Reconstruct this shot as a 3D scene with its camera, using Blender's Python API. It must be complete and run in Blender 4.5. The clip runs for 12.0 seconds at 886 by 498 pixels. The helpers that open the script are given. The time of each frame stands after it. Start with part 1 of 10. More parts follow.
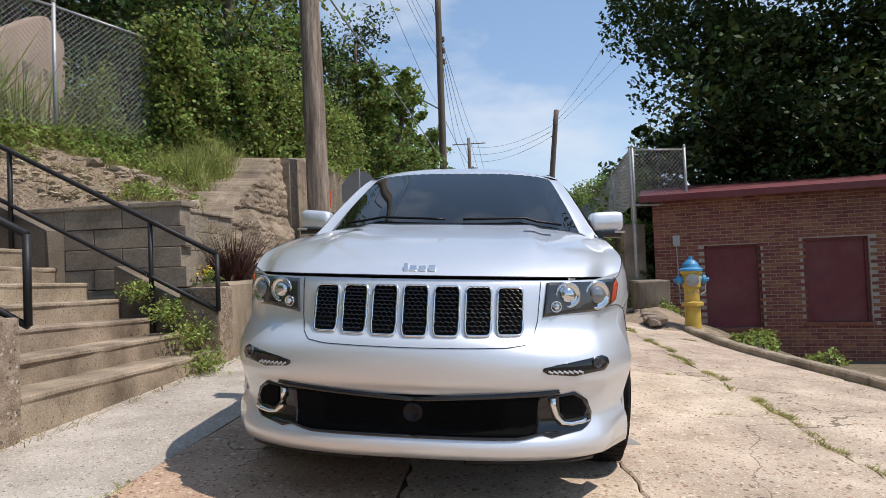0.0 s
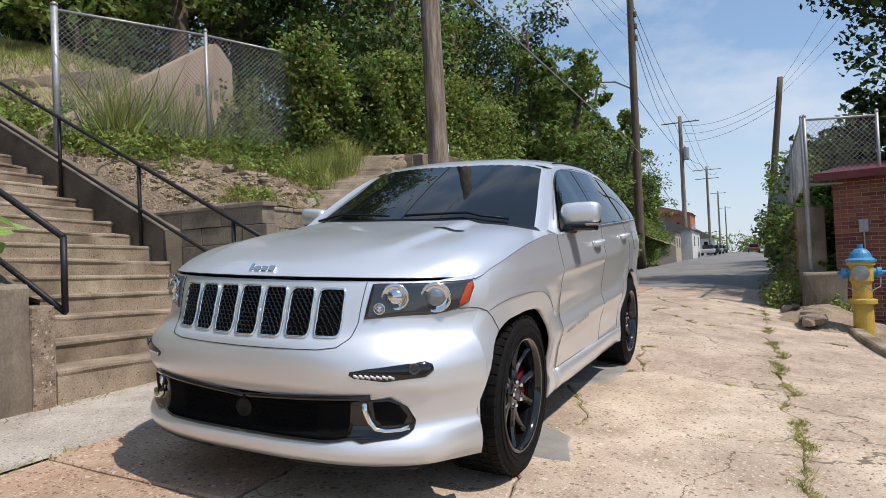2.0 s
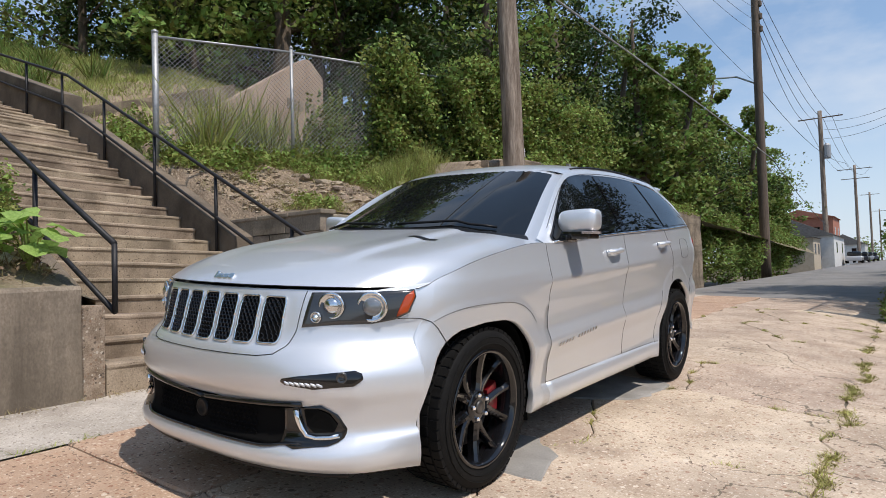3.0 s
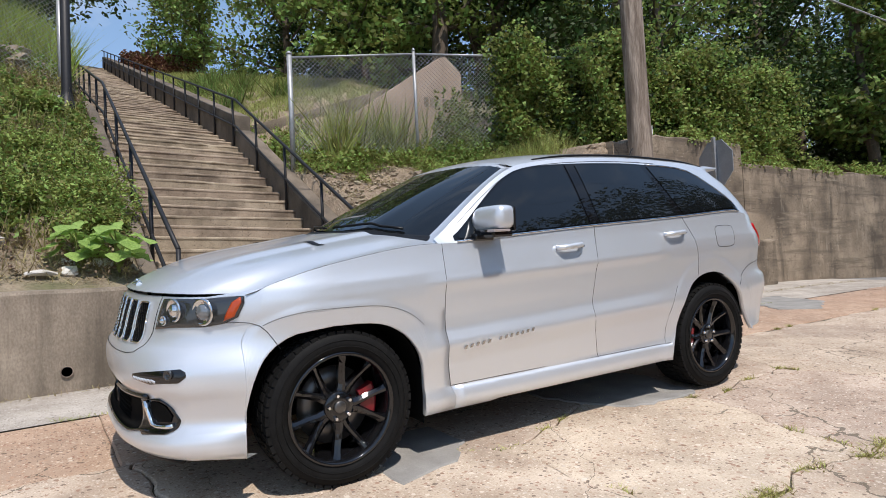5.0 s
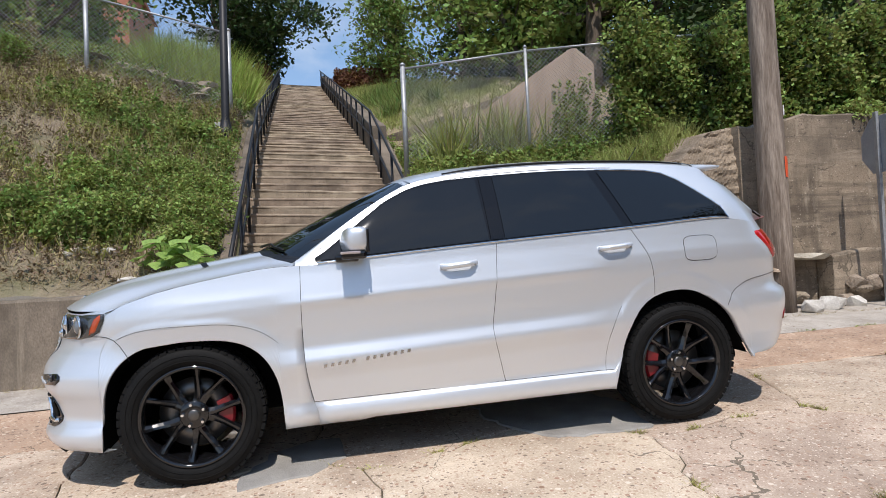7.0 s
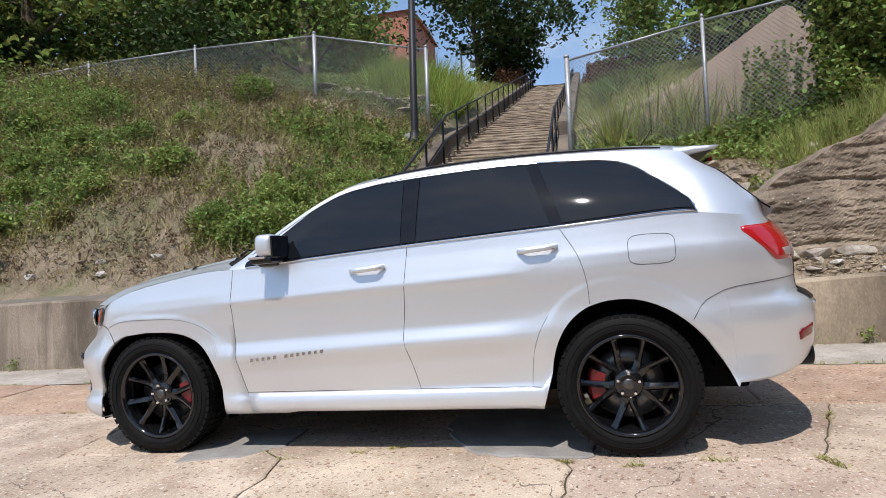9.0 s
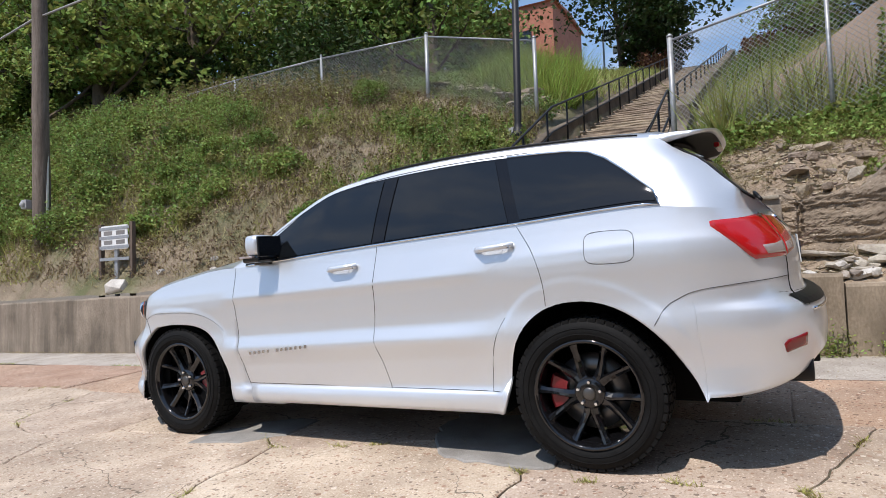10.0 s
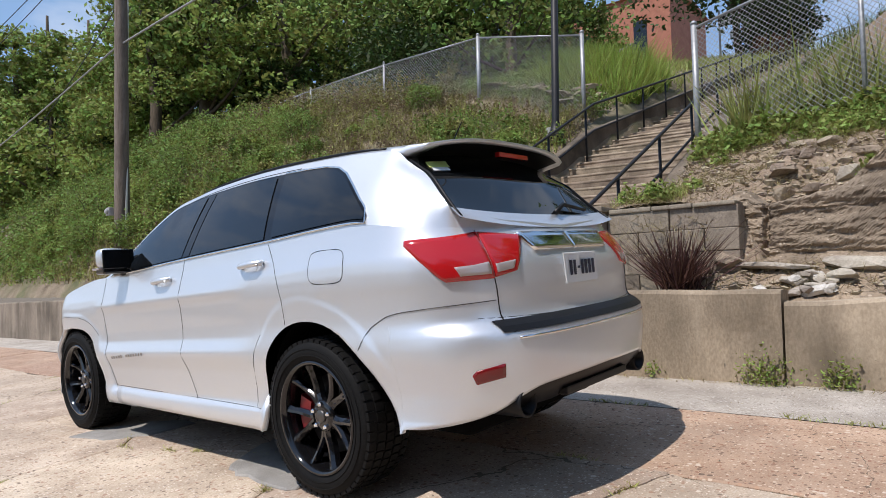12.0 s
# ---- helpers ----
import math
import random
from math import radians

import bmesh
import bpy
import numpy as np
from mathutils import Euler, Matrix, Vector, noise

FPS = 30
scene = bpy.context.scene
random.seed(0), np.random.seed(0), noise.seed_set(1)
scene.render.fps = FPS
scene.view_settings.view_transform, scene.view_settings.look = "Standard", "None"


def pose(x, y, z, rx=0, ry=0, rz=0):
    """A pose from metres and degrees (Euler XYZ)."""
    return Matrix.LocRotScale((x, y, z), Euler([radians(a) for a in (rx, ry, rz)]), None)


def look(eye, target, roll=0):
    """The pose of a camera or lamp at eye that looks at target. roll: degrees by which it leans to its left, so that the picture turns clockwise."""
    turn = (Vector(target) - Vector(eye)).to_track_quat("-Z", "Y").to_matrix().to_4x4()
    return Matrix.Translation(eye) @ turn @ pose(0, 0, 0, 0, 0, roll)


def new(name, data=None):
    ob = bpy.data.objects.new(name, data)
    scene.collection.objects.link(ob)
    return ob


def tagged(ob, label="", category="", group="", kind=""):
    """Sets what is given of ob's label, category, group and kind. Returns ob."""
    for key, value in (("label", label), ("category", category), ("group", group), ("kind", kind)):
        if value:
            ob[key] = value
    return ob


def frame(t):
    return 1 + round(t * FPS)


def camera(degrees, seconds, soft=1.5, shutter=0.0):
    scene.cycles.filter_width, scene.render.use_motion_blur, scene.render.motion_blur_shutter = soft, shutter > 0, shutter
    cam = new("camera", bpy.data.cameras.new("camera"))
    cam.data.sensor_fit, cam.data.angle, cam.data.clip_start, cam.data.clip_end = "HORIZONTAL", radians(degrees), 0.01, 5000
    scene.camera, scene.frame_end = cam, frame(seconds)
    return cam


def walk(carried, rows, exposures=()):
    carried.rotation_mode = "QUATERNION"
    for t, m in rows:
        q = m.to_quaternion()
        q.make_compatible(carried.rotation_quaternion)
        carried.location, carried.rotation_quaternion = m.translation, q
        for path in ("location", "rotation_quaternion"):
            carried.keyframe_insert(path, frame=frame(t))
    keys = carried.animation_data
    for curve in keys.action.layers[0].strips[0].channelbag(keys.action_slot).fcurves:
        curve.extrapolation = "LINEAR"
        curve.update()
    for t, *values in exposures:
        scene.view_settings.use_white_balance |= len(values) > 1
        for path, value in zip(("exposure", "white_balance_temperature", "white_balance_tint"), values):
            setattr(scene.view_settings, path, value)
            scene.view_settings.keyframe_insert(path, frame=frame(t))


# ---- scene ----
cam = camera(70.1, 12.0, soft=0.9)
PATH = [
    (0, (0.125, 0.074, 1.154), (-0.093, 2.061, 1.21), -2.3),
    (0.5, (0.522, 0.117, 1.156), (0.144, 2.08, 1.206), -2.1),
    (1, (0.931, 0.229, 1.143), (0.32, 2.133, 1.195), -2.2),
    (1.5, (1.291, 0.392, 1.123), (0.532, 2.241, 1.174), -2.4),
    (2, (1.634, 0.571, 1.14), (0.769, 2.374, 1.186), -2.4),
    (2.5, (1.979, 0.781, 1.148), (0.933, 2.485, 1.2), -2.5),
    (2.7, (2.082, 0.853, 1.14), (0.973, 2.516, 1.205), -2.1),
    (4.3, (3.102, 1.714, 1.129), (1.619, 3.055, 1.18), -2.8),
    (4.5, (3.209, 1.852, 1.13), (1.658, 3.114, 1.183), -2.8),
    (5, (3.472, 2.231, 1.156), (1.801, 3.328, 1.212), -2.8),
    (5.5, (3.741, 2.677, 1.184), (2.01, 3.677, 1.239), -2.8),
    (6, (3.995, 3.147, 1.195), (2.161, 3.942, 1.254), -2.9),
    (6.5, (4.146, 3.585, 1.216), (2.232, 4.16, 1.276), -2.7),
    (7, (4.251, 4.063, 1.222), (2.302, 4.506, 1.286), -2.7),
    (7.5, (4.358, 4.592, 1.221), (2.377, 4.859, 1.286), -2.7),
    (7.7, (4.358, 4.768, 1.217), (2.366, 4.941, 1.282), -2.4),
    (9.3, (4.081, 6.552, 1.165), (2.175, 5.953, 1.259), -2.3),
    (9.5, (4.005, 6.733, 1.164), (2.128, 6.048, 1.254), -2.2),
    (10, (3.754, 7.238, 1.158), (1.986, 6.309, 1.253), -2.0),
    (10.5, (3.483, 7.69, 1.175), (1.841, 6.552, 1.276), -1.6),
    (11, (3.179, 8.124, 1.193), (1.591, 6.912, 1.294), -1.5),
    (11.5, (2.888, 8.488, 1.194), (1.331, 7.237, 1.295), -1.4),
    (12, (2.619, 8.829, 1.204), (1.084, 7.552, 1.307), -1.2),
]
walk(cam, [(t, look(eye, target, roll)) for t, eye, target, roll in PATH],
     [(0, 0.05, 6680, 13.0), (1.5, -0.02, 6680, 13.0), (2.5, -0.05, 6680, 13.0), (5.0, 0.06, 6480, 13.0), (12, 0.05, 6400, 14.0)])

# ---- light ----
SUN_TRAVEL = Vector((-0.585, 0.085, -1.0)).normalized()
world = bpy.data.worlds.new("sky")
scene.world = world
world.use_nodes = True
wn = world.node_tree
wn.nodes.clear()
sky = wn.nodes.new("ShaderNodeTexSky")
sky.sky_type = "NISHITA"
sky.sun_disc = False
sky.sun_elevation = math.asin(-SUN_TRAVEL.z)
sky.sun_rotation = math.atan2(-SUN_TRAVEL.x, -SUN_TRAVEL.y)
sky.dust_density = 0.25
sky.air_density = 1.0
sky.ozone_density = 2.0
# soft summer clouds over the blue
wco = wn.nodes.new("ShaderNodeTexCoord")
wmap = wn.nodes.new("ShaderNodeMapping")
wmap.inputs["Scale"].default_value = (1.0, 1.0, 2.2)
wnoise = wn.nodes.new("ShaderNodeTexNoise")
wnoise.inputs["Scale"].default_value = 3.1
wnoise.inputs["Detail"].default_value = 6.0
wnoise.inputs["Roughness"].default_value = 0.55
wramp = wn.nodes.new("ShaderNodeValToRGB")
wramp.color_ramp.elements[0].position = 0.49
wramp.color_ramp.elements[1].position = 0.70
wmix = wn.nodes.new("ShaderNodeMixRGB")
wmix.inputs[2].default_value = (5.3, 5.75, 6.3, 1)
wbg = wn.nodes.new("ShaderNodeBackground")
wbg.inputs[1].default_value = 0.15
wout = wn.nodes.new("ShaderNodeOutputWorld")
wn.links.new(wco.outputs["Generated"], wmap.inputs[0])
wn.links.new(wmap.outputs[0], wnoise.inputs["Vector"])
wn.links.new(wnoise.outputs["Fac"], wramp.inputs[0])
wmul = wn.nodes.new("ShaderNodeMath")
wmul.operation = "MULTIPLY"
wmul.inputs[1].default_value = 0.68
wn.links.new(wramp.outputs[0], wmul.inputs[0])
wn.links.new(wmul.outputs[0], wmix.inputs[0])
wveil = wn.nodes.new("ShaderNodeMixRGB")
wveil.inputs[0].default_value = 0.30
wveil.inputs[2].default_value = (2.4, 4.0, 6.0, 1)
wn.links.new(sky.outputs[0], wveil.inputs[1])
wn.links.new(wveil.outputs[0], wmix.inputs[1])
# summer haze low over the horizon
wsep = wn.nodes.new("ShaderNodeSeparateXYZ")
wn.links.new(wco.outputs["Generated"], wsep.inputs[0])
whz = wn.nodes.new("ShaderNodeMapRange")
whz.inputs["From Min"].default_value, whz.inputs["From Max"].default_value = 0.0, 0.28
whz.inputs["To Min"].default_value, whz.inputs["To Max"].default_value = 0.8, 0.0
wn.links.new(wsep.outputs["Z"], whz.inputs["Value"])
whaze = wn.nodes.new("ShaderNodeMixRGB")
whaze.inputs[2].default_value = (4.3, 5.1, 6.0, 1)
wn.links.new(whz.outputs[0], whaze.inputs[0])
wn.links.new(wmix.outputs[0], whaze.inputs[1])
wn.links.new(whaze.outputs[0], wbg.inputs[0])
wn.links.new(wbg.outputs[0], wout.inputs[0])

sun_data = bpy.data.lights.new("sun", "SUN")
sun_data.energy = 4.2
sun_data.angle = radians(0.55)
sun_data.color = (1.0, 0.945, 0.865)
sun = new("sun", sun_data)
sun.rotation_euler = SUN_TRAVEL.to_track_quat("-Z", "Y").to_euler()


# ---- materials ----
def nodes_of(name):
    m = bpy.data.materials.new(name)
    m.use_nodes = True
    nt = m.node_tree
    return m, nt, nt.nodes["Principled BSDF"]


def mat(name, a, b=None, scale=6.0, rough=0.6, metal=0.0, fine=60.0, bump=0.0, coat=0.0, stain=None, stain_scale=0.8,
        stain_amount=0.5, object_vary=0.0, island=0.0, detail=6.0, spec=None, rough_vary=0.08, stretch=None, leafy=0.0):
    """A surface with grain at two scales, optional stains, and relief."""
    m, nt, p = nodes_of(name)
    n, l = nt.nodes, nt.links
    co = n.new("ShaderNodeTexCoord")
    src = co.outputs["Object"]
    geo = n.new("ShaderNodeNewGeometry")
    if stretch:
        mp = n.new("ShaderNodeMapping")
        mp.inputs["Scale"].default_value = stretch
        l.new(src, mp.inputs[0])
        src = mp.outputs[0]
    n1 = n.new("ShaderNodeTexNoise")
    n1.inputs["Scale"].default_value, n1.inputs["Detail"].default_value = scale, detail
    l.new(src, n1.inputs["Vector"])
    n2 = n.new("ShaderNodeTexNoise")
    n2.inputs["Scale"].default_value, n2.inputs["Detail"].default_value = fine, 3.0
    l.new(src, n2.inputs["Vector"])
    mixv = n.new("ShaderNodeMath")
    mixv.operation = "MULTIPLY_ADD"
    mixv.inputs[1].default_value = 0.45
    l.new(n2.outputs["Fac"], mixv.inputs[0])
    half = n.new("ShaderNodeMath")
    half.operation = "MULTIPLY"
    half.inputs[1].default_value = 0.6
    l.new(n1.outputs["Fac"], half.inputs[0])
    l.new(half.outputs[0], mixv.inputs[2])
    ramp = n.new("ShaderNodeValToRGB")
    b = b or tuple(min(1, c * 1.25) for c in a)
    ramp.color_ramp.elements[0].color, ramp.color_ramp.elements[1].color = (*a, 1), (*b, 1)
    ramp.color_ramp.elements[0].position, ramp.color_ramp.elements[1].position = 0.36, 0.68
    l.new(mixv.outputs[0], ramp.inputs[0])
    colour = ramp.outputs[0]
    if stain:
        n3 = n.new("ShaderNodeTexNoise")
        n3.inputs["Scale"].default_value, n3.inputs["Detail"].default_value = stain_scale, 8.0
        n3.inputs["Roughness"].default_value = 0.62
        l.new(src, n3.inputs["Vector"])
        r3 = n.new("ShaderNodeValToRGB")
        r3.color_ramp.elements[0].position, r3.color_ramp.elements[1].position = 0.44, 0.66
        l.new(n3.outputs["Fac"], r3.inputs[0])
        k = n.new("ShaderNodeMath")
        k.operation = "MULTIPLY"
        k.inputs[1].default_value = stain_amount
        l.new(r3.outputs[0], k.inputs[0])
        mx = n.new("ShaderNodeMixRGB")
        mx.inputs[2].default_value = (*stain, 1)
        l.new(k.outputs[0], mx.inputs[0])
        l.new(colour, mx.inputs[1])
        colour = mx.outputs[0]
    if object_vary or island:
        hs = n.new("ShaderNodeHueSaturation")
        if island:
            rnd = geo.outputs["Random Per Island"]
        else:
            oi = n.new("ShaderNodeObjectInfo")
            rnd = oi.outputs["Random"]
        amt = island or object_vary
        mr = n.new("ShaderNodeMapRange")
        mr.inputs["To Min"].default_value, mr.inputs["To Max"].default_value = 1 - amt, 1 + amt
        l.new(rnd, mr.inputs["Value"])
        l.new(mr.outputs[0], hs.inputs["Value"])
        mh = n.new("ShaderNodeMapRange")
        mh.inputs["To Min"].default_value, mh.inputs["To Max"].default_value = 0.5 - amt * 0.08, 0.5 + amt * 0.08
        l.new(rnd, mh.inputs["Value"])
        l.new(mh.outputs[0], hs.inputs["Hue"])
        l.new(colour, hs.inputs["Color"])
        colour = hs.outputs[0]
    l.new(colour, p.inputs["Base Color"])
    p.inputs["Metallic"].default_value = metal
    rr = n.new("ShaderNodeMapRange")
    rr.inputs["To Min"].default_value, rr.inputs["To Max"].default_value = max(0.02, rough - rough_vary), min(1, rough + rough_vary)
    l.new(n1.outputs["Fac"], rr.inputs["Value"])
    l.new(rr.outputs[0], p.inputs["Roughness"])
    if spec is not None:
        p.inputs["Specular IOR Level"].default_value = spec
    if coat:
        p.inputs["Coat Weight"].default_value = coat
        p.inputs["Coat Roughness"].default_value = 0.03
    if bump:
        bp = n.new("ShaderNodeBump")
        bp.inputs["Distance"].default_value = bump
        bp.inputs["Strength"].default_value = 1.0
        l.new(mixv.outputs[0], bp.inputs["Height"])
        l.new(bp.outputs[0], p.inputs["Normal"])
    if leafy:
        tr = n.new("ShaderNodeBsdfTranslucent")
        l.new(colour, tr.inputs["Color"])
        ms = n.new("ShaderNodeMixShader")
        ms.inputs[0].default_value = leafy
        l.new(p.outputs[0], ms.inputs[1])
        l.new(tr.outputs[0], ms.inputs[2])
        l.new(ms.outputs[0], n["Material Output"].inputs["Surface"])
    return m


def plain(name, colour, rough=0.5, metal=0.0, coat=0.0, emit=0.0, transmission=0.0, spec=None, noise_bump=0.0, ior=1.45):
    m, nt, p = nodes_of(name)
    p.inputs["Base Color"].default_value = (*colour, 1)
    p.inputs["Roughness"].default_value, p.inputs["Metallic"].default_value = rough, metal
    p.inputs["Coat Weight"].default_value = coat
    p.inputs["Coat Roughness"].default_value = 0.03
    p.inputs["IOR"].default_value = ior
    p.inputs["Transmission Weight"].default_value = transmission
    if spec is not None:
        p.inputs["Specular IOR Level"].default_value = spec
    if emit:
        p.inputs["Emission Color"].default_value = (*colour, 1)
        p.inputs["Emission Strength"].default_value = emit
    if noise_bump:
        co = nt.nodes.new("ShaderNodeTexCoord")
        no = nt.nodes.new("ShaderNodeTexNoise")
        no.inputs["Scale"].default_value = 90
        bp = nt.nodes.new("ShaderNodeBump")
        bp.inputs["Distance"].default_value = noise_bump
        nt.links.new(co.outputs["Object"], no.inputs["Vector"])
        nt.links.new(no.outputs["Fac"], bp.inputs["Height"])
        nt.links.new(bp.outputs[0], p.inputs["Normal"])
    return m


M = {}
M["concrete_slab"] = mat("concrete_slab", (0.35, 0.26, 0.19), (0.62, 0.51, 0.40), 3.0, 0.9, fine=95, bump=0.006, stain=(0.22, 0.165, 0.125), stain_scale=1.3, stain_amount=0.55, object_vary=0.09)
M["concrete_gutter"] = mat("concrete_gutter", (0.30, 0.26, 0.215), (0.54, 0.49, 0.43), 3.0, 0.92, fine=120, bump=0.006, stain=(0.2, 0.17, 0.14), stain_scale=0.9, stain_amount=0.5)
M["brick_strip"] = mat("red_concrete", (0.31, 0.19, 0.125), (0.52, 0.37, 0.27), 3.0, 0.92, fine=110, bump=0.006, stain=(0.24, 0.17, 0.13), stain_scale=1.3, stain_amount=0.5, object_vary=0.06)
def pebbled(m, size=42.0, tones=((0.16, 0.11, 0.08), (0.30, 0.17, 0.11), (0.38, 0.27, 0.19), (0.52, 0.44, 0.36)), share=0.45, reach=0.36):
    """Adds exposed stones of many colours and sizes, scattered over a surface."""
    nt = m.node_tree
    n, l = nt.nodes, nt.links
    p = n["Principled BSDF"]
    old = p.inputs["Base Color"].links[0].from_socket
    co = n.new("ShaderNodeTexCoord")
    vo = n.new("ShaderNodeTexVoronoi")
    vo.inputs["Scale"].default_value = size
    l.new(co.outputs["Object"], vo.inputs["Vector"])
    sep = n.new("ShaderNodeSeparateColor")
    l.new(vo.outputs["Color"], sep.inputs[0])
    big = n.new("ShaderNodeMapRange")
    big.inputs["From Min"].default_value, big.inputs["From Max"].default_value = 1.0 - share, 1.0
    big.inputs["To Min"].default_value, big.inputs["To Max"].default_value = 0.0, reach
    l.new(sep.outputs[0], big.inputs["Value"])
    inside = n.new("ShaderNodeMath")
    inside.operation = "LESS_THAN"
    l.new(vo.outputs["Distance"], inside.inputs[0])
    l.new(big.outputs[0], inside.inputs[1])
    r = n.new("ShaderNodeValToRGB")
    r.color_ramp.interpolation = "CONSTANT"
    while len(r.color_ramp.elements) < len(tones):
        r.color_ramp.elements.new(0.5)
    for i, c in enumerate(tones):
        r.color_ramp.elements[i].position = i / len(tones)
        r.color_ramp.elements[i].color = (*c, 1)
    l.new(sep.outputs[1], r.inputs[0])
    k = n.new("ShaderNodeMath")
    k.operation = "MULTIPLY"
    k.inputs[1].default_value = 0.8
    l.new(inside.outputs[0], k.inputs[0])
    mx = n.new("ShaderNodeMixRGB")
    l.new(k.outputs[0], mx.inputs[0])
    l.new(old, mx.inputs[1])
    l.new(r.outputs[0], mx.inputs[2])
    l.new(mx.outputs[0], p.inputs["Base Color"])


def streaked(m, dark, pale, across=3.0, along=0.22, amount=0.75):
    """Adds run-off streaks, dark and pale, and faint level board marks to a cast wall."""
    nt = m.node_tree
    n, l = nt.nodes, nt.links
    p = n["Principled BSDF"]
    colour = p.inputs["Base Color"].links[0].from_socket
    co = n.new("ShaderNodeTexCoord")
    for tone, scale, lo, hi, amt in ((dark, (across, across, along), 0.50, 0.68, amount), (pale, (across * 1.7, across * 1.7, along * 1.5), 0.58, 0.72, amount * 0.6), (dark, (0.35, 0.35, 9.0), 0.55, 0.66, amount * 0.12)):
        mp = n.new("ShaderNodeMapping")
        mp.inputs["Scale"].default_value = scale
        mp.inputs["Location"].default_value = (scale[2] * 3.1, 1.7, lo * 9)
        l.new(co.outputs["Object"], mp.inputs[0])
        nz = n.new("ShaderNodeTexNoise")
        nz.inputs["Scale"].default_value, nz.inputs["Detail"].default_value = 1.0, 7.0
        nz.inputs["Roughness"].default_value = 0.65
        l.new(mp.outputs[0], nz.inputs["Vector"])
        r = n.new("ShaderNodeValToRGB")
        r.color_ramp.elements[0].position, r.color_ramp.elements[1].position = lo, hi
        l.new(nz.outputs["Fac"], r.inputs[0])
        k = n.new("ShaderNodeMath")
        k.operation = "MULTIPLY"
        k.inputs[1].default_value = amt
        l.new(r.outputs[0], k.inputs[0])
        mx = n.new("ShaderNodeMixRGB")
        mx.inputs[2].default_value = (*tone, 1)
        l.new(k.outputs[0], mx.inputs[0])
        l.new(colour, mx.inputs[1])
        colour = mx.outputs[0]
    l.new(colour, p.inputs["Base Color"])


def layered(m, dark, pale):
    """Adds uneven level layers, as left by the casting of a tall wall, with dark pitted seams."""
    nt = m.node_tree
    n, l = nt.nodes, nt.links
    p = n["Principled BSDF"]
    colour = p.inputs["Base Color"].links[0].from_socket
    co = n.new("ShaderNodeTexCoord")
    for tone, scale, lo, hi, amt in ((dark, (0.5, 0.5, 7.0), 0.52, 0.62, 0.5), (pale, (0.6, 0.6, 4.5), 0.56, 0.68, 0.4), (dark, (7.0, 7.0, 16.0), 0.60, 0.68, 0.7)):
        mp = n.new("ShaderNodeMapping")
        mp.inputs["Scale"].default_value = scale
        mp.inputs["Location"].default_value = (lo * 7, amt * 5, scale[2])
        l.new(co.outputs["Object"], mp.inputs[0])
        nz = n.new("ShaderNodeTexNoise")
        nz.inputs["Scale"].default_value, nz.inputs["Detail"].default_value = 1.0, 8.0
        nz.inputs["Roughness"].default_value, nz.inputs["Distortion"].default_value = 0.62, 0.4
        l.new(mp.outputs[0], nz.inputs["Vector"])
        r = n.new("ShaderNodeValToRGB")
        r.color_ramp.elements[0].position, r.color_ramp.elements[1].position = lo, hi
        l.new(nz.outputs["Fac"], r.inputs[0])
        k = n.new("ShaderNodeMath")
        k.operation = "MULTIPLY"
        k.inputs[1].default_value = amt
        l.new(r.outputs[0], k.inputs[0])
        mx = n.new("ShaderNodeMixRGB")
        mx.inputs[2].default_value = (*tone, 1)
        l.new(k.outputs[0], mx.inputs[0])
        l.new(colour, mx.inputs[1])
        colour = mx.outputs[0]
    l.new(colour, p.inputs["Base Color"])


def cracked(m, scale=1.1, width=0.012, dark=(0.10, 0.08, 0.055)):
    """Adds wandering hairline cracks."""
    nt = m.node_tree
    n, l = nt.nodes, nt.links
    p = n["Principled BSDF"]
    old = p.inputs["Base Color"].links[0].from_socket
    co = n.new("ShaderNodeTexCoord")
    nz = n.new("ShaderNodeTexNoise")
    nz.inputs["Scale"].default_value, nz.inputs["Detail"].default_value = 2.2, 5.0
    l.new(co.outputs["Object"], nz.inputs["Vector"])
    ad = n.new("ShaderNodeMixRGB")
    ad.blend_type = "LINEAR_LIGHT"
    ad.inputs[0].default_value = 0.28
    l.new(co.outputs["Object"], ad.inputs[1])
    l.new(nz.outputs["Color"], ad.inputs[2])
    vo = n.new("ShaderNodeTexVoronoi")
    vo.feature = "DISTANCE_TO_EDGE"
    vo.inputs["Scale"].default_value = scale
    l.new(ad.outputs[0], vo.inputs["Vector"])
    gate = n.new("ShaderNodeTexNoise")
    gate.inputs["Scale"].default_value = 0.7
    l.new(co.outputs["Object"], gate.inputs["Vector"])
    w = n.new("ShaderNodeMapRange")
    w.inputs["From Min"].default_value, w.inputs["From Max"].default_value = 0.42, 0.62
    w.inputs["To Min"].default_value, w.inputs["To Max"].default_value = 0.0008, width
    l.new(gate.outputs["Fac"], w.inputs["Value"])
    lt = n.new("ShaderNodeMath")
    lt.operation = "LESS_THAN"
    l.new(vo.outputs["Distance"], lt.inputs[0])
    l.new(w.outputs[0], lt.inputs[1])
    k = n.new("ShaderNodeMath")
    k.operation = "MULTIPLY"
    k.inputs[1].default_value = 0.8
    l.new(lt.outputs[0], k.inputs[0])
    mx = n.new("ShaderNodeMixRGB")
    mx.inputs[2].default_value = (*dark, 1)
    l.new(k.outputs[0], mx.inputs[0])
    l.new(old, mx.inputs[1])
    l.new(mx.outputs[0], p.inputs["Base Color"])


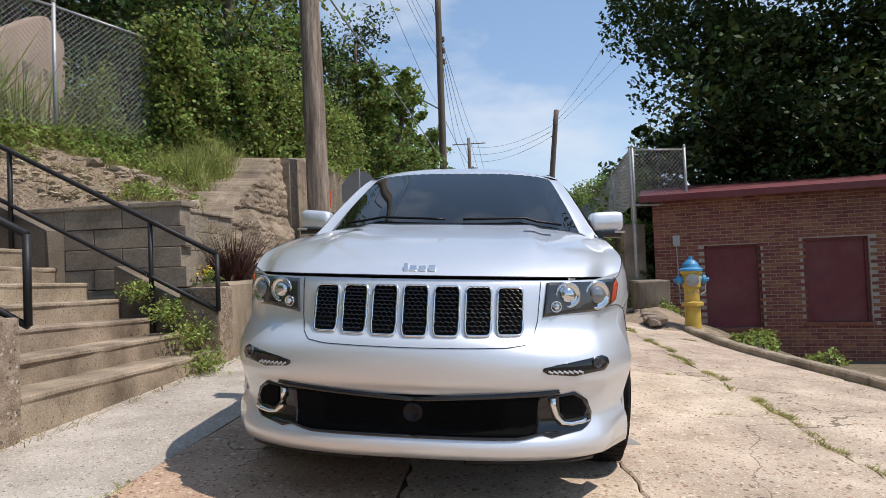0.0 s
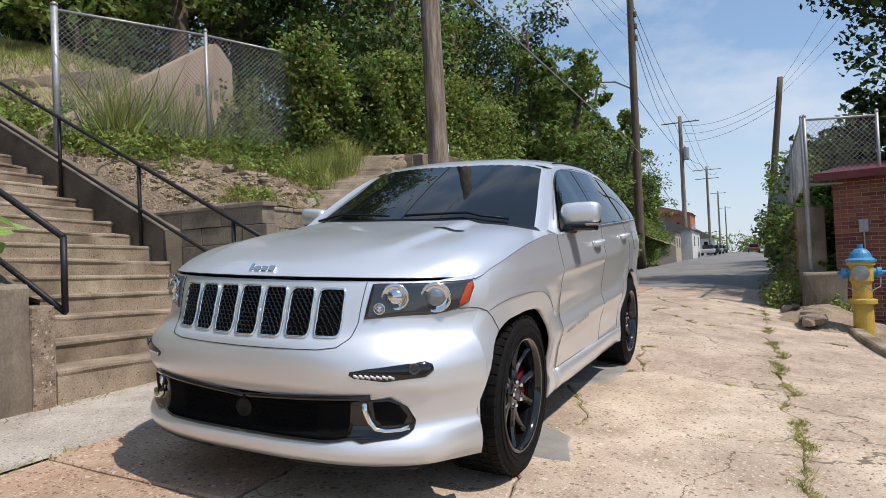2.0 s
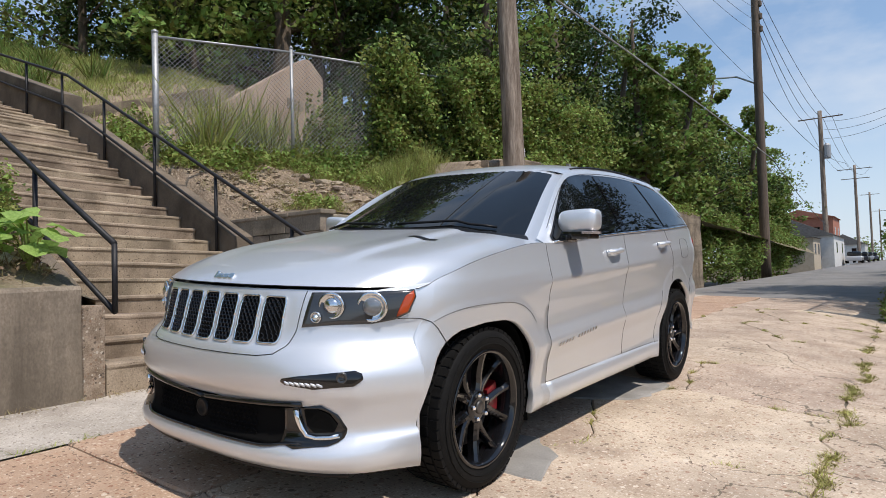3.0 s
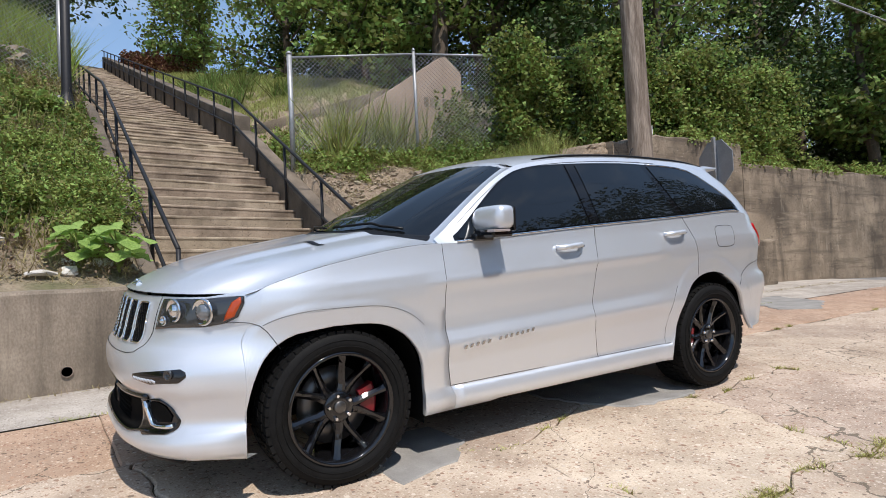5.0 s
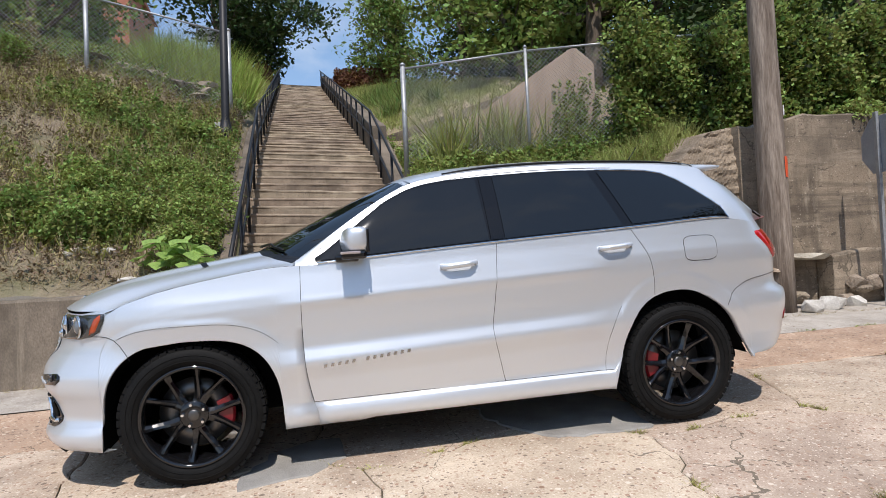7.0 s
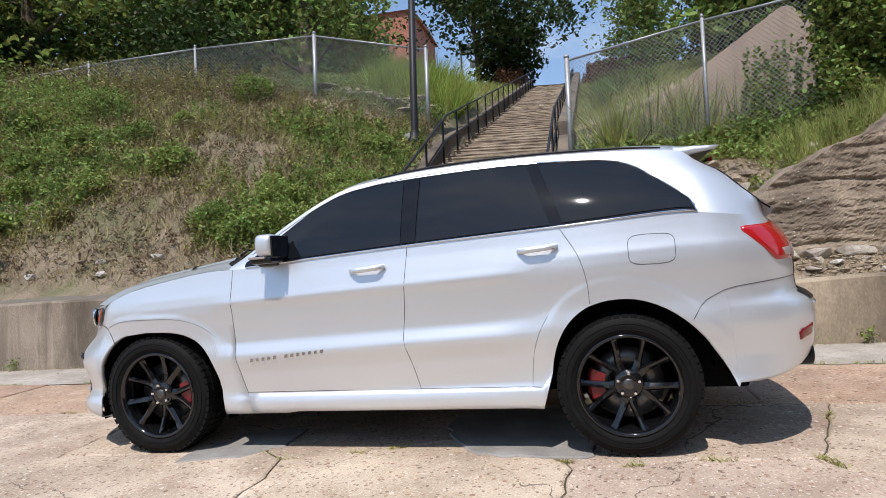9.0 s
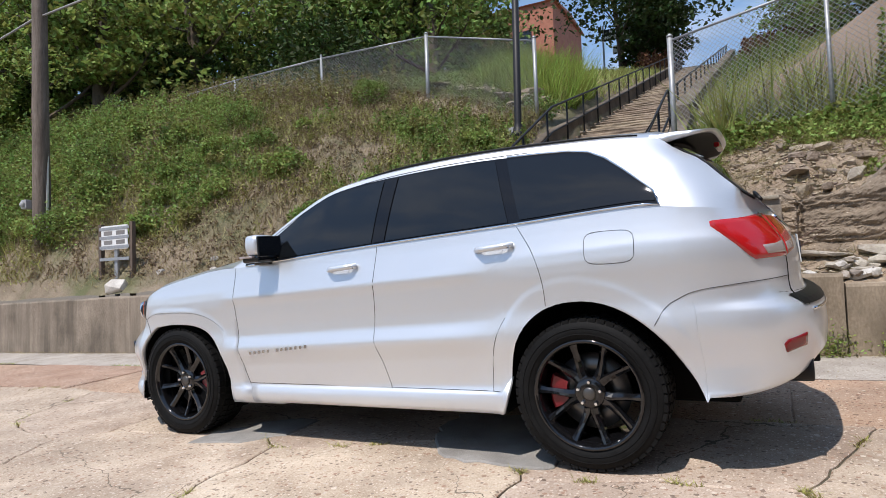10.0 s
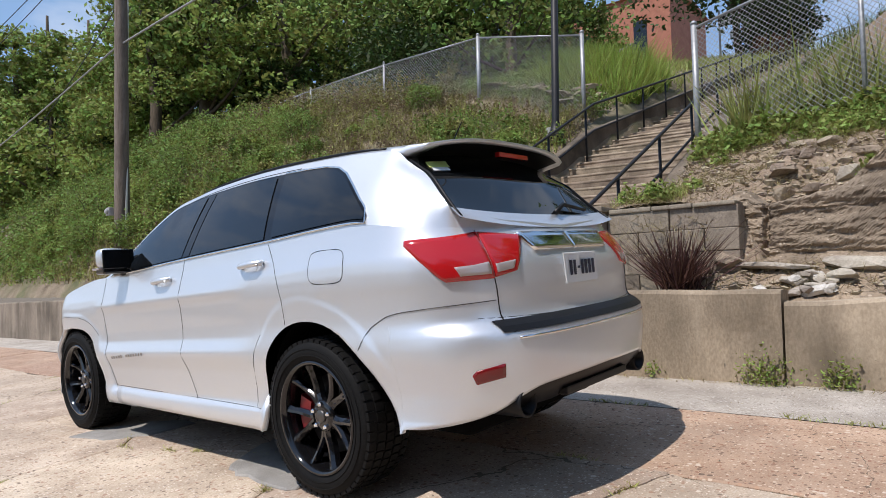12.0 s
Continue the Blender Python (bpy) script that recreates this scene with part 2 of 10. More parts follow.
pebbled(M["concrete_slab"], 75.0, ((0.27, 0.185, 0.13), (0.42, 0.31, 0.23), (0.58, 0.47, 0.37), (0.70, 0.61, 0.51)), 0.95, 0.5)
pebbled(M["concrete_slab"], 38.0, share=0.9, reach=0.48)
pebbled(M["concrete_slab"], 23.0, ((0.13, 0.09, 0.065), (0.24, 0.14, 0.09), (0.36, 0.25, 0.18), (0.66, 0.58, 0.48)), 0.5, 0.36)
pebbled(M["brick_strip"], 80.0, ((0.20, 0.11, 0.07), (0.33, 0.19, 0.12), (0.47, 0.32, 0.22), (0.60, 0.47, 0.36)), 0.95, 0.5)
pebbled(M["brick_strip"], 44.0, ((0.12, 0.07, 0.05), (0.26, 0.12, 0.075), (0.42, 0.26, 0.17), (0.58, 0.47, 0.36)), 0.9, 0.5)
pebbled(M["brick_strip"], 25.0, ((0.11, 0.07, 0.05), (0.22, 0.12, 0.08), (0.40, 0.26, 0.18), (0.62, 0.53, 0.43)), 0.5, 0.38)
pebbled(M["concrete_gutter"], 90.0, ((0.17, 0.145, 0.12), (0.30, 0.26, 0.22), (0.46, 0.42, 0.37), (0.66, 0.62, 0.56)), 0.95, 0.5)
pebbled(M["concrete_gutter"], 50.0, ((0.12, 0.10, 0.085), (0.24, 0.20, 0.16), (0.38, 0.33, 0.28), (0.58, 0.54, 0.48)), 0.7, 0.45)
cracked(M["concrete_slab"], 0.6, 0.004)
cracked(M["brick_strip"], 0.7, 0.0025)
M["asphalt"] = mat("asphalt", (0.15, 0.145, 0.14), (0.27, 0.26, 0.25), 2.0, 0.9, fine=150, bump=0.005, stain=(0.1, 0.1, 0.1), stain_scale=0.5)
M["asphalt_patch"] = mat("asphalt_patch", (0.19, 0.18, 0.165), (0.35, 0.335, 0.31), 5.0, 0.9, fine=140, bump=0.008)
M["dirt"] = mat("dirt", (0.10, 0.075, 0.05), (0.23, 0.18, 0.125), 5.0, 0.95, fine=60, bump=0.02, stain=(0.06, 0.07, 0.03), stain_scale=1.7)
M["crack_dirt"] = mat("crack_dirt", (0.05, 0.042, 0.03), (0.13, 0.105, 0.072), 9.0, 0.95, fine=80, bump=0.01, stain=(0.07, 0.085, 0.03), stain_scale=1.5, stain_amount=0.6)
M["hill_soil"] = mat("hill_soil", (0.14, 0.105, 0.07), (0.31, 0.25, 0.175), 2.5, 0.95, fine=40, bump=0.04, stain=(0.095, 0.11, 0.04), stain_scale=1.1, stain_amount=0.85)
M["bank"] = mat("bank_soil", (0.15, 0.11, 0.075), (0.40, 0.315, 0.225), 4.0, 0.95, fine=30, bump=0.05, stain=(0.30, 0.22, 0.16), stain_scale=1.6, stain_amount=0.6)
M["wall_concrete"] = mat("wall_concrete", (0.17, 0.135, 0.10), (0.37, 0.305, 0.235), 1.7, 0.9, fine=70, bump=0.007, stain=(0.075, 0.06, 0.043), stain_scale=1.1, stain_amount=0.8, stretch=(1, 1, 0.6))
M["big_wall"] = mat("big_wall_concrete", (0.20, 0.155, 0.11), (0.37, 0.295, 0.215), 1.6, 0.92, fine=45, bump=0.015, stain=(0.085, 0.066, 0.048), stain_scale=0.9, stain_amount=0.95, stretch=(1, 1, 1.2))
M["aggregate"] = mat("aggregate", (0.15, 0.105, 0.07), (0.38, 0.30, 0.225), 12.0, 0.92, fine=110, bump=0.014)
M["step"] = mat("step_concrete", (0.20, 0.155, 0.108), (0.45, 0.36, 0.265), 3.0, 0.9, fine=80, bump=0.008, stain=(0.095, 0.068, 0.046), stain_scale=1.9, stain_amount=0.75, object_vary=0.10)
M["block"] = mat("block", (0.20, 0.165, 0.125), (0.44, 0.375, 0.295), 2.2, 0.92, fine=60, bump=0.005, stain=(0.09, 0.07, 0.05), stain_scale=2.2, stain_amount=0.8, object_vary=0.10)
M["slab_pink"] = mat("pink_stone", (0.37, 0.27, 0.20), (0.52, 0.40, 0.31), 2.0, 0.85, fine=60, bump=0.006, stain=(0.22, 0.16, 0.12), stain_scale=1.0, stain_amount=0.5)
M["rock"] = mat("rock", (0.18, 0.138, 0.10), (0.46, 0.375, 0.285), 4.0, 0.93, fine=40, bump=0.03, stain=(0.07, 0.05, 0.035), stain_scale=2.2, stain_amount=0.6, object_vary=0.15)
M["white_rock"] = mat("pale_rock", (0.42, 0.39, 0.35), (0.66, 0.63, 0.58), 5.0, 0.9, fine=50, bump=0.02, object_vary=0.12)
M["black_metal"] = mat("black_painted_metal", (0.012, 0.012, 0.014), (0.022, 0.022, 0.025), 20, 0.5, fine=120, bump=0.0006, spec=0.3)
M["galv"] = mat("galvanized", (0.27, 0.28, 0.29), (0.42, 0.43, 0.44), 20, 0.5, metal=0.5, fine=150)
M["pole_wood"] = mat("pole_wood", (0.13, 0.095, 0.07), (0.39, 0.325, 0.265), 6.0, 0.88, fine=30, bump=0.02, stretch=(3, 3, 0.25), stain=(0.075, 0.05, 0.035), stain_scale=2.6, stain_amount=0.85)
M["dark_wood"] = mat("dark_pole_wood", (0.07, 0.052, 0.04), (0.16, 0.12, 0.09), 7.0, 0.88, fine=40, bump=0.008, stretch=(3, 3, 0.22))
M["west_wood"] = mat("brown_pole_wood", (0.10, 0.075, 0.058), (0.24, 0.195, 0.16), 7.0, 0.88, fine=40, bump=0.01, stretch=(3, 3, 0.22), stain=(0.05, 0.035, 0.025), stain_scale=2.0, stain_amount=0.6)
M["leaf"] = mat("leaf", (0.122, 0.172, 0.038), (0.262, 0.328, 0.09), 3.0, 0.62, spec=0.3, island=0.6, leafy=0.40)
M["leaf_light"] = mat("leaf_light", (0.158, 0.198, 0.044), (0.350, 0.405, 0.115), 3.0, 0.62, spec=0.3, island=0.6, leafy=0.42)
M["leaf_dark"] = mat("leaf_dark", (0.092, 0.135, 0.032), (0.22, 0.275, 0.07), 3.0, 0.62, spec=0.3, island=0.6, leafy=0.32)
M["grass"] = mat("grass", (0.19, 0.215, 0.048), (0.41, 0.425, 0.13), 3.0, 0.6, island=0.45, leafy=0.25)
M["dry_grass"] = mat("dry_grass", (0.20, 0.155, 0.07), (0.38, 0.31, 0.17), 3.0, 0.7, island=0.35, leafy=0.15)
M["purple_grass"] = mat("purple_grass", (0.045, 0.016, 0.016), (0.11, 0.045, 0.035), 3.0, 0.6, island=0.35)
M["leaf_olive"] = mat("leaf_olive", (0.16, 0.155, 0.045), (0.33, 0.30, 0.10), 3.0, 0.65, spec=0.3, island=0.5, leafy=0.25)
M["olive_grass"] = mat("olive_grass", (0.21, 0.20, 0.055), (0.42, 0.38, 0.13), 3.0, 0.65, island=0.5, leafy=0.22)
M["brown_brush"] = mat("brown_brush", (0.15, 0.105, 0.06), (0.31, 0.235, 0.145), 3.0, 0.8, island=0.45, leafy=0.12)
M["bank_face"] = mat("bank_face", (0.19, 0.145, 0.10), (0.40, 0.32, 0.235), 2.2, 0.93, fine=40, bump=0.02, stain=(0.085, 0.065, 0.045), stain_scale=1.5, stain_amount=0.7)
M["ledge"] = mat("ledge_stone", (0.34, 0.30, 0.24), (0.60, 0.54, 0.46), 4.0, 0.92, fine=45, bump=0.02, stain=(0.13, 0.10, 0.075), stain_scale=2.4, stain_amount=0.7, object_vary=0.15)
M["red_leaf"] = mat("red_leaf", (0.10, 0.035, 0.02), (0.20, 0.10, 0.05), 3.0, 0.6, spec=0.3, island=0.45, leafy=0.2)
M["bark"] = mat("bark", (0.06, 0.045, 0.03), (0.14, 0.105, 0.075), 9.0, 0.9, fine=50, bump=0.02, stretch=(2, 2, 0.4))
M["brick"] = mat("brick", (0.14, 0.045, 0.03), (0.28, 0.10, 0.065), 6.0, 0.9, fine=80, bump=0.004, object_vary=0.28, stain=(0.07, 0.025, 0.02), stain_scale=0.9)
M["brick_island"] = mat("brick_far", (0.14, 0.045, 0.03), (0.28, 0.10, 0.065), 6.0, 0.9, fine=80, bump=0.004, island=0.28, stain=(0.07, 0.025, 0.02), stain_scale=0.9)
M["mortar"] = mat("mortar", (0.26, 0.22, 0.19), (0.40, 0.355, 0.31), 8, 0.95, fine=90, bump=0.003)
M["maroon"] = mat("maroon_paint", (0.11, 0.017, 0.022), (0.16, 0.03, 0.036), 4, 0.62, fine=30, stain=(0.20, 0.085, 0.075), stain_scale=1.6, stain_amount=0.35)
M["far_brick"] = mat("far_brick", (0.30, 0.11, 0.07), (0.42, 0.18, 0.115), 3, 0.9, fine=20)
M["wire"] = plain("wire", (0.03, 0.03, 0.032), 0.6)
M["white_pipe"] = plain("white_pipe", (0.62, 0.62, 0.60), 0.45)
M["wire_pale"] = plain("wire_pale", (0.35, 0.35, 0.35), 0.5)

M["stair_wall"] = mat("stair_wall", (0.10, 0.08, 0.06), (0.23, 0.185, 0.14), 2.0, 0.9, fine=60, bump=0.008, stain=(0.05, 0.04, 0.03), stain_scale=1.3, stain_amount=0.8)
M["wall_beige"] = mat("wall_beige", (0.24, 0.185, 0.125), (0.47, 0.38, 0.275), 1.5, 0.9, fine=60, bump=0.006, stain=(0.12, 0.095, 0.065), stain_scale=1.4, stain_amount=0.7, stretch=(1, 1, 0.55))
M["bright_grass"] = mat("bright_grass", (0.19, 0.26, 0.035), (0.42, 0.49, 0.11), 3.0, 0.6, island=0.4, leafy=0.3)
# leaf green taken far down, with the shade inside foliage put into the colour
M["leaf_deep_shade"] = mat("leaf_deep_shade", (0.024, 0.044, 0.011), (0.058, 0.092, 0.022), 3.0, 0.6, spec=0.3, island=0.45, leafy=0.2)
streaked(M["wall_concrete"], (0.085, 0.068, 0.05), (0.50, 0.42, 0.32))
streaked(M["wall_beige"], (0.11, 0.085, 0.06), (0.56, 0.47, 0.36), 2.0, 0.5, 0.6)
streaked(M["big_wall"], (0.075, 0.058, 0.042), (0.46, 0.39, 0.30), 2.6, 0.5, 0.8)
pebbled(M["big_wall"], 38.0, ((0.08, 0.06, 0.045), (0.17, 0.13, 0.095), (0.32, 0.26, 0.195), (0.48, 0.41, 0.33)), 0.35, 0.4)
layered(M["big_wall"], (0.07, 0.054, 0.04), (0.40, 0.33, 0.25))
streaked(M["slab_pink"], (0.22, 0.16, 0.115), (0.56, 0.44, 0.34), 2.0, 0.5, 0.6)
pebbled(M["step"], 60.0, ((0.07, 0.05, 0.035), (0.13, 0.10, 0.07), (0.22, 0.17, 0.13), (0.32, 0.26, 0.20)), 0.5, 0.42)
pebbled(M["aggregate"], 55.0, ((0.08, 0.06, 0.045), (0.22, 0.13, 0.08), (0.36, 0.28, 0.2), (0.52, 0.46, 0.38)), 0.9, 0.6)
pebbled(M["bank"], 26.0, ((0.14, 0.105, 0.075), (0.21, 0.155, 0.11), (0.33, 0.26, 0.19), (0.50, 0.42, 0.33)), 0.5, 0.42)
pebbled(M["rock"], 30.0, ((0.06, 0.045, 0.03), (0.14, 0.10, 0.07), (0.36, 0.28, 0.2), (0.5, 0.42, 0.33)), 0.4, 0.4)
cracked(M["big_wall"], 0.5, 0.005)
pebbled(M["bank_face"], 34.0, ((0.11, 0.08, 0.055), (0.20, 0.145, 0.10), (0.36, 0.285, 0.21), (0.54, 0.46, 0.36)), 0.4, 0.4)
streaked(M["bank_face"], (0.09, 0.066, 0.048), (0.46, 0.38, 0.29), 1.6, 1.0, 0.45)


# ---- builders ----
def link(name, bm, material, parent=None, smooth=False):
    me = bpy.data.meshes.new(name)
    bm.to_mesh(me)
    bm.free()
    if material:
        me.materials.append(material)
    if smooth:
        me.shade_smooth()
    ob = new(name, me)
    if parent:
        ob.parent = parent
    return ob


def part(name, bm, material, parent, label="", smooth=False):
    ob = link(name, bm, material, parent, smooth)
    return tagged(ob, label) if label else ob


def empty(name, label, category, at=(0, 0, 0), group="", kind=""):
    ob = new(name)
    ob.matrix_basis = at if isinstance(at, Matrix) else Matrix.Translation(at)
    return tagged(ob, label, category, group, kind)


def box(bm, x0, x1, y0, y1, z0, z1, bevel=0.0):
    r = bmesh.ops.create_cube(bm, size=1.0, matrix=Matrix.Translation(((x0 + x1) / 2, (y0 + y1) / 2, (z0 + z1) / 2)) @ Matrix.Diagonal((x1 - x0, y1 - y0, z1 - z0, 1)))
    if bevel:
        es = list({e for v in r["verts"] for e in v.link_edges})
        bmesh.ops.bevel(bm, geom=es, offset=bevel, segments=2, affect="EDGES", profile=0.6)
    return bm


def tube(bm, pts, r, sides=8, r_end=None, caps=True):
    """A round bar along points."""
    pts = [Vector(p) for p in pts]
    rings = []
    up = Vector((0, 0, 1))
    for i, p in enumerate(pts):
        d = (pts[min(i + 1, len(pts) - 1)] - pts[max(i - 1, 0)]).normalized()
        a = d.cross(up if abs(d.z) < 0.95 else Vector((1, 0, 0))).normalized()
        b = d.cross(a)
        rr = r if r_end is None else r + (r_end - r) * i / (len(pts) - 1)
        rings.append([bm.verts.new(p + (a * math.cos(k * math.tau / sides) + b * math.sin(k * math.tau / sides)) * rr) for k in range(sides)])
    for q, w in zip(rings, rings[1:]):
        for k in range(sides):
            bm.faces.new((q[k], q[(k + 1) % sides], w[(k + 1) % sides], w[k]))
    if caps:
        bm.faces.new(rings[0][::-1])
        bm.faces.new(rings[-1])
    return bm


def lathe(bm, prof, sides=24, m=Matrix()):
    """Turns (radius, height) pairs about z."""
    rings = []
    for r, z in prof:
        rings.append([bm.verts.new(m @ Vector((r * math.cos(k * math.tau / sides), r * math.sin(k * math.tau / sides), z))) for k in range(sides)])
    for q, w in zip(rings, rings[1:]):
        for k in range(sides):
            bm.faces.new((q[k], q[(k + 1) % sides], w[(k + 1) % sides], w[k]))
    bm.faces.new(rings[0][::-1])
    bm.faces.new(rings[-1])
    return bm


def grid(bm, fn, nu, nv):
    """A sheet of fn(u, v), u and v from 0 to 1."""
    vs = [[bm.verts.new(fn(i / nu, j / nv)) for j in range(nv + 1)] for i in range(nu + 1)]
    for i in range(nu):
        for j in range(nv):
            bm.faces.new((vs[i][j], vs[i + 1][j], vs[i + 1][j + 1], vs[i][j + 1]))
    return vs


def prism(bm, ring, depth):
    """Closes a ring of points and gives it depth (a vector)."""
    a = [bm.verts.new(p) for p in ring]
    b = [bm.verts.new(Vector(p) + Vector(depth)) for p in ring]
    bm.faces.new(a[::-1])
    bm.faces.new(b)
    n = len(ring)
    for i in range(n):
        bm.faces.new((a[i], a[(i + 1) % n], b[(i + 1) % n], b[i]))
    return bm


def smooth_step(a, b, x):
    t = min(1.0, max(0.0, (x - a) / (b - a)))
    return t * t * (3 - 2 * t)


def lerp_table(pairs, x):
    if x <= pairs[0][0]:
        return pairs[0][1]
    for (a, va), (b, vb) in zip(pairs, pairs[1:]):
        if x <= b:
            return va + (vb - va) * (x - a) / (b - a)
    return pairs[-1][1]


def curve_table(pairs, x):
    """Smooth interpolation through pairs."""
    if x <= pairs[0][0]:
        return pairs[0][1]
    if x >= pairs[-1][0]:
        return pairs[-1][1]
    for i in range(len(pairs) - 1):
        (a, va), (b, vb) = pairs[i], pairs[i + 1]
        if x <= b:
            def slope(k):
                if k <= 0 or k >= len(pairs) - 1:
                    k0, k1 = max(0, k - 1), min(len(pairs) - 1, k + 1)
                else:
                    k0, k1 = k - 1, k + 1
                return (pairs[k1][1] - pairs[k0][1]) / (pairs[k1][0] - pairs[k0][0])
            t, d = (x - a) / (b - a), b - a
            return (2 * t**3 - 3 * t**2 + 1) * va + (t**3 - 2 * t**2 + t) * d * slope(i) + (-2 * t**3 + 3 * t**2) * vb + (t**3 - t**2) * d * slope(i + 1)


def rough_noise(p, scale, amp):
    return amp * noise.fractal(Vector(p) * scale, 0.7, 2.0, 4)


def raw_mesh(name, verts, faces, material, parent=None, smooth=False):
    """A mesh from computed arrays."""
    me = bpy.data.meshes.new(name)
    me.from_pydata(verts, [], faces)
    me.materials.append(material)
    if smooth:
        me.shade_smooth()
    ob = new(name, me)
    if parent:
        ob.parent = parent
    return ob


def quads_mesh(name, v, per, material, parent=None):
    """Many loose faces of `per` corners each, from an array of corners."""
    n = len(v)
    me = bpy.data.meshes.new(name)
    me.vertices.add(n)
    me.vertices.foreach_set("co", v.astype(np.float32).ravel())
    me.loops.add(n)
    me.loops.foreach_set("vertex_index", np.arange(n, dtype=np.int32))
    k = n // per
    me.polygons.add(k)
    me.polygons.foreach_set("loop_start", np.arange(0, n, per, dtype=np.int32))
    me.update(calc_edges=True)
    me.materials.append(material)
    ob = new(name, me)
    if parent:
        ob.parent = parent
    return ob


RNG = np.random.default_rng(7)


def leaf_corners(at, size, up=0.35, slim=0.55, droop=None):
    """Pointed leaves of four corners at the places `at`, turned every way, leaning to face up a little."""
    n = len(at)
    nrm = RNG.normal(size=(n, 3))
    nrm[:, 2] = np.abs(nrm[:, 2]) + up
    nrm /= np.linalg.norm(nrm, axis=1)[:, None]
    d = RNG.normal(size=(n, 3))
    d -= (d * nrm).sum(1)[:, None] * nrm
    d /= np.linalg.norm(d, axis=1)[:, None]
    w = np.cross(nrm, d)
    s = size * RNG.uniform(0.6, 1.35, n)[:, None]
    out = np.empty((n, 4, 3))
    out[:, 0] = at - d * s * 0.5
    out[:, 1] = at + w * s * slim * 0.5 - nrm * s * 0.08
    out[:, 2] = at + d * s * 0.5
    out[:, 3] = at - w * s * slim * 0.5 + nrm * s * 0.08
    return out.reshape(-1, 3)


def blades(at, height, width, lean=0.35):
    """Upright grass blades: long triangles."""
    n = len(at)
    a = RNG.uniform(0, math.tau, n)
    h = height * RNG.uniform(0.45, 1.3, n)
    side = np.stack([np.cos(a), np.sin(a), 0 * a], 1) * (width * RNG.uniform(0.6, 1.2, n))[:, None]
    tip = RNG.normal(size=(n, 3)) * (lean * h)[:, None]
    tip[:, 2] = h
    out = np.empty((n, 3, 3))
    out[:, 0], out[:, 1], out[:, 2] = at - side, at + side, at + tip
    return out.reshape(-1, 3)


# ---- the lie of the land ----
def road_z(x, y):
    base = 0.122 + 0.021 * (min(y, 8) - 3.49) + 0.013 * (max(8, min(y, 14)) - 8) - 0.055 * (x - 0.6)
    if y > 14:
        base += 0.006 * (min(y, 40) - 14)
    fall = -0.10 * max(0.0, x - 1.0) * smooth_step(4.0, 9.5, y) * (1 - smooth_step(13.0, 18.0, y))
    far = smooth_step(14, 22, y)
    flat = 0.34 + 0.004 * (y - 16)
    return (base + fall) * (1 - far) + flat * far


HX = (-2.75, -3.3, -4.5, -6.3, -9.3, -10.0, -14.0, -22.0, -33.0, -45.0)
HILL_S = {-40: (0.9, 1.8, 3.3, 5.0, 7.0, 7.2, 8.4, 10.0, 13, 15), -6: (0.98, 1.9, 3.2, 4.8, 6.4, 6.6, 7.6, 9.6, 13, 15), 0: (1.12, 1.6, 2.6, 3.75, 5.5, 5.8, 7.3, 9.4, 12.6, 15), 2.6: (1.1, 1.38, 1.95, 2.95, 4.6, 4.95, 6.6, 9.0, 12.3, 14), 3.0: (1.1, 1.35, 1.9, 2.9, 4.45, 4.75, 6.2, 8.7, 12.2, 14), 3.3: (1.0, 1.1, 1.75, 2.65, 4.0, 4.3, 5.7, 8.4, 12.0, 13)}
HILL_N = {5.7: (1.1, 1.85, 1.72, 2.62, 3.7, 4.2, 5.6, 8.35, 12.0, 13), 6.1: (1.1, 1.9, 2.05, 2.75, 3.7, 4.40, 5.8, 8.5, 12.1, 13), 7.15: (1.06, 1.88, 2.3, 3.0, 3.8, 4.75, 6.2, 8.7, 12.2, 13), 8.5: (1.05, 1.70, 2.5, 3.15, 4.0, 5.2, 6.5, 9.0, 12.2, 13), 10.2: (0.9, 1.75, 2.7, 3.3, 4.5, 5.5, 7, 9.2, 12, 13)}
HILL_F = {10.2: (2.3, 2.4, 2.75, 3.3, 4.6, 5.5, 7, 9.2, 12, 13), 11.5: (3.05, 3.1, 3.2, 3.5, 4.9, 5.5, 7, 9.2, 12, 13), 14: (3.1, 3.15, 3.3, 3.7, 5.2, 5.6, 7.2, 9.2, 12, 13), 20: (2.75, 2.8, 3.0, 3.6, 5, 5.3, 7, 9, 11, 12), 60: (1.2, 1.4, 2.2, 3.2, 4.6, 4.8, 6, 8, 9, 9)}
BANK = [(2.84, 0.98), (2.95, 1.05), (3.10, 1.14), (3.22, 1.23), (3.42, 1.29), (3.56, 1.34), (3.72, 1.76), (3.90, 1.93), (4.15, 2.14), (4.3, 2.32), (5.2, 2.7), (6.3, 3.08)]


def bank_z(x, y):
    """The eroded bank: a bed above the low wall, broken ledges, then a slope."""
    wob = rough_noise((x * 0.3, y, 21), 1.1, 0.10) + rough_noise((x, y, 22), 4.0, 0.05)
    z = lerp_table(BANK, min(6.3, max(2.84, -x + wob * smooth_step(2.95, 3.3, -x))))
    far = smooth_step(5.6, 6.3, -x)
    rough = rough_noise((x, y, 8), 3.1, 0.07) * smooth_step(3.2, 3.6, -x) + rough_noise((x, y, 31), 9.0, 0.022) + rough_noise((x, y, 33), 24.0, 0.010)
    far = max(far, smooth_step(7.55, 7.15, y) * smooth_step(3.22, 3.42, -x))
    z += 0.62 * smooth_step(8.3, 10.1, y) * smooth_step(3.62, 3.9, -x)
    return z * (1 - far) + hill_z(x, y) * far + rough * (1 - smooth_step(7.3, 7.15, y))


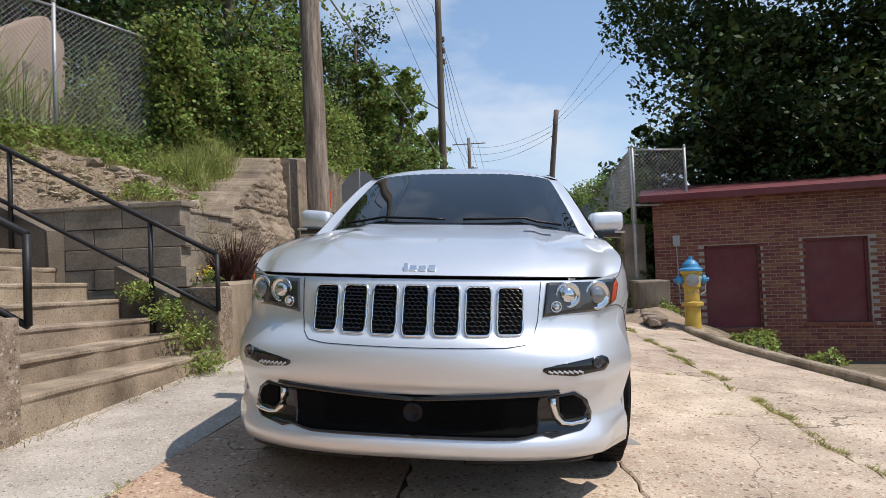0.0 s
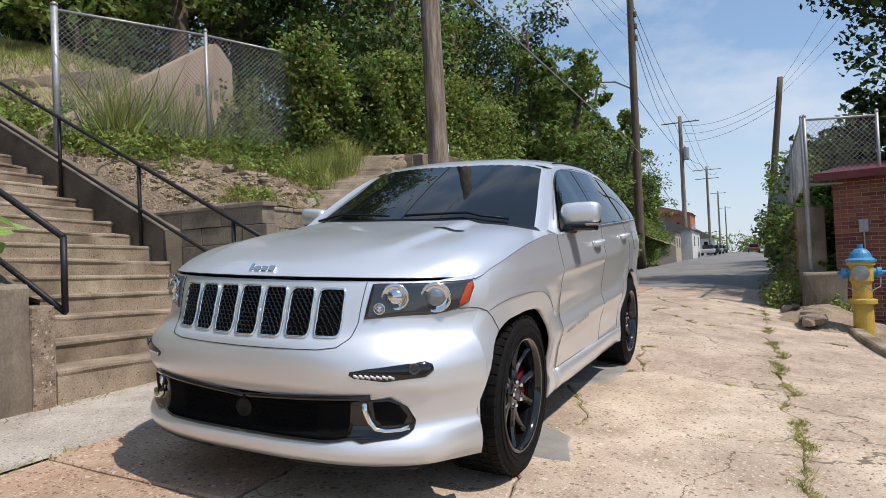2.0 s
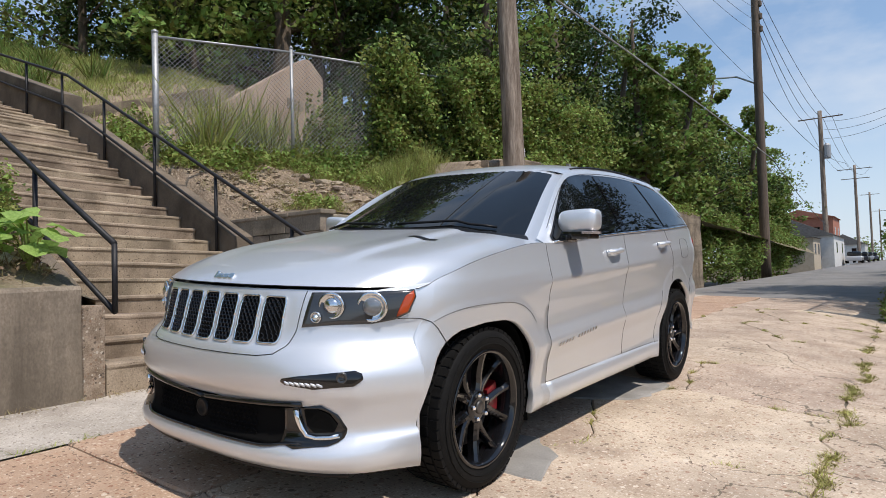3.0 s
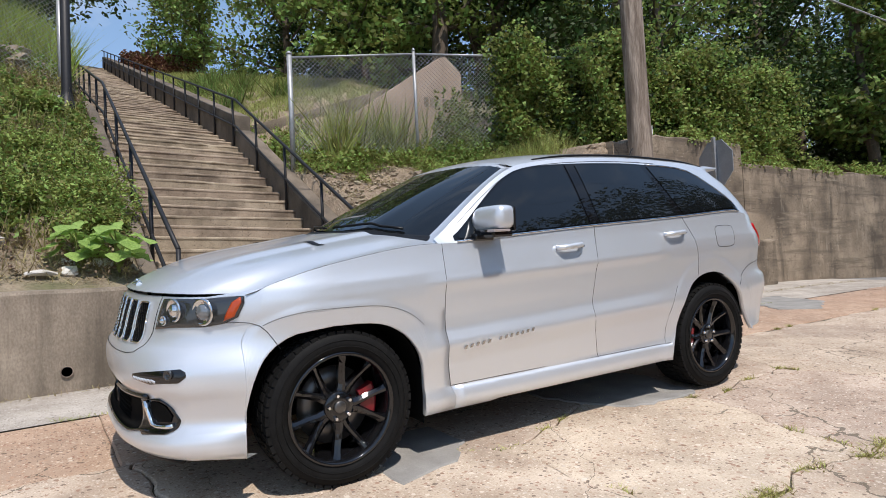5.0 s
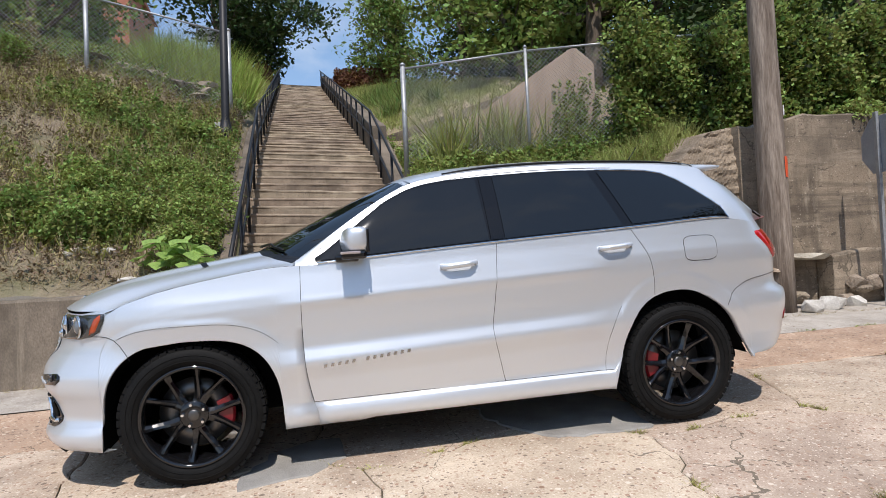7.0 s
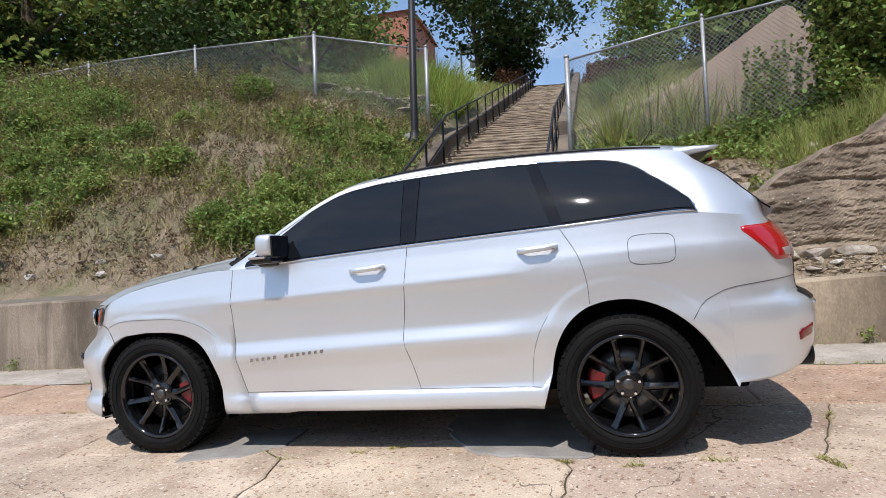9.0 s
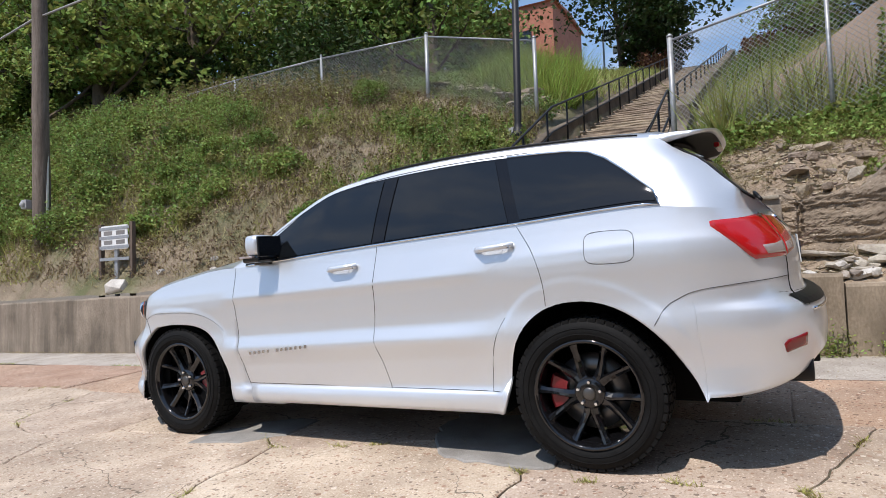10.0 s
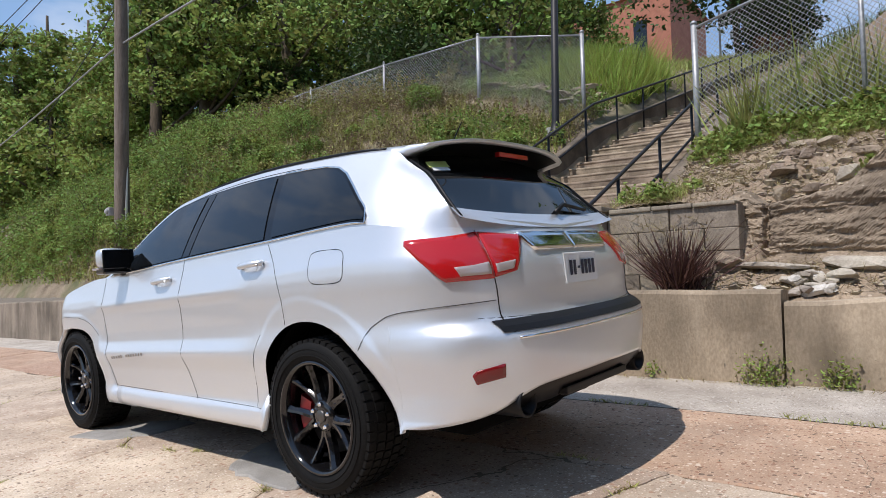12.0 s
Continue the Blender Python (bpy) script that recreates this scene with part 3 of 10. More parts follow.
def hill_z(x, y):
    rows = HILL_S if y < 4.5 else HILL_N if y < 10.2 else HILL_F
    pairs = [(k, lerp_table([(-hx, z) for hx, z in zip(HX, v)], -x)) for k, v in rows.items()]
    z = lerp_table(pairs, y)
    return z + rough_noise((x, y, 0), 0.7, 0.13) * smooth_step(-2.9, -4.2, x) + rough_noise((x, y, 5), 2.6, 0.05)


def sheet(name, fn, xs, ys, material, label, category, kind="structure", parent=None, skirt=()):
    """A height field; at the ends named in skirt ("low", "high") its edge turns down into the ground."""
    if "low" in skirt:
        ys = [ys[0] - 0.002] + ys
    if "high" in skirt:
        ys = ys + [ys[-1] + 0.002]
    verts = [(x, y, fn(x, y) - (2.5 if ("low" in skirt and j == 0) or ("high" in skirt and j == len(ys) - 1) else 0.0)) for j, y in enumerate(ys) for x in xs]
    n = len(xs)
    faces = [(j * n + i, j * n + i + 1, (j + 1) * n + i + 1, (j + 1) * n + i) for j in range(len(ys) - 1) for i in range(n - 1)]
    ob = raw_mesh(name, verts, faces, material, parent, True)
    return tagged(ob, label, category, "", kind)


def steps_of(*legs):
    """Numbers from leg to leg: (start, stop, step), ..."""
    out = []
    for a, b, d in legs:
        k = max(1, round((b - a) / d))
        out += [a + (b - a) * i / k for i in range(k)]
    return out + [legs[-1][1]]


# ground that reaches the horizon, the lower yard, the slopes
sheet("ground", lambda x, y: -1.15 + (0.0 if y < 40 else min(1.3, 0.03 * (y - 40))), steps_of((-1400, -60, 300), (-60, 60, 20), (60, 1400, 300)), steps_of((-1400, -60, 300), (-60, 80, 20), (80, 1500, 300)),
      M["dirt"], "bare earth and dry grass round the alley", "ground")


def yard_z(x, y):
    return min(road_z(3.25, y) - 0.05, -0.05 - 0.85 * smooth_step(3.3, 5.5, x)) - 0.03 + rough_noise((x, y, 2), 1.4, 0.03)


sheet("yard", yard_z, steps_of((3.18, 8, 0.3), (8, 26, 3)), steps_of((-14, 15, 0.6)), M["dirt"], "low dirt yard beside the brick building", "ground")
sheet("hillside", hill_z, steps_of((-45, -14, 2.5), (-14, -2.78, 0.28)), steps_of((-40, -10, 2), (-10, 3.3, 0.28)), M["hill_soil"], "steep hillside of soil below weeds and grass", "hillside", skirt=("high",))
sheet("planting_bed", lambda x, y: 1.05 + rough_noise((x, y, 1), 2.0, 0.04), steps_of((-3.3, -2.8, 0.1)), steps_of((5.9, 7.2, 0.15)), M["dirt"], "planting bed of bare soil above the low wall", "planting bed")
sheet("hillside", hill_z, steps_of((-45, -14, 2.5), (-14, -3.34, 0.22)), steps_of((5.96, 7.15, 0.16)), M["bank"], "bare eroded bank beside the stairs", "hillside", skirt=("low",))
sheet("hillside", bank_z, steps_of((-45, -14, 2.5), (-14, -5, 0.22), (-5, -2.84, 0.045)), steps_of((7.15, 10.19, 0.05)), M["bank"], "bare eroded bank of soil and stone", "hillside", skirt=("low",))
sheet("hillside", hill_z, steps_of((-45, -14, 2.5), (-14, -3.7, 0.35)), steps_of((10.21, 24, 0.5), (24, 62, 3)), M["hill_soil"], "wooded hillside above the high concrete wall", "hillside", skirt=("low",))

# ---- road of broken concrete slabs ----
road = sheet("road", lambda x, y: road_z(x, y) - 0.014, steps_of((-2.75, 3.2, 0.35)), steps_of((-30, 17.2, 0.5)), M["crack_dirt"], "old concrete alley broken by weedy cracks", "road")


def clip_cell(poly, a, b):
    """Keeps the part of poly that lies nearer to a than to b."""
    mx, my, dx, dy = (a[0] + b[0]) / 2, (a[1] + b[1]) / 2, b[0] - a[0], b[1] - a[1]
    out = []
    for i, p in enumerate(poly):
        q = poly[(i + 1) % len(poly)]
        fp, fq = (p[0] - mx) * dx + (p[1] - my) * dy, (q[0] - mx) * dx + (q[1] - my) * dy
        if fp <= 0:
            out.append(p)
        if fp * fq < 0:
            t = fp / (fp - fq)
            out.append((p[0] + (q[0] - p[0]) * t, p[1] + (q[1] - p[1]) * t))
    return out


def slab(poly, gap, wobble, material, top=0.0, thick=0.04, name="slab", parent=None, seed=0.0):
    """One broken slab: an outline with ragged edges, a rounded rim and a top that follows the road."""
    pts = []
    for i, p in enumerate(poly):
        q = poly[(i + 1) % len(poly)]
        d = math.dist(p, q)
        k = max(1, int(d / 0.09))
        for j in range(k):
            t = j / k
            pts.append((p[0] + (q[0] - p[0]) * t, p[1] + (q[1] - p[1]) * t))
    pts = [(x + rough_noise((x, y, 3), 2.2, wobble) + rough_noise((x, y, 9), 9.0, wobble * 0.25), y + rough_noise((x, y, 7), 2.2, wobble) + rough_noise((x, y, 12), 9.0, wobble * 0.25)) for x, y in pts]
    cx, cy = sum(p[0] for p in pts) / len(pts), sum(p[1] for p in pts) / len(pts)
    n = len(pts)

    def inset(g):
        res = []
        for x, y in pts:
            d = math.hypot(cx - x, cy - y) or 1
            res.append((x + (cx - x) / d * g, y + (cy - y) / d * g))
        return res
    v, f = [], []
    lift = top + 0.006 * math.sin(seed * 12.9)
    for g, dz in ((gap, -thick), (gap, -0.008), (gap + 0.012, 0.0)):
        v += [(x, y, road_z(x, y) + dz + lift) for x, y in inset(g)]
    for shrink in (0.66, 0.33):
        v += [(cx + (x - cx) * shrink, cy + (y - cy) * shrink, road_z(cx + (x - cx) * shrink, cy + (y - cy) * shrink) + lift) for x, y in inset(gap)]
    v.append((cx, cy, road_z(cx, cy) + lift))
    for r in range(4):
        f += [(r * n + i, r * n + (i + 1) % n, (r + 1) * n + (i + 1) % n, (r + 1) * n + i) for i in range(n)]
    f += [(4 * n + i, 4 * n + (i + 1) % n, 5 * n) for i in range(n)]
    return raw_mesh(name, v, f, material, parent, False)


def cells(sites, frame_poly):
    for i, a in enumerate(sites):
        poly = list(frame_poly)
        near = sorted((b for j, b in enumerate(sites) if j != i), key=lambda b: (a[0] - b[0]) ** 2 + (a[1] - b[1]) ** 2)[:16]
        for b in near:
            poly = clip_cell(poly, a, b)
            if len(poly) < 3:
                break
        if len(poly) >= 3:
            yield a, poly


rnd = random.Random(11)
STRIP_X = -0.42
GUTTER_X = -1.65
# a long weedy joint divides the slabs of the lane from those along the kerb
JOINT_X = 1.85
lane_sites = [(0.2, -1.2), (1.3, -0.9), (0.75, 0.6), (1.45, 1.8), (0.15, 2.1), (0.05, 3.3), (1.05, 3.5), (0.0, 4.9), (0.95, 5.24), (0.10, 6.5), (1.35, 6.76), (0.7, 8.3), (1.5, 8.7), (0.2, 9.9), (1.2, 10.4), (-0.1, 12.2), (0.95, 12.6), (1.6, 13.3), (0.3, 14.7), (1.3, 15.4)]
kerb_sites = [(2.45, -1.6), (2.5, 1.7), (2.4, 5.0), (2.5, 8.2), (2.45, 10.6), (2.5, 13.4), (2.45, 15.6)]
y = -29.0
while y < -2.5:
    lane_sites += [(0.2 + rnd.uniform(-0.3, 0.3), y), (1.3 + rnd.uniform(-0.3, 0.3), y + rnd.uniform(0.6, 1.4))]
    kerb_sites.append((2.5, y))
    y += 2.2
road_cells = [poly for a, poly in cells(lane_sites, [(STRIP_X, -30), (JOINT_X, -30), (JOINT_X, 16.6), (STRIP_X, 16.6)])]
road_cells += [poly for a, poly in cells(kerb_sites, [(JOINT_X, -30), (3.14, -30), (3.14, 16.6), (JOINT_X, 16.6)])]
for k, poly in enumerate(road_cells):
    slab(poly, 0.005, 0.075, M["concrete_slab"], 0.0, name="slab", parent=road, seed=k)
# reddish strip beside the gutter, and the gutter of pale aggregate concrete
for k in range(20):
    y0 = -30 + k * 2.33
    slab([(GUTTER_X, y0), (STRIP_X - 0.01, y0), (STRIP_X - 0.01, y0 + 2.33), (GUTTER_X, y0 + 2.33)], 0.0, 0.006, M["brick_strip"], -0.002, name="slab", parent=road, seed=k * 0.7)
pavement = sheet("pavement", lambda x, y: road_z(x, y) - 0.001, steps_of((-3.6, GUTTER_X, 0.24)), steps_of((-30, 17.0, 0.5)), M["concrete_gutter"], "narrow pale concrete walk along the wall and steps", "pavement")
# asphalt patches
for poly in ([(0.50, 3.75), (0.78, 3.8), (0.74, 4.15), (0.40, 4.3), (0.1, 4.25), (0.2, 3.85)], [(-0.2, 5.2), (0.42, 5.3), (0.66, 5.7), (0.62, 6.15), (0.2, 6.3), (-0.3, 6.1)], [(-2.2, 11.2), (-1.2, 10.7), (-0.9, 11.3), (-1.2, 12.0), (-2.1, 12.2)]):
    slab(poly, 0.0, 0.11, M["asphalt_patch"], 0.013, 0.03, name="asphalt_patch", parent=road)

# asphalt street beyond
sheet("street", lambda x, y: road_z(x, y) - 0.01, steps_of((-3.4, 3.4, 0.8)), steps_of((16.4, 30, 1), (30, 160, 6)), M["asphalt"], "grey asphalt street running on from the alley", "road")
sheet("street", lambda x, y: road_z(x, y) - 0.02, steps_of((3.2, 26, 2)), steps_of((17, 24, 1.0)), M["asphalt"], "grey asphalt side street", "road")

# low kerb on the yard side, bending in a little towards the hydrant
def kerb_x(y):
    return 3.14 - 0.30 * smooth_step(6.0, 10.5, y)


bm = bmesh.new()
for k in range(25):
    y0 = -13 + k * 1.0
    y1 = y0 + 0.985
    rings = []
    for y in (y0, y1):
        x, z = kerb_x(y), road_z(kerb_x(y), y)
        rings.append([bm.verts.new(p) for p in ((x, y, z - 0.5), (x + 0.2, y, z - 0.5), (x + 0.2, y, z + 0.06), (x + 0.03, y, z + 0.075))])
    a, b = rings
    bm.faces.new(a[::-1])
    bm.faces.new(b)
    for i in range(4):
        bm.faces.new((a[i], a[(i + 1) % 4], b[(i + 1) % 4], b[i]))
bmesh.ops.recalc_face_normals(bm, faces=bm.faces)
bmesh.ops.bevel(bm, geom=bm.edges[:], offset=0.02, segments=1, affect="EDGES")
tagged(link("kerb", bm, M["step"]), "worn low concrete kerb at the road edge", "kerb", "", "structure")


# ---- walls of the hillside ----
def wall_run(name, x_face, y0, y1, top, base, thick, material, label, wave=0.012, lip=0.0):
    """A cast wall along y: a slightly uneven face, a rounded top, given by top(y) and base(y)."""
    n = max(2, int((y1 - y0) / 0.22))
    prof = 9
    v, f = [], []
    for i in range(n + 1):
        y = y0 + (y1 - y0) * i / n
        b, t = base(y), top(y)
        pts = [(x_face - thick, b - 0.3)]
        row = [(0.0, b - 0.3)] + [(0.0, b + (t - b - 0.03) * k / 5) for k in range(6)] + [(-0.02, t - 0.004), (-thick * 0.5, t + 0.004), (-thick, t - 0.01), (-thick, b - 0.3)]
        for dx, z in row:
            v.append((x_face + dx + (rough_noise((0, y, z), 1.6, wave) if dx > -0.05 else 0) + lip * smooth_step(t - 0.2, t - 0.16, z) * (dx > -0.05), y, z + rough_noise((4, y, 0), 2.0, wave * 0.8) * (z > b)))
    m = len(row)
    for i in range(n):
        for k in range(m - 1):
            f.append((i * m + k, i * m + k + 1, (i + 1) * m + k + 1, (i + 1) * m + k))
    f.append(tuple(range(m))[::-1])
    f.append(tuple(n * m + k for k in range(m)))
    ob = raw_mesh(name, v, f, material)
    me = ob.data
    b = bmesh.new()
    b.from_mesh(me)
    bmesh.ops.recalc_face_normals(b, faces=b.faces)
    b.to_mesh(me)
    b.free()
    return tagged(ob, label, "wall", "", "structure")


def foot(y):
    return road_z(-2.6, y) - 0.05


wall_run("wall_south", -2.6, -32, 3.12, lambda y: 1.12 + (0.02 * (y - 1) if y < 1 else 0.0), foot, 0.3, M["wall_concrete"], "stained low concrete retaining wall with a drain hole")
wall_run("wall_north", -2.6, 5.92, 7.74, lambda y: 1.09, foot, 0.28, M["wall_beige"], "stained low concrete retaining wall below the bank")
wall_run("wall_north", -2.61, 7.755, 9.5, lambda y: 1.03 + 0.03 * math.sin(y * 3), foot, 0.28, M["wall_beige"], "weathered low concrete wall with a broken joint")
wall_run("wall_high", -3.5, 10.2, 13.8, lambda y: 3.26 - 0.16 * smooth_step(11.4, 10.25, y) - 0.06 * abs(math.sin(y * 5)) * smooth_step(12.0, 11.0, y), lambda y: road_z(-3.5, y), 0.35, M["big_wall"], "high weathered concrete retaining wall", 0.02)
wall_run("wall_high", -3.49, 13.815, 24, lambda y: 2.88, lambda y: road_z(-3.5, y), 0.35, M["big_wall"], "high weathered concrete retaining wall", 0.02)
# return face of the high wall, facing the bank
bm = bmesh.new()
box(bm, -4.4, -3.5, 10.2, 10.5, 0.3, 3.0, 0.02)
tagged(link("wall_return", bm, M["big_wall"]), "end of the high concrete wall set into the bank", "wall", "", "structure")

# drain pipe through the low wall
drain = empty("drain_pipe", "short dark drain pipe end in the low wall", "drain pipe", (-2.60, 2.47, 0.445))
bm = bmesh.new()
lathe(bm, [(0.048, -0.05), (0.048, 0.012), (0.040, 0.012), (0.038, -0.04)], 18, Matrix.Rotation(radians(90), 4, "Y"))
part("pipe_ring", bm, M["pole_wood"], drain, smooth=True)
bm = bmesh.new()
lathe(bm, [(0.0, 0.006), (0.039, 0.006)], 18, Matrix.Rotation(radians(90), 4, "Y"))
part("pipe_mouth", bm, M["wire"], drain)

# broken footing along the high wall
wall_run("wall_footing", -3.20, 11.35, 14.3, lambda y: 1.16 + 0.07 * (y - 11.0) + 0.025 * math.sin(y * 7), lambda y: road_z(-3.2, y) - 0.05, 0.27, M["big_wall"], "broken concrete footing along the high wall", 0.03)


# layered face of the bank between the block wall and the high wall
FACE_TOP = [(7.1, 1.86), (7.24, 1.99), (7.32, 1.95), (7.46, 1.82), (7.7, 1.86), (8.0, 1.90), (8.35, 2.20), (8.8, 2.42), (9.4, 2.66), (9.8, 2.98), (10.22, 3.08)]
FACE_BACK = [(0.2, 3.20), (1.14, 3.30), (1.34, 3.38), (1.40, 3.43), (1.84, 3.47), (1.92, 3.52), (2.06, 3.57), (2.10, 3.55), (2.6, 3.58), (2.70, 3.62), (3.2, 3.66)]


def bank_face(u, v):
    y = 7.12 + 3.08 * u
    low = 1.05 - 0.75 * smooth_step(9.3, 9.5, y)
    top = lerp_table(FACE_TOP, y) + rough_noise((y, 3, 1), 5.0, 0.03)
    z = low + (top - low) * min(1.0, v / 0.88)
    back = max(0.0, (v - 0.88) / 0.12)
    zz = z + rough_noise((y, 0, 4), 0.7, 0.05)
    x = -lerp_table(FACE_BACK, zz)
    layer = math.floor(zz * 12.5)
    x += 0.020 * (noise.noise(Vector((layer * 7.31, math.floor(y * 1.7 + layer * 0.37) * 3.7, 2.0))))
    x += rough_noise((y * 0.6, z * 3.0, 9), 2.0, 0.035) + rough_noise((y, z * 2, 5), 9.0, 0.016) + rough_noise((y, z, 6), 26.0, 0.007)
    crack = abs(y - 7.475 - rough_noise((z, 1, 1), 6.0, 0.03))
    x -= 0.09 * smooth_step(0.030, 0.012, crack) * smooth_step(1.3, 1.45, z) * smooth_step(1.95, 1.85, z)
    x -= 0.045 * smooth_step(0.035, 0.012, abs(zz - 1.37)) + 0.035 * smooth_step(0.03, 0.01, abs(zz - 2.07)) * smooth_step(8.6, 9.2, y)
    return Vector((x - 0.75 * back, y, z + 0.05 * back + rough_noise((x, y, 12), 7.0, 0.02) * back))


bm = bmesh.new()
grid(bm, bank_face, 190, 92)
bmesh.ops.recalc_face_normals(bm, faces=bm.faces)
tagged(link("wall_bank", bm, M["bank_face"]), "layered weathered concrete and stone face of the bank", "wall", "", "structure")

# end posts of the low walls, rough with exposed pebbles
def pillar(x0, x1, y0, y1, z1, label):
    bm = bmesh.new()
    box(bm, x0, x1, y0, y1, road_z(x1, y0) - 0.2, z1, 0.015)
    bmesh.ops.subdivide_edges(bm, edges=bm.edges[:], cuts=3, use_grid_fill=True)
    for v in bm.verts:
        v.co += Vector((rough_noise(v.co, 9, 0.006), rough_noise(v.co + Vector((3, 0, 0)), 9, 0.006), 0))
    return tagged(link("wall_pillar", bm, M["aggregate"]), label, "pillar", "", "structure")


pillar(-2.95, -2.58, 3.12, 3.28, 0.97, "rough pebbled concrete end post beside the steps")
pillar(-2.95, -2.57, 5.62, 5.905, 1.05, "rough pebbled concrete end post beside the steps")

# ---- the stairs ----
STAIR_L, STAIR_R = 3.29, 5.63
stairs = empty("staircase", "long worn concrete outdoor staircase climbing the hill", "stairs")
n_low, n_up = 19, 52


def tread(k):
    """Front edge and top of step k, at the middle of the stairs."""
    if k < n_low:
        return -2.6 - 0.317 * k, 0.50 + 0.1665 * k
    return -2.6 - 0.317 * n_low - 0.463 * (k - n_low), 0.50 + 0.1665 * (n_low - 1) + 0.165 * (k - n_low + 1)


def make_step(k):
    xf, z = tread(k)
    bm = bmesh.new()
    n = 10
    rise = 0.18 if k else 0.26
    prof = [(-0.52, -rise - 0.02), (0.0, -rise - 0.02), (0.004, -0.05), (0.014, -0.03), (0.012, -0.012), (-0.004, 0.0), (-0.52, 0.0)]
    vs = []
    for i in range(n + 1):
        y = STAIR_L + (STAIR_R - STAIR_L) * i / n
        row = []
        for q, (dx, dz) in enumerate(prof):
            wear = 0.0
            if q in (3, 4, 5):
                wear = rough_noise((k * 3.7, y, 1), 5.0, 0.016)
            sag = 0.012 * math.sin(k * 2.3) * (y - 4.5) / 1.1
            row.append(bm.verts.new((xf + dx + wear, y, z + dz + wear * 0.6 - 0.028 * (y - 4.5) + sag)))
        vs.append(row)
    m = len(prof)
    for i in range(n):
        for q in range(m):
            bm.faces.new((vs[i][q], vs[i + 1][q], vs[i + 1][(q + 1) % m], vs[i][(q + 1) % m]))
    bm.faces.new(vs[0])
    bm.faces.new(vs[-1][::-1])
    bmesh.ops.recalc_face_normals(bm, faces=bm.faces)
    return part("step", bm, M["step"], stairs)


for k in range(n_low + n_up):
    make_step(k)


def stringer(y0, y1, rise, x_from, x_to, name, label):
    """A sloped side wall of the stairs."""
    bm = bmesh.new()
    n = 90
    vs = []
    for i in range(n + 1):
        x = x_from + (x_to - x_from) * i / n
        xm = -2.6 - 0.317 * n_low
        zz = 0.42 + (x + 2.6) * -0.525 if x > xm else 0.42 + 0.525 * 0.317 * n_low + (xm - x) * 0.356
        t = zz + rise
        vs.append([bm.verts.new(p) for p in ((x, y0, zz - 1.8), (x, y0, t - 0.015), (x, y0 + 0.015, t), (x, y1 - 0.015, t), (x, y1, t - 0.015), (x, y1, zz - 1.8))])
    for a, b in zip(vs, vs[1:]):
        for q in range(6):
            bm.faces.new((a[q], b[q], b[(q + 1) % 6], a[(q + 1) % 6]))
    bm.faces.new(vs[0])
    bm.faces.new(vs[-1][::-1])
    bmesh.ops.recalc_face_normals(bm, faces=bm.faces)
    return part(name, bm, M["stair_wall"], stairs, label)


stringer(3.13, 3.285, 0.50, -2.96, -32.6, "side_wall", "dark stained sloping side wall")
stringer(5.635, 5.95, 0.34, -4.3, -8.9, "side_wall", "dark stained sloping side wall")
stringer(5.635, 5.95, 0.62, -8.9, -32.6, "side_wall", "dark stained sloping side wall")
stringer(5.635, 5.86, 0.34, -2.96, -3.6, "side_wall", "dark stained sloping side wall")
# retaining wall across the slope behind the fence, rising to the stone slab
bm = bmesh.new()
ring = [(-9.75, 5.9, 2.6), (-9.75, 5.9, 4.22), (-9.75, 7.6, 4.80), (-9.75, 9.6, 5.52), (-9.75, 9.6, 2.6)]
prism(bm, ring, (-0.3, 0, 0))
bmesh.ops.recalc_face_normals(bm, faces=bm.faces)
bmesh.ops.bevel(bm, geom=bm.edges[:], offset=0.02, segments=2, affect="EDGES")
tagged(link("wall_upper", bm, M["big_wall"]), "stained sloping concrete retaining wall across the hillside", "wall", "", "structure")
# landing and top street level
sheet("landing", lambda x, y: tread(n_low + n_up - 1)[1] + 0.0 - 0.028 * (y - 4.5) * (y < 7), steps_of((-45, -32.4, 1.4)), steps_of((2.6, 6.4, 0.6)), M["step"], "concrete landing at the head of the stairs", "landing")


# railings of black pipe
def railing(y, x0, x1, label, spread, start_low, first=None):
    rail = empty("stair_railing", label, "railing")

    def base_z(x):
        xm = -2.6 - 0.317 * n_low
        zz = 0.42 + (x + 2.6) * -0.525 if x > xm else 0.42 + 0.525 * 0.317 * n_low + (xm - x) * 0.356
        return zz - 0.028 * (y - 4.5)
    xs = [x0] + ([first] if first else [])
    while xs[-1] - spread > x1:
        xs.append(xs[-1] - spread)
    top_h, mid_h = 0.98, 0.46
    for h, r in ((top_h, 0.024), (mid_h, 0.021)):
        bm = bmesh.new()
        pts = [(x, y, base_z(x) + h) for x in steps_of((x1, -2.6 - 0.317 * n_low - 0.6, 1.0), (-2.6 - 0.317 * n_low - 0.6, -2.6 - 0.317 * n_low + 0.6, 0.2), (-2.6 - 0.317 * n_low + 0.6, x0, 0.8))]
        tube(bm, pts, r, 8)
        part("rail", bm, M["black_metal"], rail, smooth=True)
    for i, x in enumerate(xs):
        bm = bmesh.new()
        lo = base_z(x) + (mid_h if (i == 0 and start_low) else -0.06)
        tube(bm, [(x, y, lo), (x, y, base_z(x) + top_h)], 0.022, 8)
        part("post", bm, M["black_metal"], rail, smooth=True)
    return rail


railing(5.60, -2.567, -32.4, "black pipe stair railing with two bars", 1.405, True, -3.21)
railing(3.36, -2.60, -32.4, "black pipe stair railing with two bars", 1.42, True)

# block wall on the right of the stairs
block_wall = empty("block_wall", "short retaining wall of grey concrete blocks beside the stairs", "wall", kind="structure")


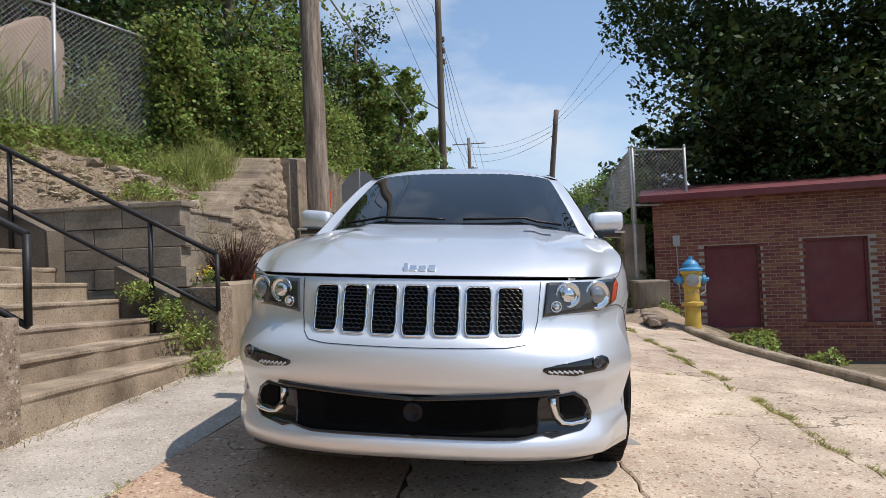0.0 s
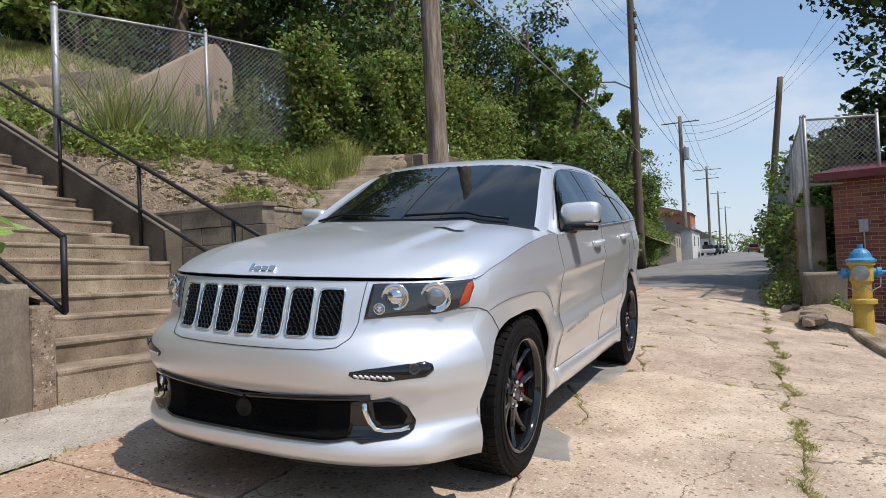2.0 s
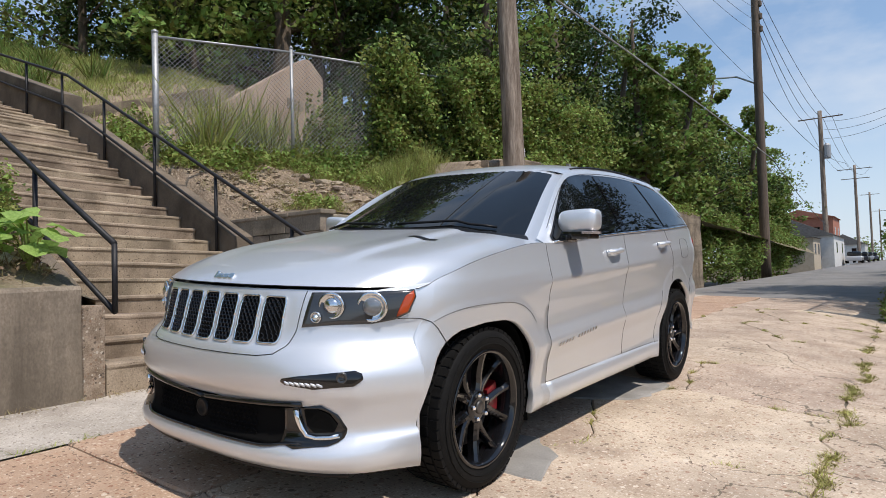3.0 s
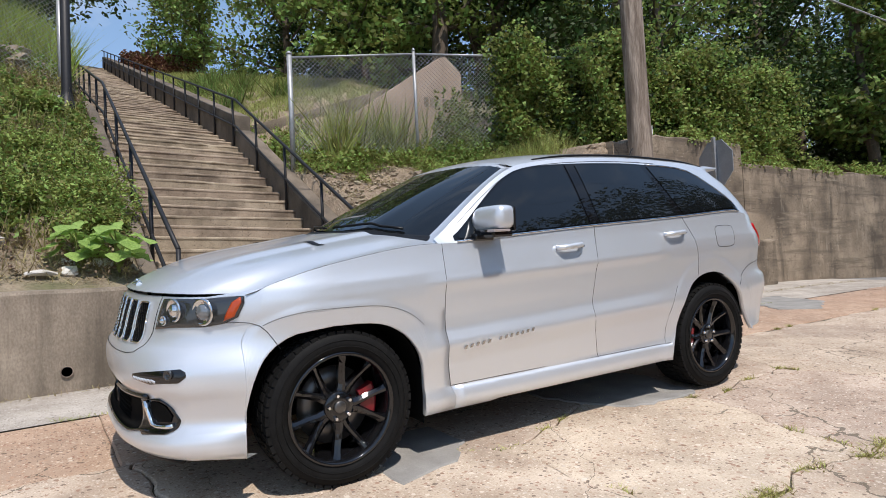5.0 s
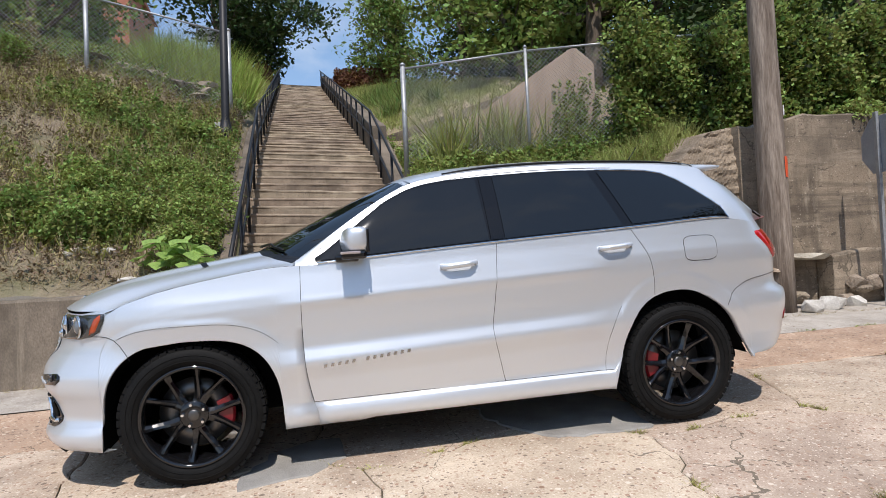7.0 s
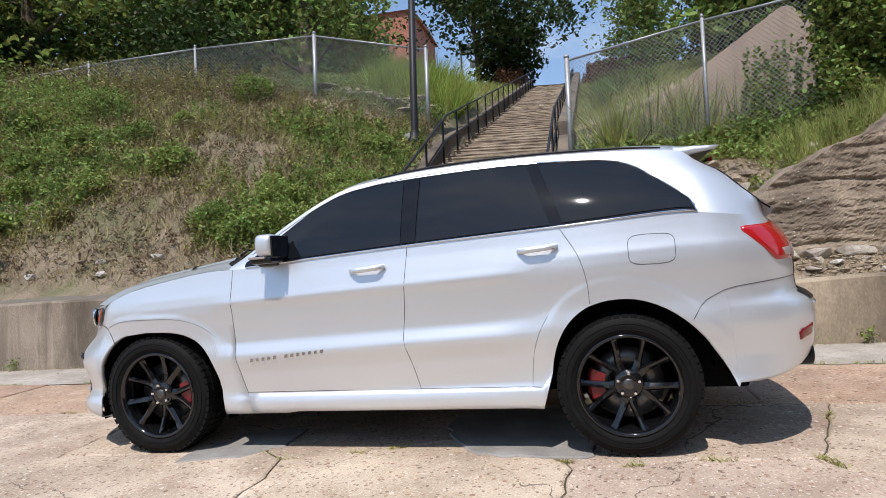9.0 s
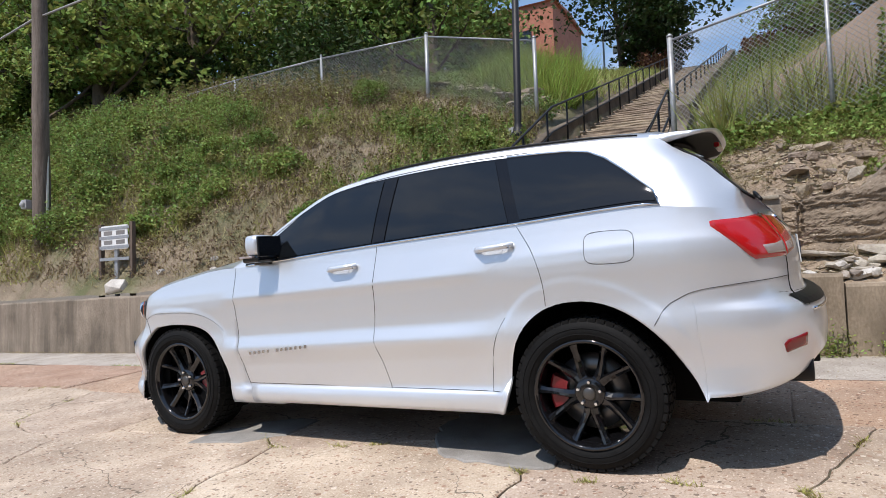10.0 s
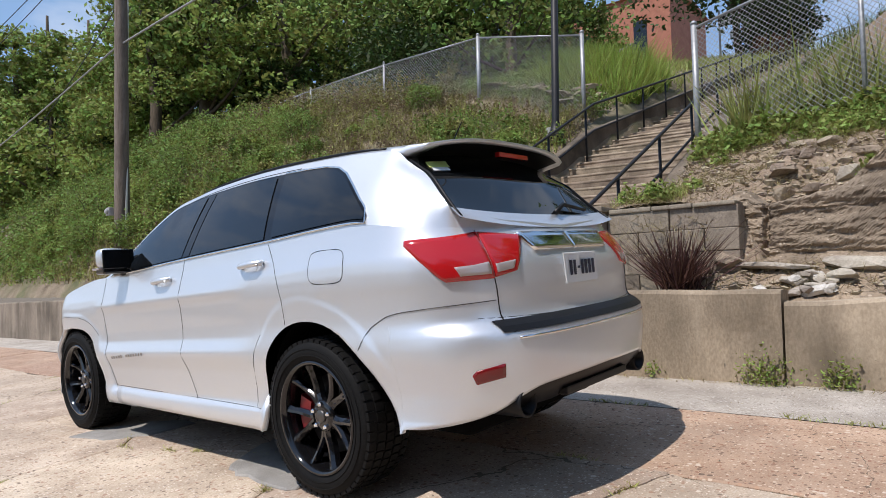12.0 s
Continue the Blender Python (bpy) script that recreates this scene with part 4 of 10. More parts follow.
def block_row(axis, a0, a1, fixed, z0, rows, seed):
    rr = random.Random(seed)
    for r in range(rows):
        a = a0 - (0.3 if r % 2 else 0.0)
        while a < a1 - 0.05:
            s, e = max(a, a0), min(a + 0.605, a1)
            if e - s > 0.06:
                bm = bmesh.new()
                o = rr.uniform(-0.006, 0.006)
                if axis == "x":
                    box(bm, s, e - 0.004, fixed + o, fixed + 0.2 + o, z0 + r * 0.2, z0 + r * 0.2 + 0.193, 0.006)
                else:
                    box(bm, fixed - 0.2 + o, fixed + o, s, e - 0.004, z0 + r * 0.2, z0 + r * 0.2 + 0.196, 0.008)
                part("block", bm, M["block"], block_wall)
            a += 0.61


block_row("x", -4.9, -3.02, 5.90, 0.86, 5, 3)
block_row("y", 6.11, 7.32, -3.20, 0.83, 5, 5)
for k, (a0, a1) in enumerate(((-4.9, -4.2), (-4.19, -3.62), (-3.61, -3.05))):
    bm = bmesh.new()
    box(bm, a0, a1, 5.885, 6.12, 1.85, 1.895 + 0.004 * k, 0.010)
    part("cap", bm, M["block"], block_wall)
for k, (a0, a1) in enumerate(((6.13, 6.55), (6.56, 6.93), (6.94, 7.30))):
    bm = bmesh.new()
    box(bm, -3.44, -3.18 + 0.006 * k, a0, a1, 1.825, 1.870 - 0.004 * k, 0.012)
    part("cap", bm, M["block"], block_wall)


# ---- fences of chain link ----
def chain_link(p0, p1, z0a, z0b, h, pitch=0.075, r=0.0022):
    """Woven diagonal wires between two posts, as thin flat-sided bars."""
    p0, p1 = np.array(p0, float), np.array(p1, float)
    length = np.linalg.norm(p1 - p0)
    d = (p1 - p0) / length
    nrm = np.array([-d[1], d[0]])
    segs = []
    n = int((length + h) / pitch)
    for sgn in (1, -1):
        for k in range(n + 1):
            a = k * pitch - (h if sgn > 0 else 0.0)
            u0, v0, u1, v1 = a, 0.0, a + h, h
            if sgn < 0:
                u0, v0, u1, v1 = a, h, a + h, 0.0
                u0, u1 = u0 - 0.0, u1 - 0.0
                u0, u1 = a - h + h, a + h
                u0, u1 = a - 0.0, a + h
                u0, u1 = u0 - h, u1 - h
            # clip to the panel
            t0, t1 = 0.0, 1.0
            if u0 < 0:
                t0 = -u0 / (u1 - u0)
            if u1 > length:
                t1 = (length - u0) / (u1 - u0)
            if t1 - t0 < 0.01:
                continue
            ua, ub = u0 + (u1 - u0) * t0, u0 + (u1 - u0) * t1
            va, vb = v0 + (v1 - v0) * t0, v0 + (v1 - v0) * t1
            segs.append((ua, va, ub, vb, sgn))
    out = []
    for ua, va, ub, vb, sgn in segs:
        def at(u, v):
            f = u / length
            p = p0 + d * u
            return np.array([p[0], p[1], z0a + (z0b - z0a) * f + v])
        a, b = at(ua, va), at(ub, vb)
        off = np.array([nrm[0], nrm[1], 0]) * r * sgn
        w = np.array([d[0] * 0.7, d[1] * 0.7, -0.7 * sgn]) * r
        nn = np.array([nrm[0], nrm[1], 0]) * r
        for c0, c1 in ((w, nn), (nn, -w), (-w, -nn), (-nn, w)):
            out += [a + off + c0, b + off + c0, b + off + c1, a + off + c1]
    return np.array(out)


def fence(name, label, posts, h, heavy=(), top_rail=True, pitch=0.075, r=0.0025):
    fo = empty(name, label, "fence")
    for i, (x, y, z) in enumerate(posts):
        bm = bmesh.new()
        rr = 0.045 if i in heavy else 0.028
        tube(bm, [(x, y, z - 0.3), (x, y, z + h + 0.06)], rr, 10)
        lathe(bm, [(rr * 1.15, 0), (rr * 1.1, 0.03), (rr * 0.3, 0.06)], 10, Matrix.Translation((x, y, z + h + 0.05)))
        part("post", bm, M["galv"], fo, smooth=True)
    for (xa, ya, za), (xb, yb, zb) in zip(posts, posts[1:]):
        v = chain_link((xa, ya), (xb, yb), za + 0.03, zb + 0.03, h - 0.05, pitch, r)
        quads_mesh("mesh", v, 4, M["galv"], fo)
        if top_rail:
            bm = bmesh.new()
            tube(bm, [(xa, ya, za + h), (xb, yb, zb + h)], 0.02, 8)
            part("rail", bm, M["galv"], fo, smooth=True)
    return fo


fence("chain_link_fence", "galvanized chain link fence above the stone bank, vines at one end", [(-6.59, 5.95, 3.02), (-5.985, 8.015, 3.19), (-5.2, 10.1, 3.2), (-4.75, 12.2, 3.3), (-4.5, 14.4, 3.3), (-4.4, 17.0, 3.2)], 1.75, heavy=(0,), r=0.0034)
fence("chain_link_fence", "galvanized chain link fence along the weedy hillside", [(-9.36, 2.79, 4.58), (-9.32, 0.11, 5.23), (-9.35, -3.08, 5.33), (-9.35, -6.20, 5.30), (-9.35, -9.15, 5.15), (-9.3, -12.0, 5.0), (-9.2, -16, 4.8)], 1.75, heavy=(0, 1), pitch=0.085, r=0.003)


# ---- the silver sport utility car ----


def car_paint():
    """Silver metallic lacquer: flakes under a clear coat."""
    m, nt, p = nodes_of("silver_paint")
    n, l = nt.nodes, nt.links
    co = n.new("ShaderNodeTexCoord")
    fl = n.new("ShaderNodeTexVoronoi")
    fl.inputs["Scale"].default_value = 1400
    l.new(co.outputs["Object"], fl.inputs["Vector"])
    ramp = n.new("ShaderNodeValToRGB")
    ramp.color_ramp.elements[0].color, ramp.color_ramp.elements[1].color = (0.64, 0.67, 0.71, 1), (0.80, 0.83, 0.87, 1)
    l.new(fl.outputs["Color"], ramp.inputs[0])
    dust = n.new("ShaderNodeTexNoise")
    dust.inputs["Scale"].default_value, dust.inputs["Detail"].default_value = 2.5, 6.0
    l.new(co.outputs["Object"], dust.inputs["Vector"])
    mr = n.new("ShaderNodeMapRange")
    mr.inputs["To Min"].default_value, mr.inputs["To Max"].default_value = 0.36, 0.44
    l.new(dust.outputs["Fac"], mr.inputs["Value"])
    l.new(mr.outputs[0], p.inputs["Roughness"])
    l.new(ramp.outputs[0], p.inputs["Base Color"])
    p.inputs["Metallic"].default_value = 0.62
    p.inputs["Coat Weight"].default_value = 0.8
    p.inputs["Coat Roughness"].default_value = 0.04
    return m


PAINT = car_paint()
GLASS = plain("tinted_glass", (0.006, 0.007, 0.008), 0.02, 0.0, spec=0.62, ior=1.5)
RUBBER = mat("rubber", (0.004, 0.004, 0.004), (0.010, 0.010, 0.010), 20, 0.7, fine=120, bump=0.0008, spec=0.16)
BLACK_GLOSS = plain("gloss_black", (0.006, 0.006, 0.007), 0.09, 0.0, coat=0.6)
BLACK_PILLAR = plain("pillar_black", (0.006, 0.006, 0.007), 0.03, 0.0)
BLACK_TRIM = plain("black_trim", (0.008, 0.008, 0.009), 0.42, spec=0.28)
DARK_VOID = plain("dark_underside", (0.005, 0.005, 0.005), 0.9, spec=0.1)
CHROME = plain("chrome", (0.82, 0.83, 0.84), 0.08, 1.0)
BRIGHT = plain("satin_bright", (0.72, 0.73, 0.74), 0.22, 1.0)
BADGE = plain("badge_metal", (0.40, 0.41, 0.42), 0.25, 1.0)
RED_LENS = plain("red_lens", (0.44, 0.010, 0.012), 0.08, 0.0, coat=0.8)
RED_DEEP = plain("red_reflector", (0.18, 0.004, 0.006), 0.15, 0.0, coat=0.5)
CLEAR_LENS = plain("clear_lens", (0.42, 0.36, 0.345), 0.1, 0.2, coat=0.8)
AMBER = plain("amber_lens", (0.40, 0.055, 0.010), 0.15, 0.0, coat=0.5)
LAMP_DARK = plain("lamp_housing", (0.035, 0.037, 0.040), 0.12, 0.2, coat=1.0)
LAMP_SILVER = plain("lamp_reflector", (0.7, 0.72, 0.74), 0.12, 1.0)
LED = plain("led_strip", (0.55, 0.57, 0.60), 0.2, 0.3, coat=0.5)
CALIPER = plain("red_caliper", (0.17, 0.005, 0.010), 0.35, 0.0, coat=0.4)
DISC = plain("brake_disc", (0.14, 0.135, 0.13), 0.38, 0.9)
PLATE = plain("plate_white", (0.72, 0.73, 0.72), 0.45)
PLATE_INK = plain("plate_ink", (0.02, 0.025, 0.05), 0.5)

car = empty("car", "silver metallic sport utility car with black wheels, parked on concrete", "car",
            pose(-0.318, 3.491, 0.169, 1.30, 3.15, -0.52))

NOSE = [(0.20, -0.80), (0.25, -0.88), (0.29, -0.915), (0.33, -0.91), (0.38, -0.87), (0.52, -0.865), (0.57, -0.90), (0.66, -0.905), (0.72, -0.885), (0.76, -0.855), (0.94, -0.80), (1.0, -0.76), (1.3, -0.6)]
TAIL = [(0.30, 3.74), (0.42, 3.80), (0.50, 3.86), (0.62, 3.885), (0.74, 3.885), (0.80, 3.87), (0.84, 3.80), (1.0, 3.785), (1.24, 3.745), (1.4, 3.7)]
SECTION = [(0.26, 0.845), (0.285, 0.876), (0.335, 0.888), (0.375, 0.880), (0.40, 0.866), (0.55, 0.892), (0.640, 0.922), (0.662, 0.924), (0.735, 0.900), (0.80, 0.902), (0.94, 0.918), (0.985, 0.932), (0.995, 0.932), (1.02, 0.924), (1.14, 0.895), (1.30, 0.872), (1.4, 0.85)]
BELT = [(-0.95, 0.962), (-0.42, 0.968), (-0.30, 1.015), (-0.1, 1.075), (0.2, 1.128), (0.45, 1.158), (0.7, 1.162), (1.0, 1.180), (1.74, 1.220), (2.62, 1.260), (3.22, 1.292), (3.40, 1.280), (3.60, 1.255), (3.74, 1.238), (3.95, 1.236)]
AXLE_R = 2.914
RF, RR = 0.462, 0.412
# wheel openings: middle, reach, height of the middle, rise, roundness
ARCHES = ((0.010, RF, 0.30, 0.506, 2.9), (AXLE_R + 0.010, RR, 0.33, 0.536, 2.5))
R_BACK, N_BACK = 0.505, 1.8


def opening(k, s):
    """Reach and roundness of an opening; behind the rear axle it slants back."""
    c, r, zc, rise, n = ARCHES[k]
    return (R_BACK, N_BACK) if k and s > c else (r, n)


WHEEL_R = 0.380


def flare(s, h):
    """How far the flare of a wheel opening stands out: a band round the opening with a crisp outer edge."""
    out = 0.0
    for k, (c, r, zc, rise, n) in enumerate(ARCHES):
        r, n = opening(k, s)
        dx, dz = abs(s - c) / r, max(0.0, h - zc) / rise
        d = ((dx ** n + dz ** n) ** (1 / n) - 1) * (r + rise) / 2
        out = max(out, smooth_step(0.118, 0.080, d))
    return out


def half_width(s, h):
    tilt = h - 0.036 * (s - 1.2) * smooth_step(0.3, 0.5, h)
    w = lerp_table(SECTION, tilt)
    soft = (lerp_table(SECTION, tilt - 0.05) + lerp_table(SECTION, tilt + 0.05) + w) / 3
    on_door = smooth_step(0.42, 0.62, s) * (1 - smooth_step(2.25, 2.5, s))
    w = w * on_door + soft * (1 - on_door)
    low = smooth_step(0.45, 0.36, h) * (1 - smooth_step(0.30, 0.5, s) * (1 - smooth_step(2.35, 2.55, s)))
    w = w * (1 - low) + 0.905 * low
    w -= 0.012 * smooth_step(0.9, -0.3, s) * smooth_step(0.8, 1.1, h)
    w -= 0.035 * smooth_step(2.7, 3.7, s)
    return w + 0.006 * flare(s, h) * smooth_step(1.10, 0.98, h)


DF, DR, PF, PR = 0.86, 0.52, 2.28, 2.9
S_FRONT, S_REAR = -0.05, 3.32


def shell(a, h):
    """A point of the lower body: a runs rearward along the side; below S_FRONT it goes round the nose, above S_REAR round the tail."""
    if a < S_FRONT:
        q = max(0.0, min(1.0, (S_FRONT - a) / 0.95))
        th = math.pi / 2 * (1 - q)
        f = curve_table(NOSE, h)
        d = S_FRONT - f
        full = PF + 0.65 * smooth_step(0.80, 0.62, h)
        sx, cy = abs(math.sin(th)) ** (2 / full), abs(math.cos(th)) ** (2 / full)
        s = f + d * (1 - cy)
        return Vector((half_width(s, h) * sx, s, h))
    if a > S_REAR:
        q = max(0.0, min(1.0, (a - S_REAR) / 0.75))
        th = math.pi / 2 * (1 - q)
        f = curve_table(TAIL, h)
        d = f - S_REAR
        sx, cy = abs(math.sin(th)) ** (2 / PR), abs(math.cos(th)) ** (2 / PR)
        s = f - d * (1 - cy)
        return Vector((half_width(s, h) * sx, s, h))
    return Vector((half_width(a, h), a, h))


def on_nose(x, h):
    """The nose at the sideways distance x."""
    lo, hi = S_FRONT - 0.95, S_FRONT
    for _ in range(30):
        mid = (lo + hi) / 2
        if shell(mid, h).x < abs(x):
            lo = mid
        else:
            hi = mid
    p = shell((lo + hi) / 2, h)
    return Vector((x, p.y, h))


def on_tail(x, h):
    lo, hi = S_REAR, S_REAR + 0.75
    for _ in range(30):
        mid = (lo + hi) / 2
        if shell(mid, h).x > abs(x):
            lo = mid
        else:
            hi = mid
    p = shell((lo + hi) / 2, h)
    return Vector((x, p.y, h))


def cut1(h):
    return curve_table([(0.36, 0.66), (0.40, 0.640), (0.60, 0.606), (0.85, 0.597), (1.14, 0.604)], h)


def cut2(h):
    return curve_table([(0.40, 1.76), (0.55, 1.725), (0.70, 1.69), (0.86, 1.705), (1.22, 1.742)], h)


def cut3(h):
    return curve_table([(0.80, 2.742), (0.96, 2.737), (1.10, 2.70), (1.26, 2.607)], h)


def arch(s):
    z = 0.0
    for k, (c, r, zc, rise, n) in enumerate(ARCHES):
        r, n = opening(k, s)
        d = abs(s - c)
        if d < r:
            z = max(z, zc + rise * (1 - (d / r) ** n) ** (1 / n))
    return z


def bottom(s):
    z = arch(s)
    if z > 0:
        return z
    if s < -0.3:
        return 0.245
    if s < 0.9:
        return 0.27
    if s < 2.6:
        return 0.285
    return 0.378


# the bumper's lower edge: it rises from the corner and arches over the valance
REAR_EDGE = [(0.0, 0.566), (0.30, 0.562), (0.44, 0.555), (0.52, 0.545), (0.60, 0.510), (0.67, 0.462), (0.72, 0.443), (0.80, 0.420), (0.88, 0.392), (0.92, 0.380)]


# columns along the body, bent so that the door cuts lie on them
def front_a_for(s_want):
    lo, hi = S_FRONT - 0.95, S_FRONT
    for _ in range(30):
        mid = (lo + hi) / 2
        if shell(mid, 0.45).y < s_want:
            lo = mid
        else:
            hi = mid
    return (lo + hi) / 2


col_list = [S_FRONT - 0.95 + 0.56 * k / 16 for k in range(16)]
a_edge = front_a_for(0.010 - RF)
col_list = [a for a in col_list if a < a_edge - 0.015] + [a_edge - 0.004]
for k in range(0, 10):
    a = front_a_for(0.010 - RF * math.cos(math.radians(4 + k * 6.2)))
    if a < S_FRONT - 0.01:
        col_list.append(a)
k = 0
seg = []
for ang in [i * 6.0 for i in range(31)]:
    s = 0.010 - RF * math.cos(math.radians(ang))
    if s > S_FRONT - 0.004:
        seg.append(s)
col_list += seg[:-1] + [0.010 + RF - 0.0005, 0.010 + RF + 0.004]
plan_cols = [("a", a) for a in col_list] + [("a", 0.50), ("a", 0.55)]
for i in range(0, 14):
    plan_cols.append(("d1", i / 14))
ar = [AXLE_R + 0.010 - (RR if i < 15 else R_BACK) * math.cos(math.radians(i * 6.0)) for i in range(31)]
base_r = [2.02, 2.12, 2.22, 2.32, 2.40, 2.44, AXLE_R + 0.010 - RR - 0.004] + [s + (0.0005 if i == 0 else 0) for i, s in enumerate(ar) if s < 2.73]
for s in [1.74, 1.80, 1.86, 1.94] + base_r:
    plan_cols.append(("d2", (s - 1.705) / (2.738 - 1.705)))
plan_cols[-len([1.74, 1.80, 1.86, 1.94] + base_r)] = ("d2", 0.0)
plan_cols.append(("d3", 0.0))
for s in ar:
    if s > 2.77 and s < S_REAR:
        plan_cols.append(("d3", (s - 2.738) / (S_REAR - 2.738)))


def rear_a_for(s_want, h=0.5):
    lo, hi = S_REAR, S_REAR + 0.75
    for _ in range(30):
        mid = (lo + hi) / 2
        if shell(mid, h).y < s_want:
            lo = mid
        else:
            hi = mid
    return (lo + hi) / 2


plan_cols.append(("a", S_REAR))
for s in ar[:-1]:
    if s > S_REAR + 0.005:
        plan_cols.append(("a", rear_a_for(s)))
a_end = rear_a_for(AXLE_R + 0.010 + R_BACK - 0.0005)
plan_cols += [("a", a_end), ("a", a_end + 0.004)]
for k in range(1, 19):
    plan_cols.append(("a", a_end + 0.004 + (S_REAR + 0.75 - a_end - 0.004) * k / 18))


def col_point(c, h):
    kind, f = c
    if kind == "a":
        front = f < S_FRONT
        if front:
            level, even = 0.45, smooth_step(a_edge - 0.16, a_edge - 0.03, f)
        else:
            level, even = 0.50, smooth_step(S_REAR, S_REAR + 0.03, f) * (1 - smooth_step(a_end + 0.02, a_end + 0.14, f))
        even *= 1 - smooth_step(0.74, 0.92, h)
        if even > 0:
            want, a = shell(f, level).y, f
            for _ in range(8):
                a += 0.8 * (want - shell(a, h).y)
            f = f + (a - f) * even
        return shell(f, h)
    if kind == "d1":
        return shell(cut1(h) + (cut2(h) - cut1(h)) * f, h)
    if kind == "d2":
        return shell(cut2(h) + (cut3(h) - cut2(h)) * f, h)
    return shell(cut3(h) + (S_REAR - cut3(h)) * f, h)


N_LOW, N_UP = 5, 46


def body_rows(c):
    mid = col_point(c, 0.5)
    b = bottom(mid.y)
    if c[0] == "a" and c[1] > a_end:
        b = lerp_table(REAR_EDGE, mid.x)
    if arch(mid.y) > 0:
        for _ in range(3):
            b = bottom(col_point(c, b).y)
    if c[0] == "a" and c[1] > S_REAR:
        b = max(b, 0.383)
    t = curve_table(BELT, col_point(c, 1.1 if c[1] < 3 else 1.24).y)
    for _ in range(4):
        t = curve_table(BELT, col_point(c, t).y)
    if b <= 0.40:
        hs = [b + (0.40 - b) * i / N_LOW for i in range(N_LOW)] + [0.40 + (t - 0.40) * i / N_UP for i in range(N_UP + 1)]
    else:
        hs = [b] * N_LOW + [b + (t - b) * i / N_UP for i in range(N_UP + 1)]
    return hs


def body_panels():
    """The lower shell, cut into its panels, each one mesh."""
    pts = []
    for c in plan_cols:
        pts.append([col_point(c, h) for h in body_rows(c)])
    n = len(plan_cols)
    i1 = next(i for i, c in enumerate(plan_cols) if c[0] == "d1")
    i2 = next(i for i, c in enumerate(plan_cols) if c[0] == "d2")
    i3 = next(i for i, c in enumerate(plan_cols) if c[0] == "d3")
    i_edge = next(i for i, c in enumerate(plan_cols) if c[0] == "a" and c[1] > a_edge - 0.001)
    i_rear = next(i for i, c in enumerate(plan_cols) if c[0] == "a" and c[1] >= a_end)
    rows = N_LOW + N_UP + 1
    for side in (1, -1):
        def build(name, keep, label=""):
            bm = bmesh.new()
            made = {}

            def vert(i, j):
                if (i, j) not in made:
                    p = pts[i][j]
                    made[i, j] = bm.verts.new((p.x * side, p.y, p.z))
                return made[i, j]
            for i in range(n - 1):
                for j in range(rows - 1):
                    if keep(i, j):
                        quad = [(i, j), (i + 1, j), (i + 1, j + 1), (i, j + 1)]
                        if (pts[i][j] - pts[i][j + 1]).length < 1e-6 and (pts[i + 1][j] - pts[i + 1][j + 1]).length < 1e-6:
                            continue
                        bm.faces.new([vert(*q) for q in (quad if side > 0 else quad[::-1])])
            bmesh.ops.remove_doubles(bm, verts=bm.verts, dist=1e-5)
            bmesh.ops.recalc_face_normals(bm, faces=bm.faces)
            # a folded lip along the open lower edge gives the panel its thickness
            lip = [e for e in bm.edges if e.is_boundary and all(v.co.z < 0.84 for v in e.verts)]
            if name in ("front_fender", "rear_quarter", "sill"):
                r = bmesh.ops.extrude_edge_only(bm, edges=lip)
                for v in [g for g in r["geom"] if isinstance(g, bmesh.types.BMVert)]:
                    v.co.x -= 0.03 * side * min(1, abs(v.co.x) / 0.5)
                    if v.co.y < -0.5:
                        v.co.y += 0.05
                    if v.co.y > 3.5:
                        v.co.y -= 0.05
            return part(name, bm, PAINT, car, label, True)
        jl = N_LOW
        build("front_fender", lambda i, j: i_edge <= i < i1 and not (j < jl and i > i_edge + 30))
        build("sill", lambda i, j: i1 <= i < i3 and j < jl, "silver sill with a rounded ridge")
        build("front_door", lambda i, j: i1 <= i < i2 and j >= jl)
        build("rear_door", lambda i, j: i2 <= i < i3 and j >= jl)
        build("rear_quarter", lambda i, j: i3 <= i < i_rear)
        build("sill_end", lambda i, j: i_edge <= i < i1 and j < jl and i > i_edge + 30)


body_panels()


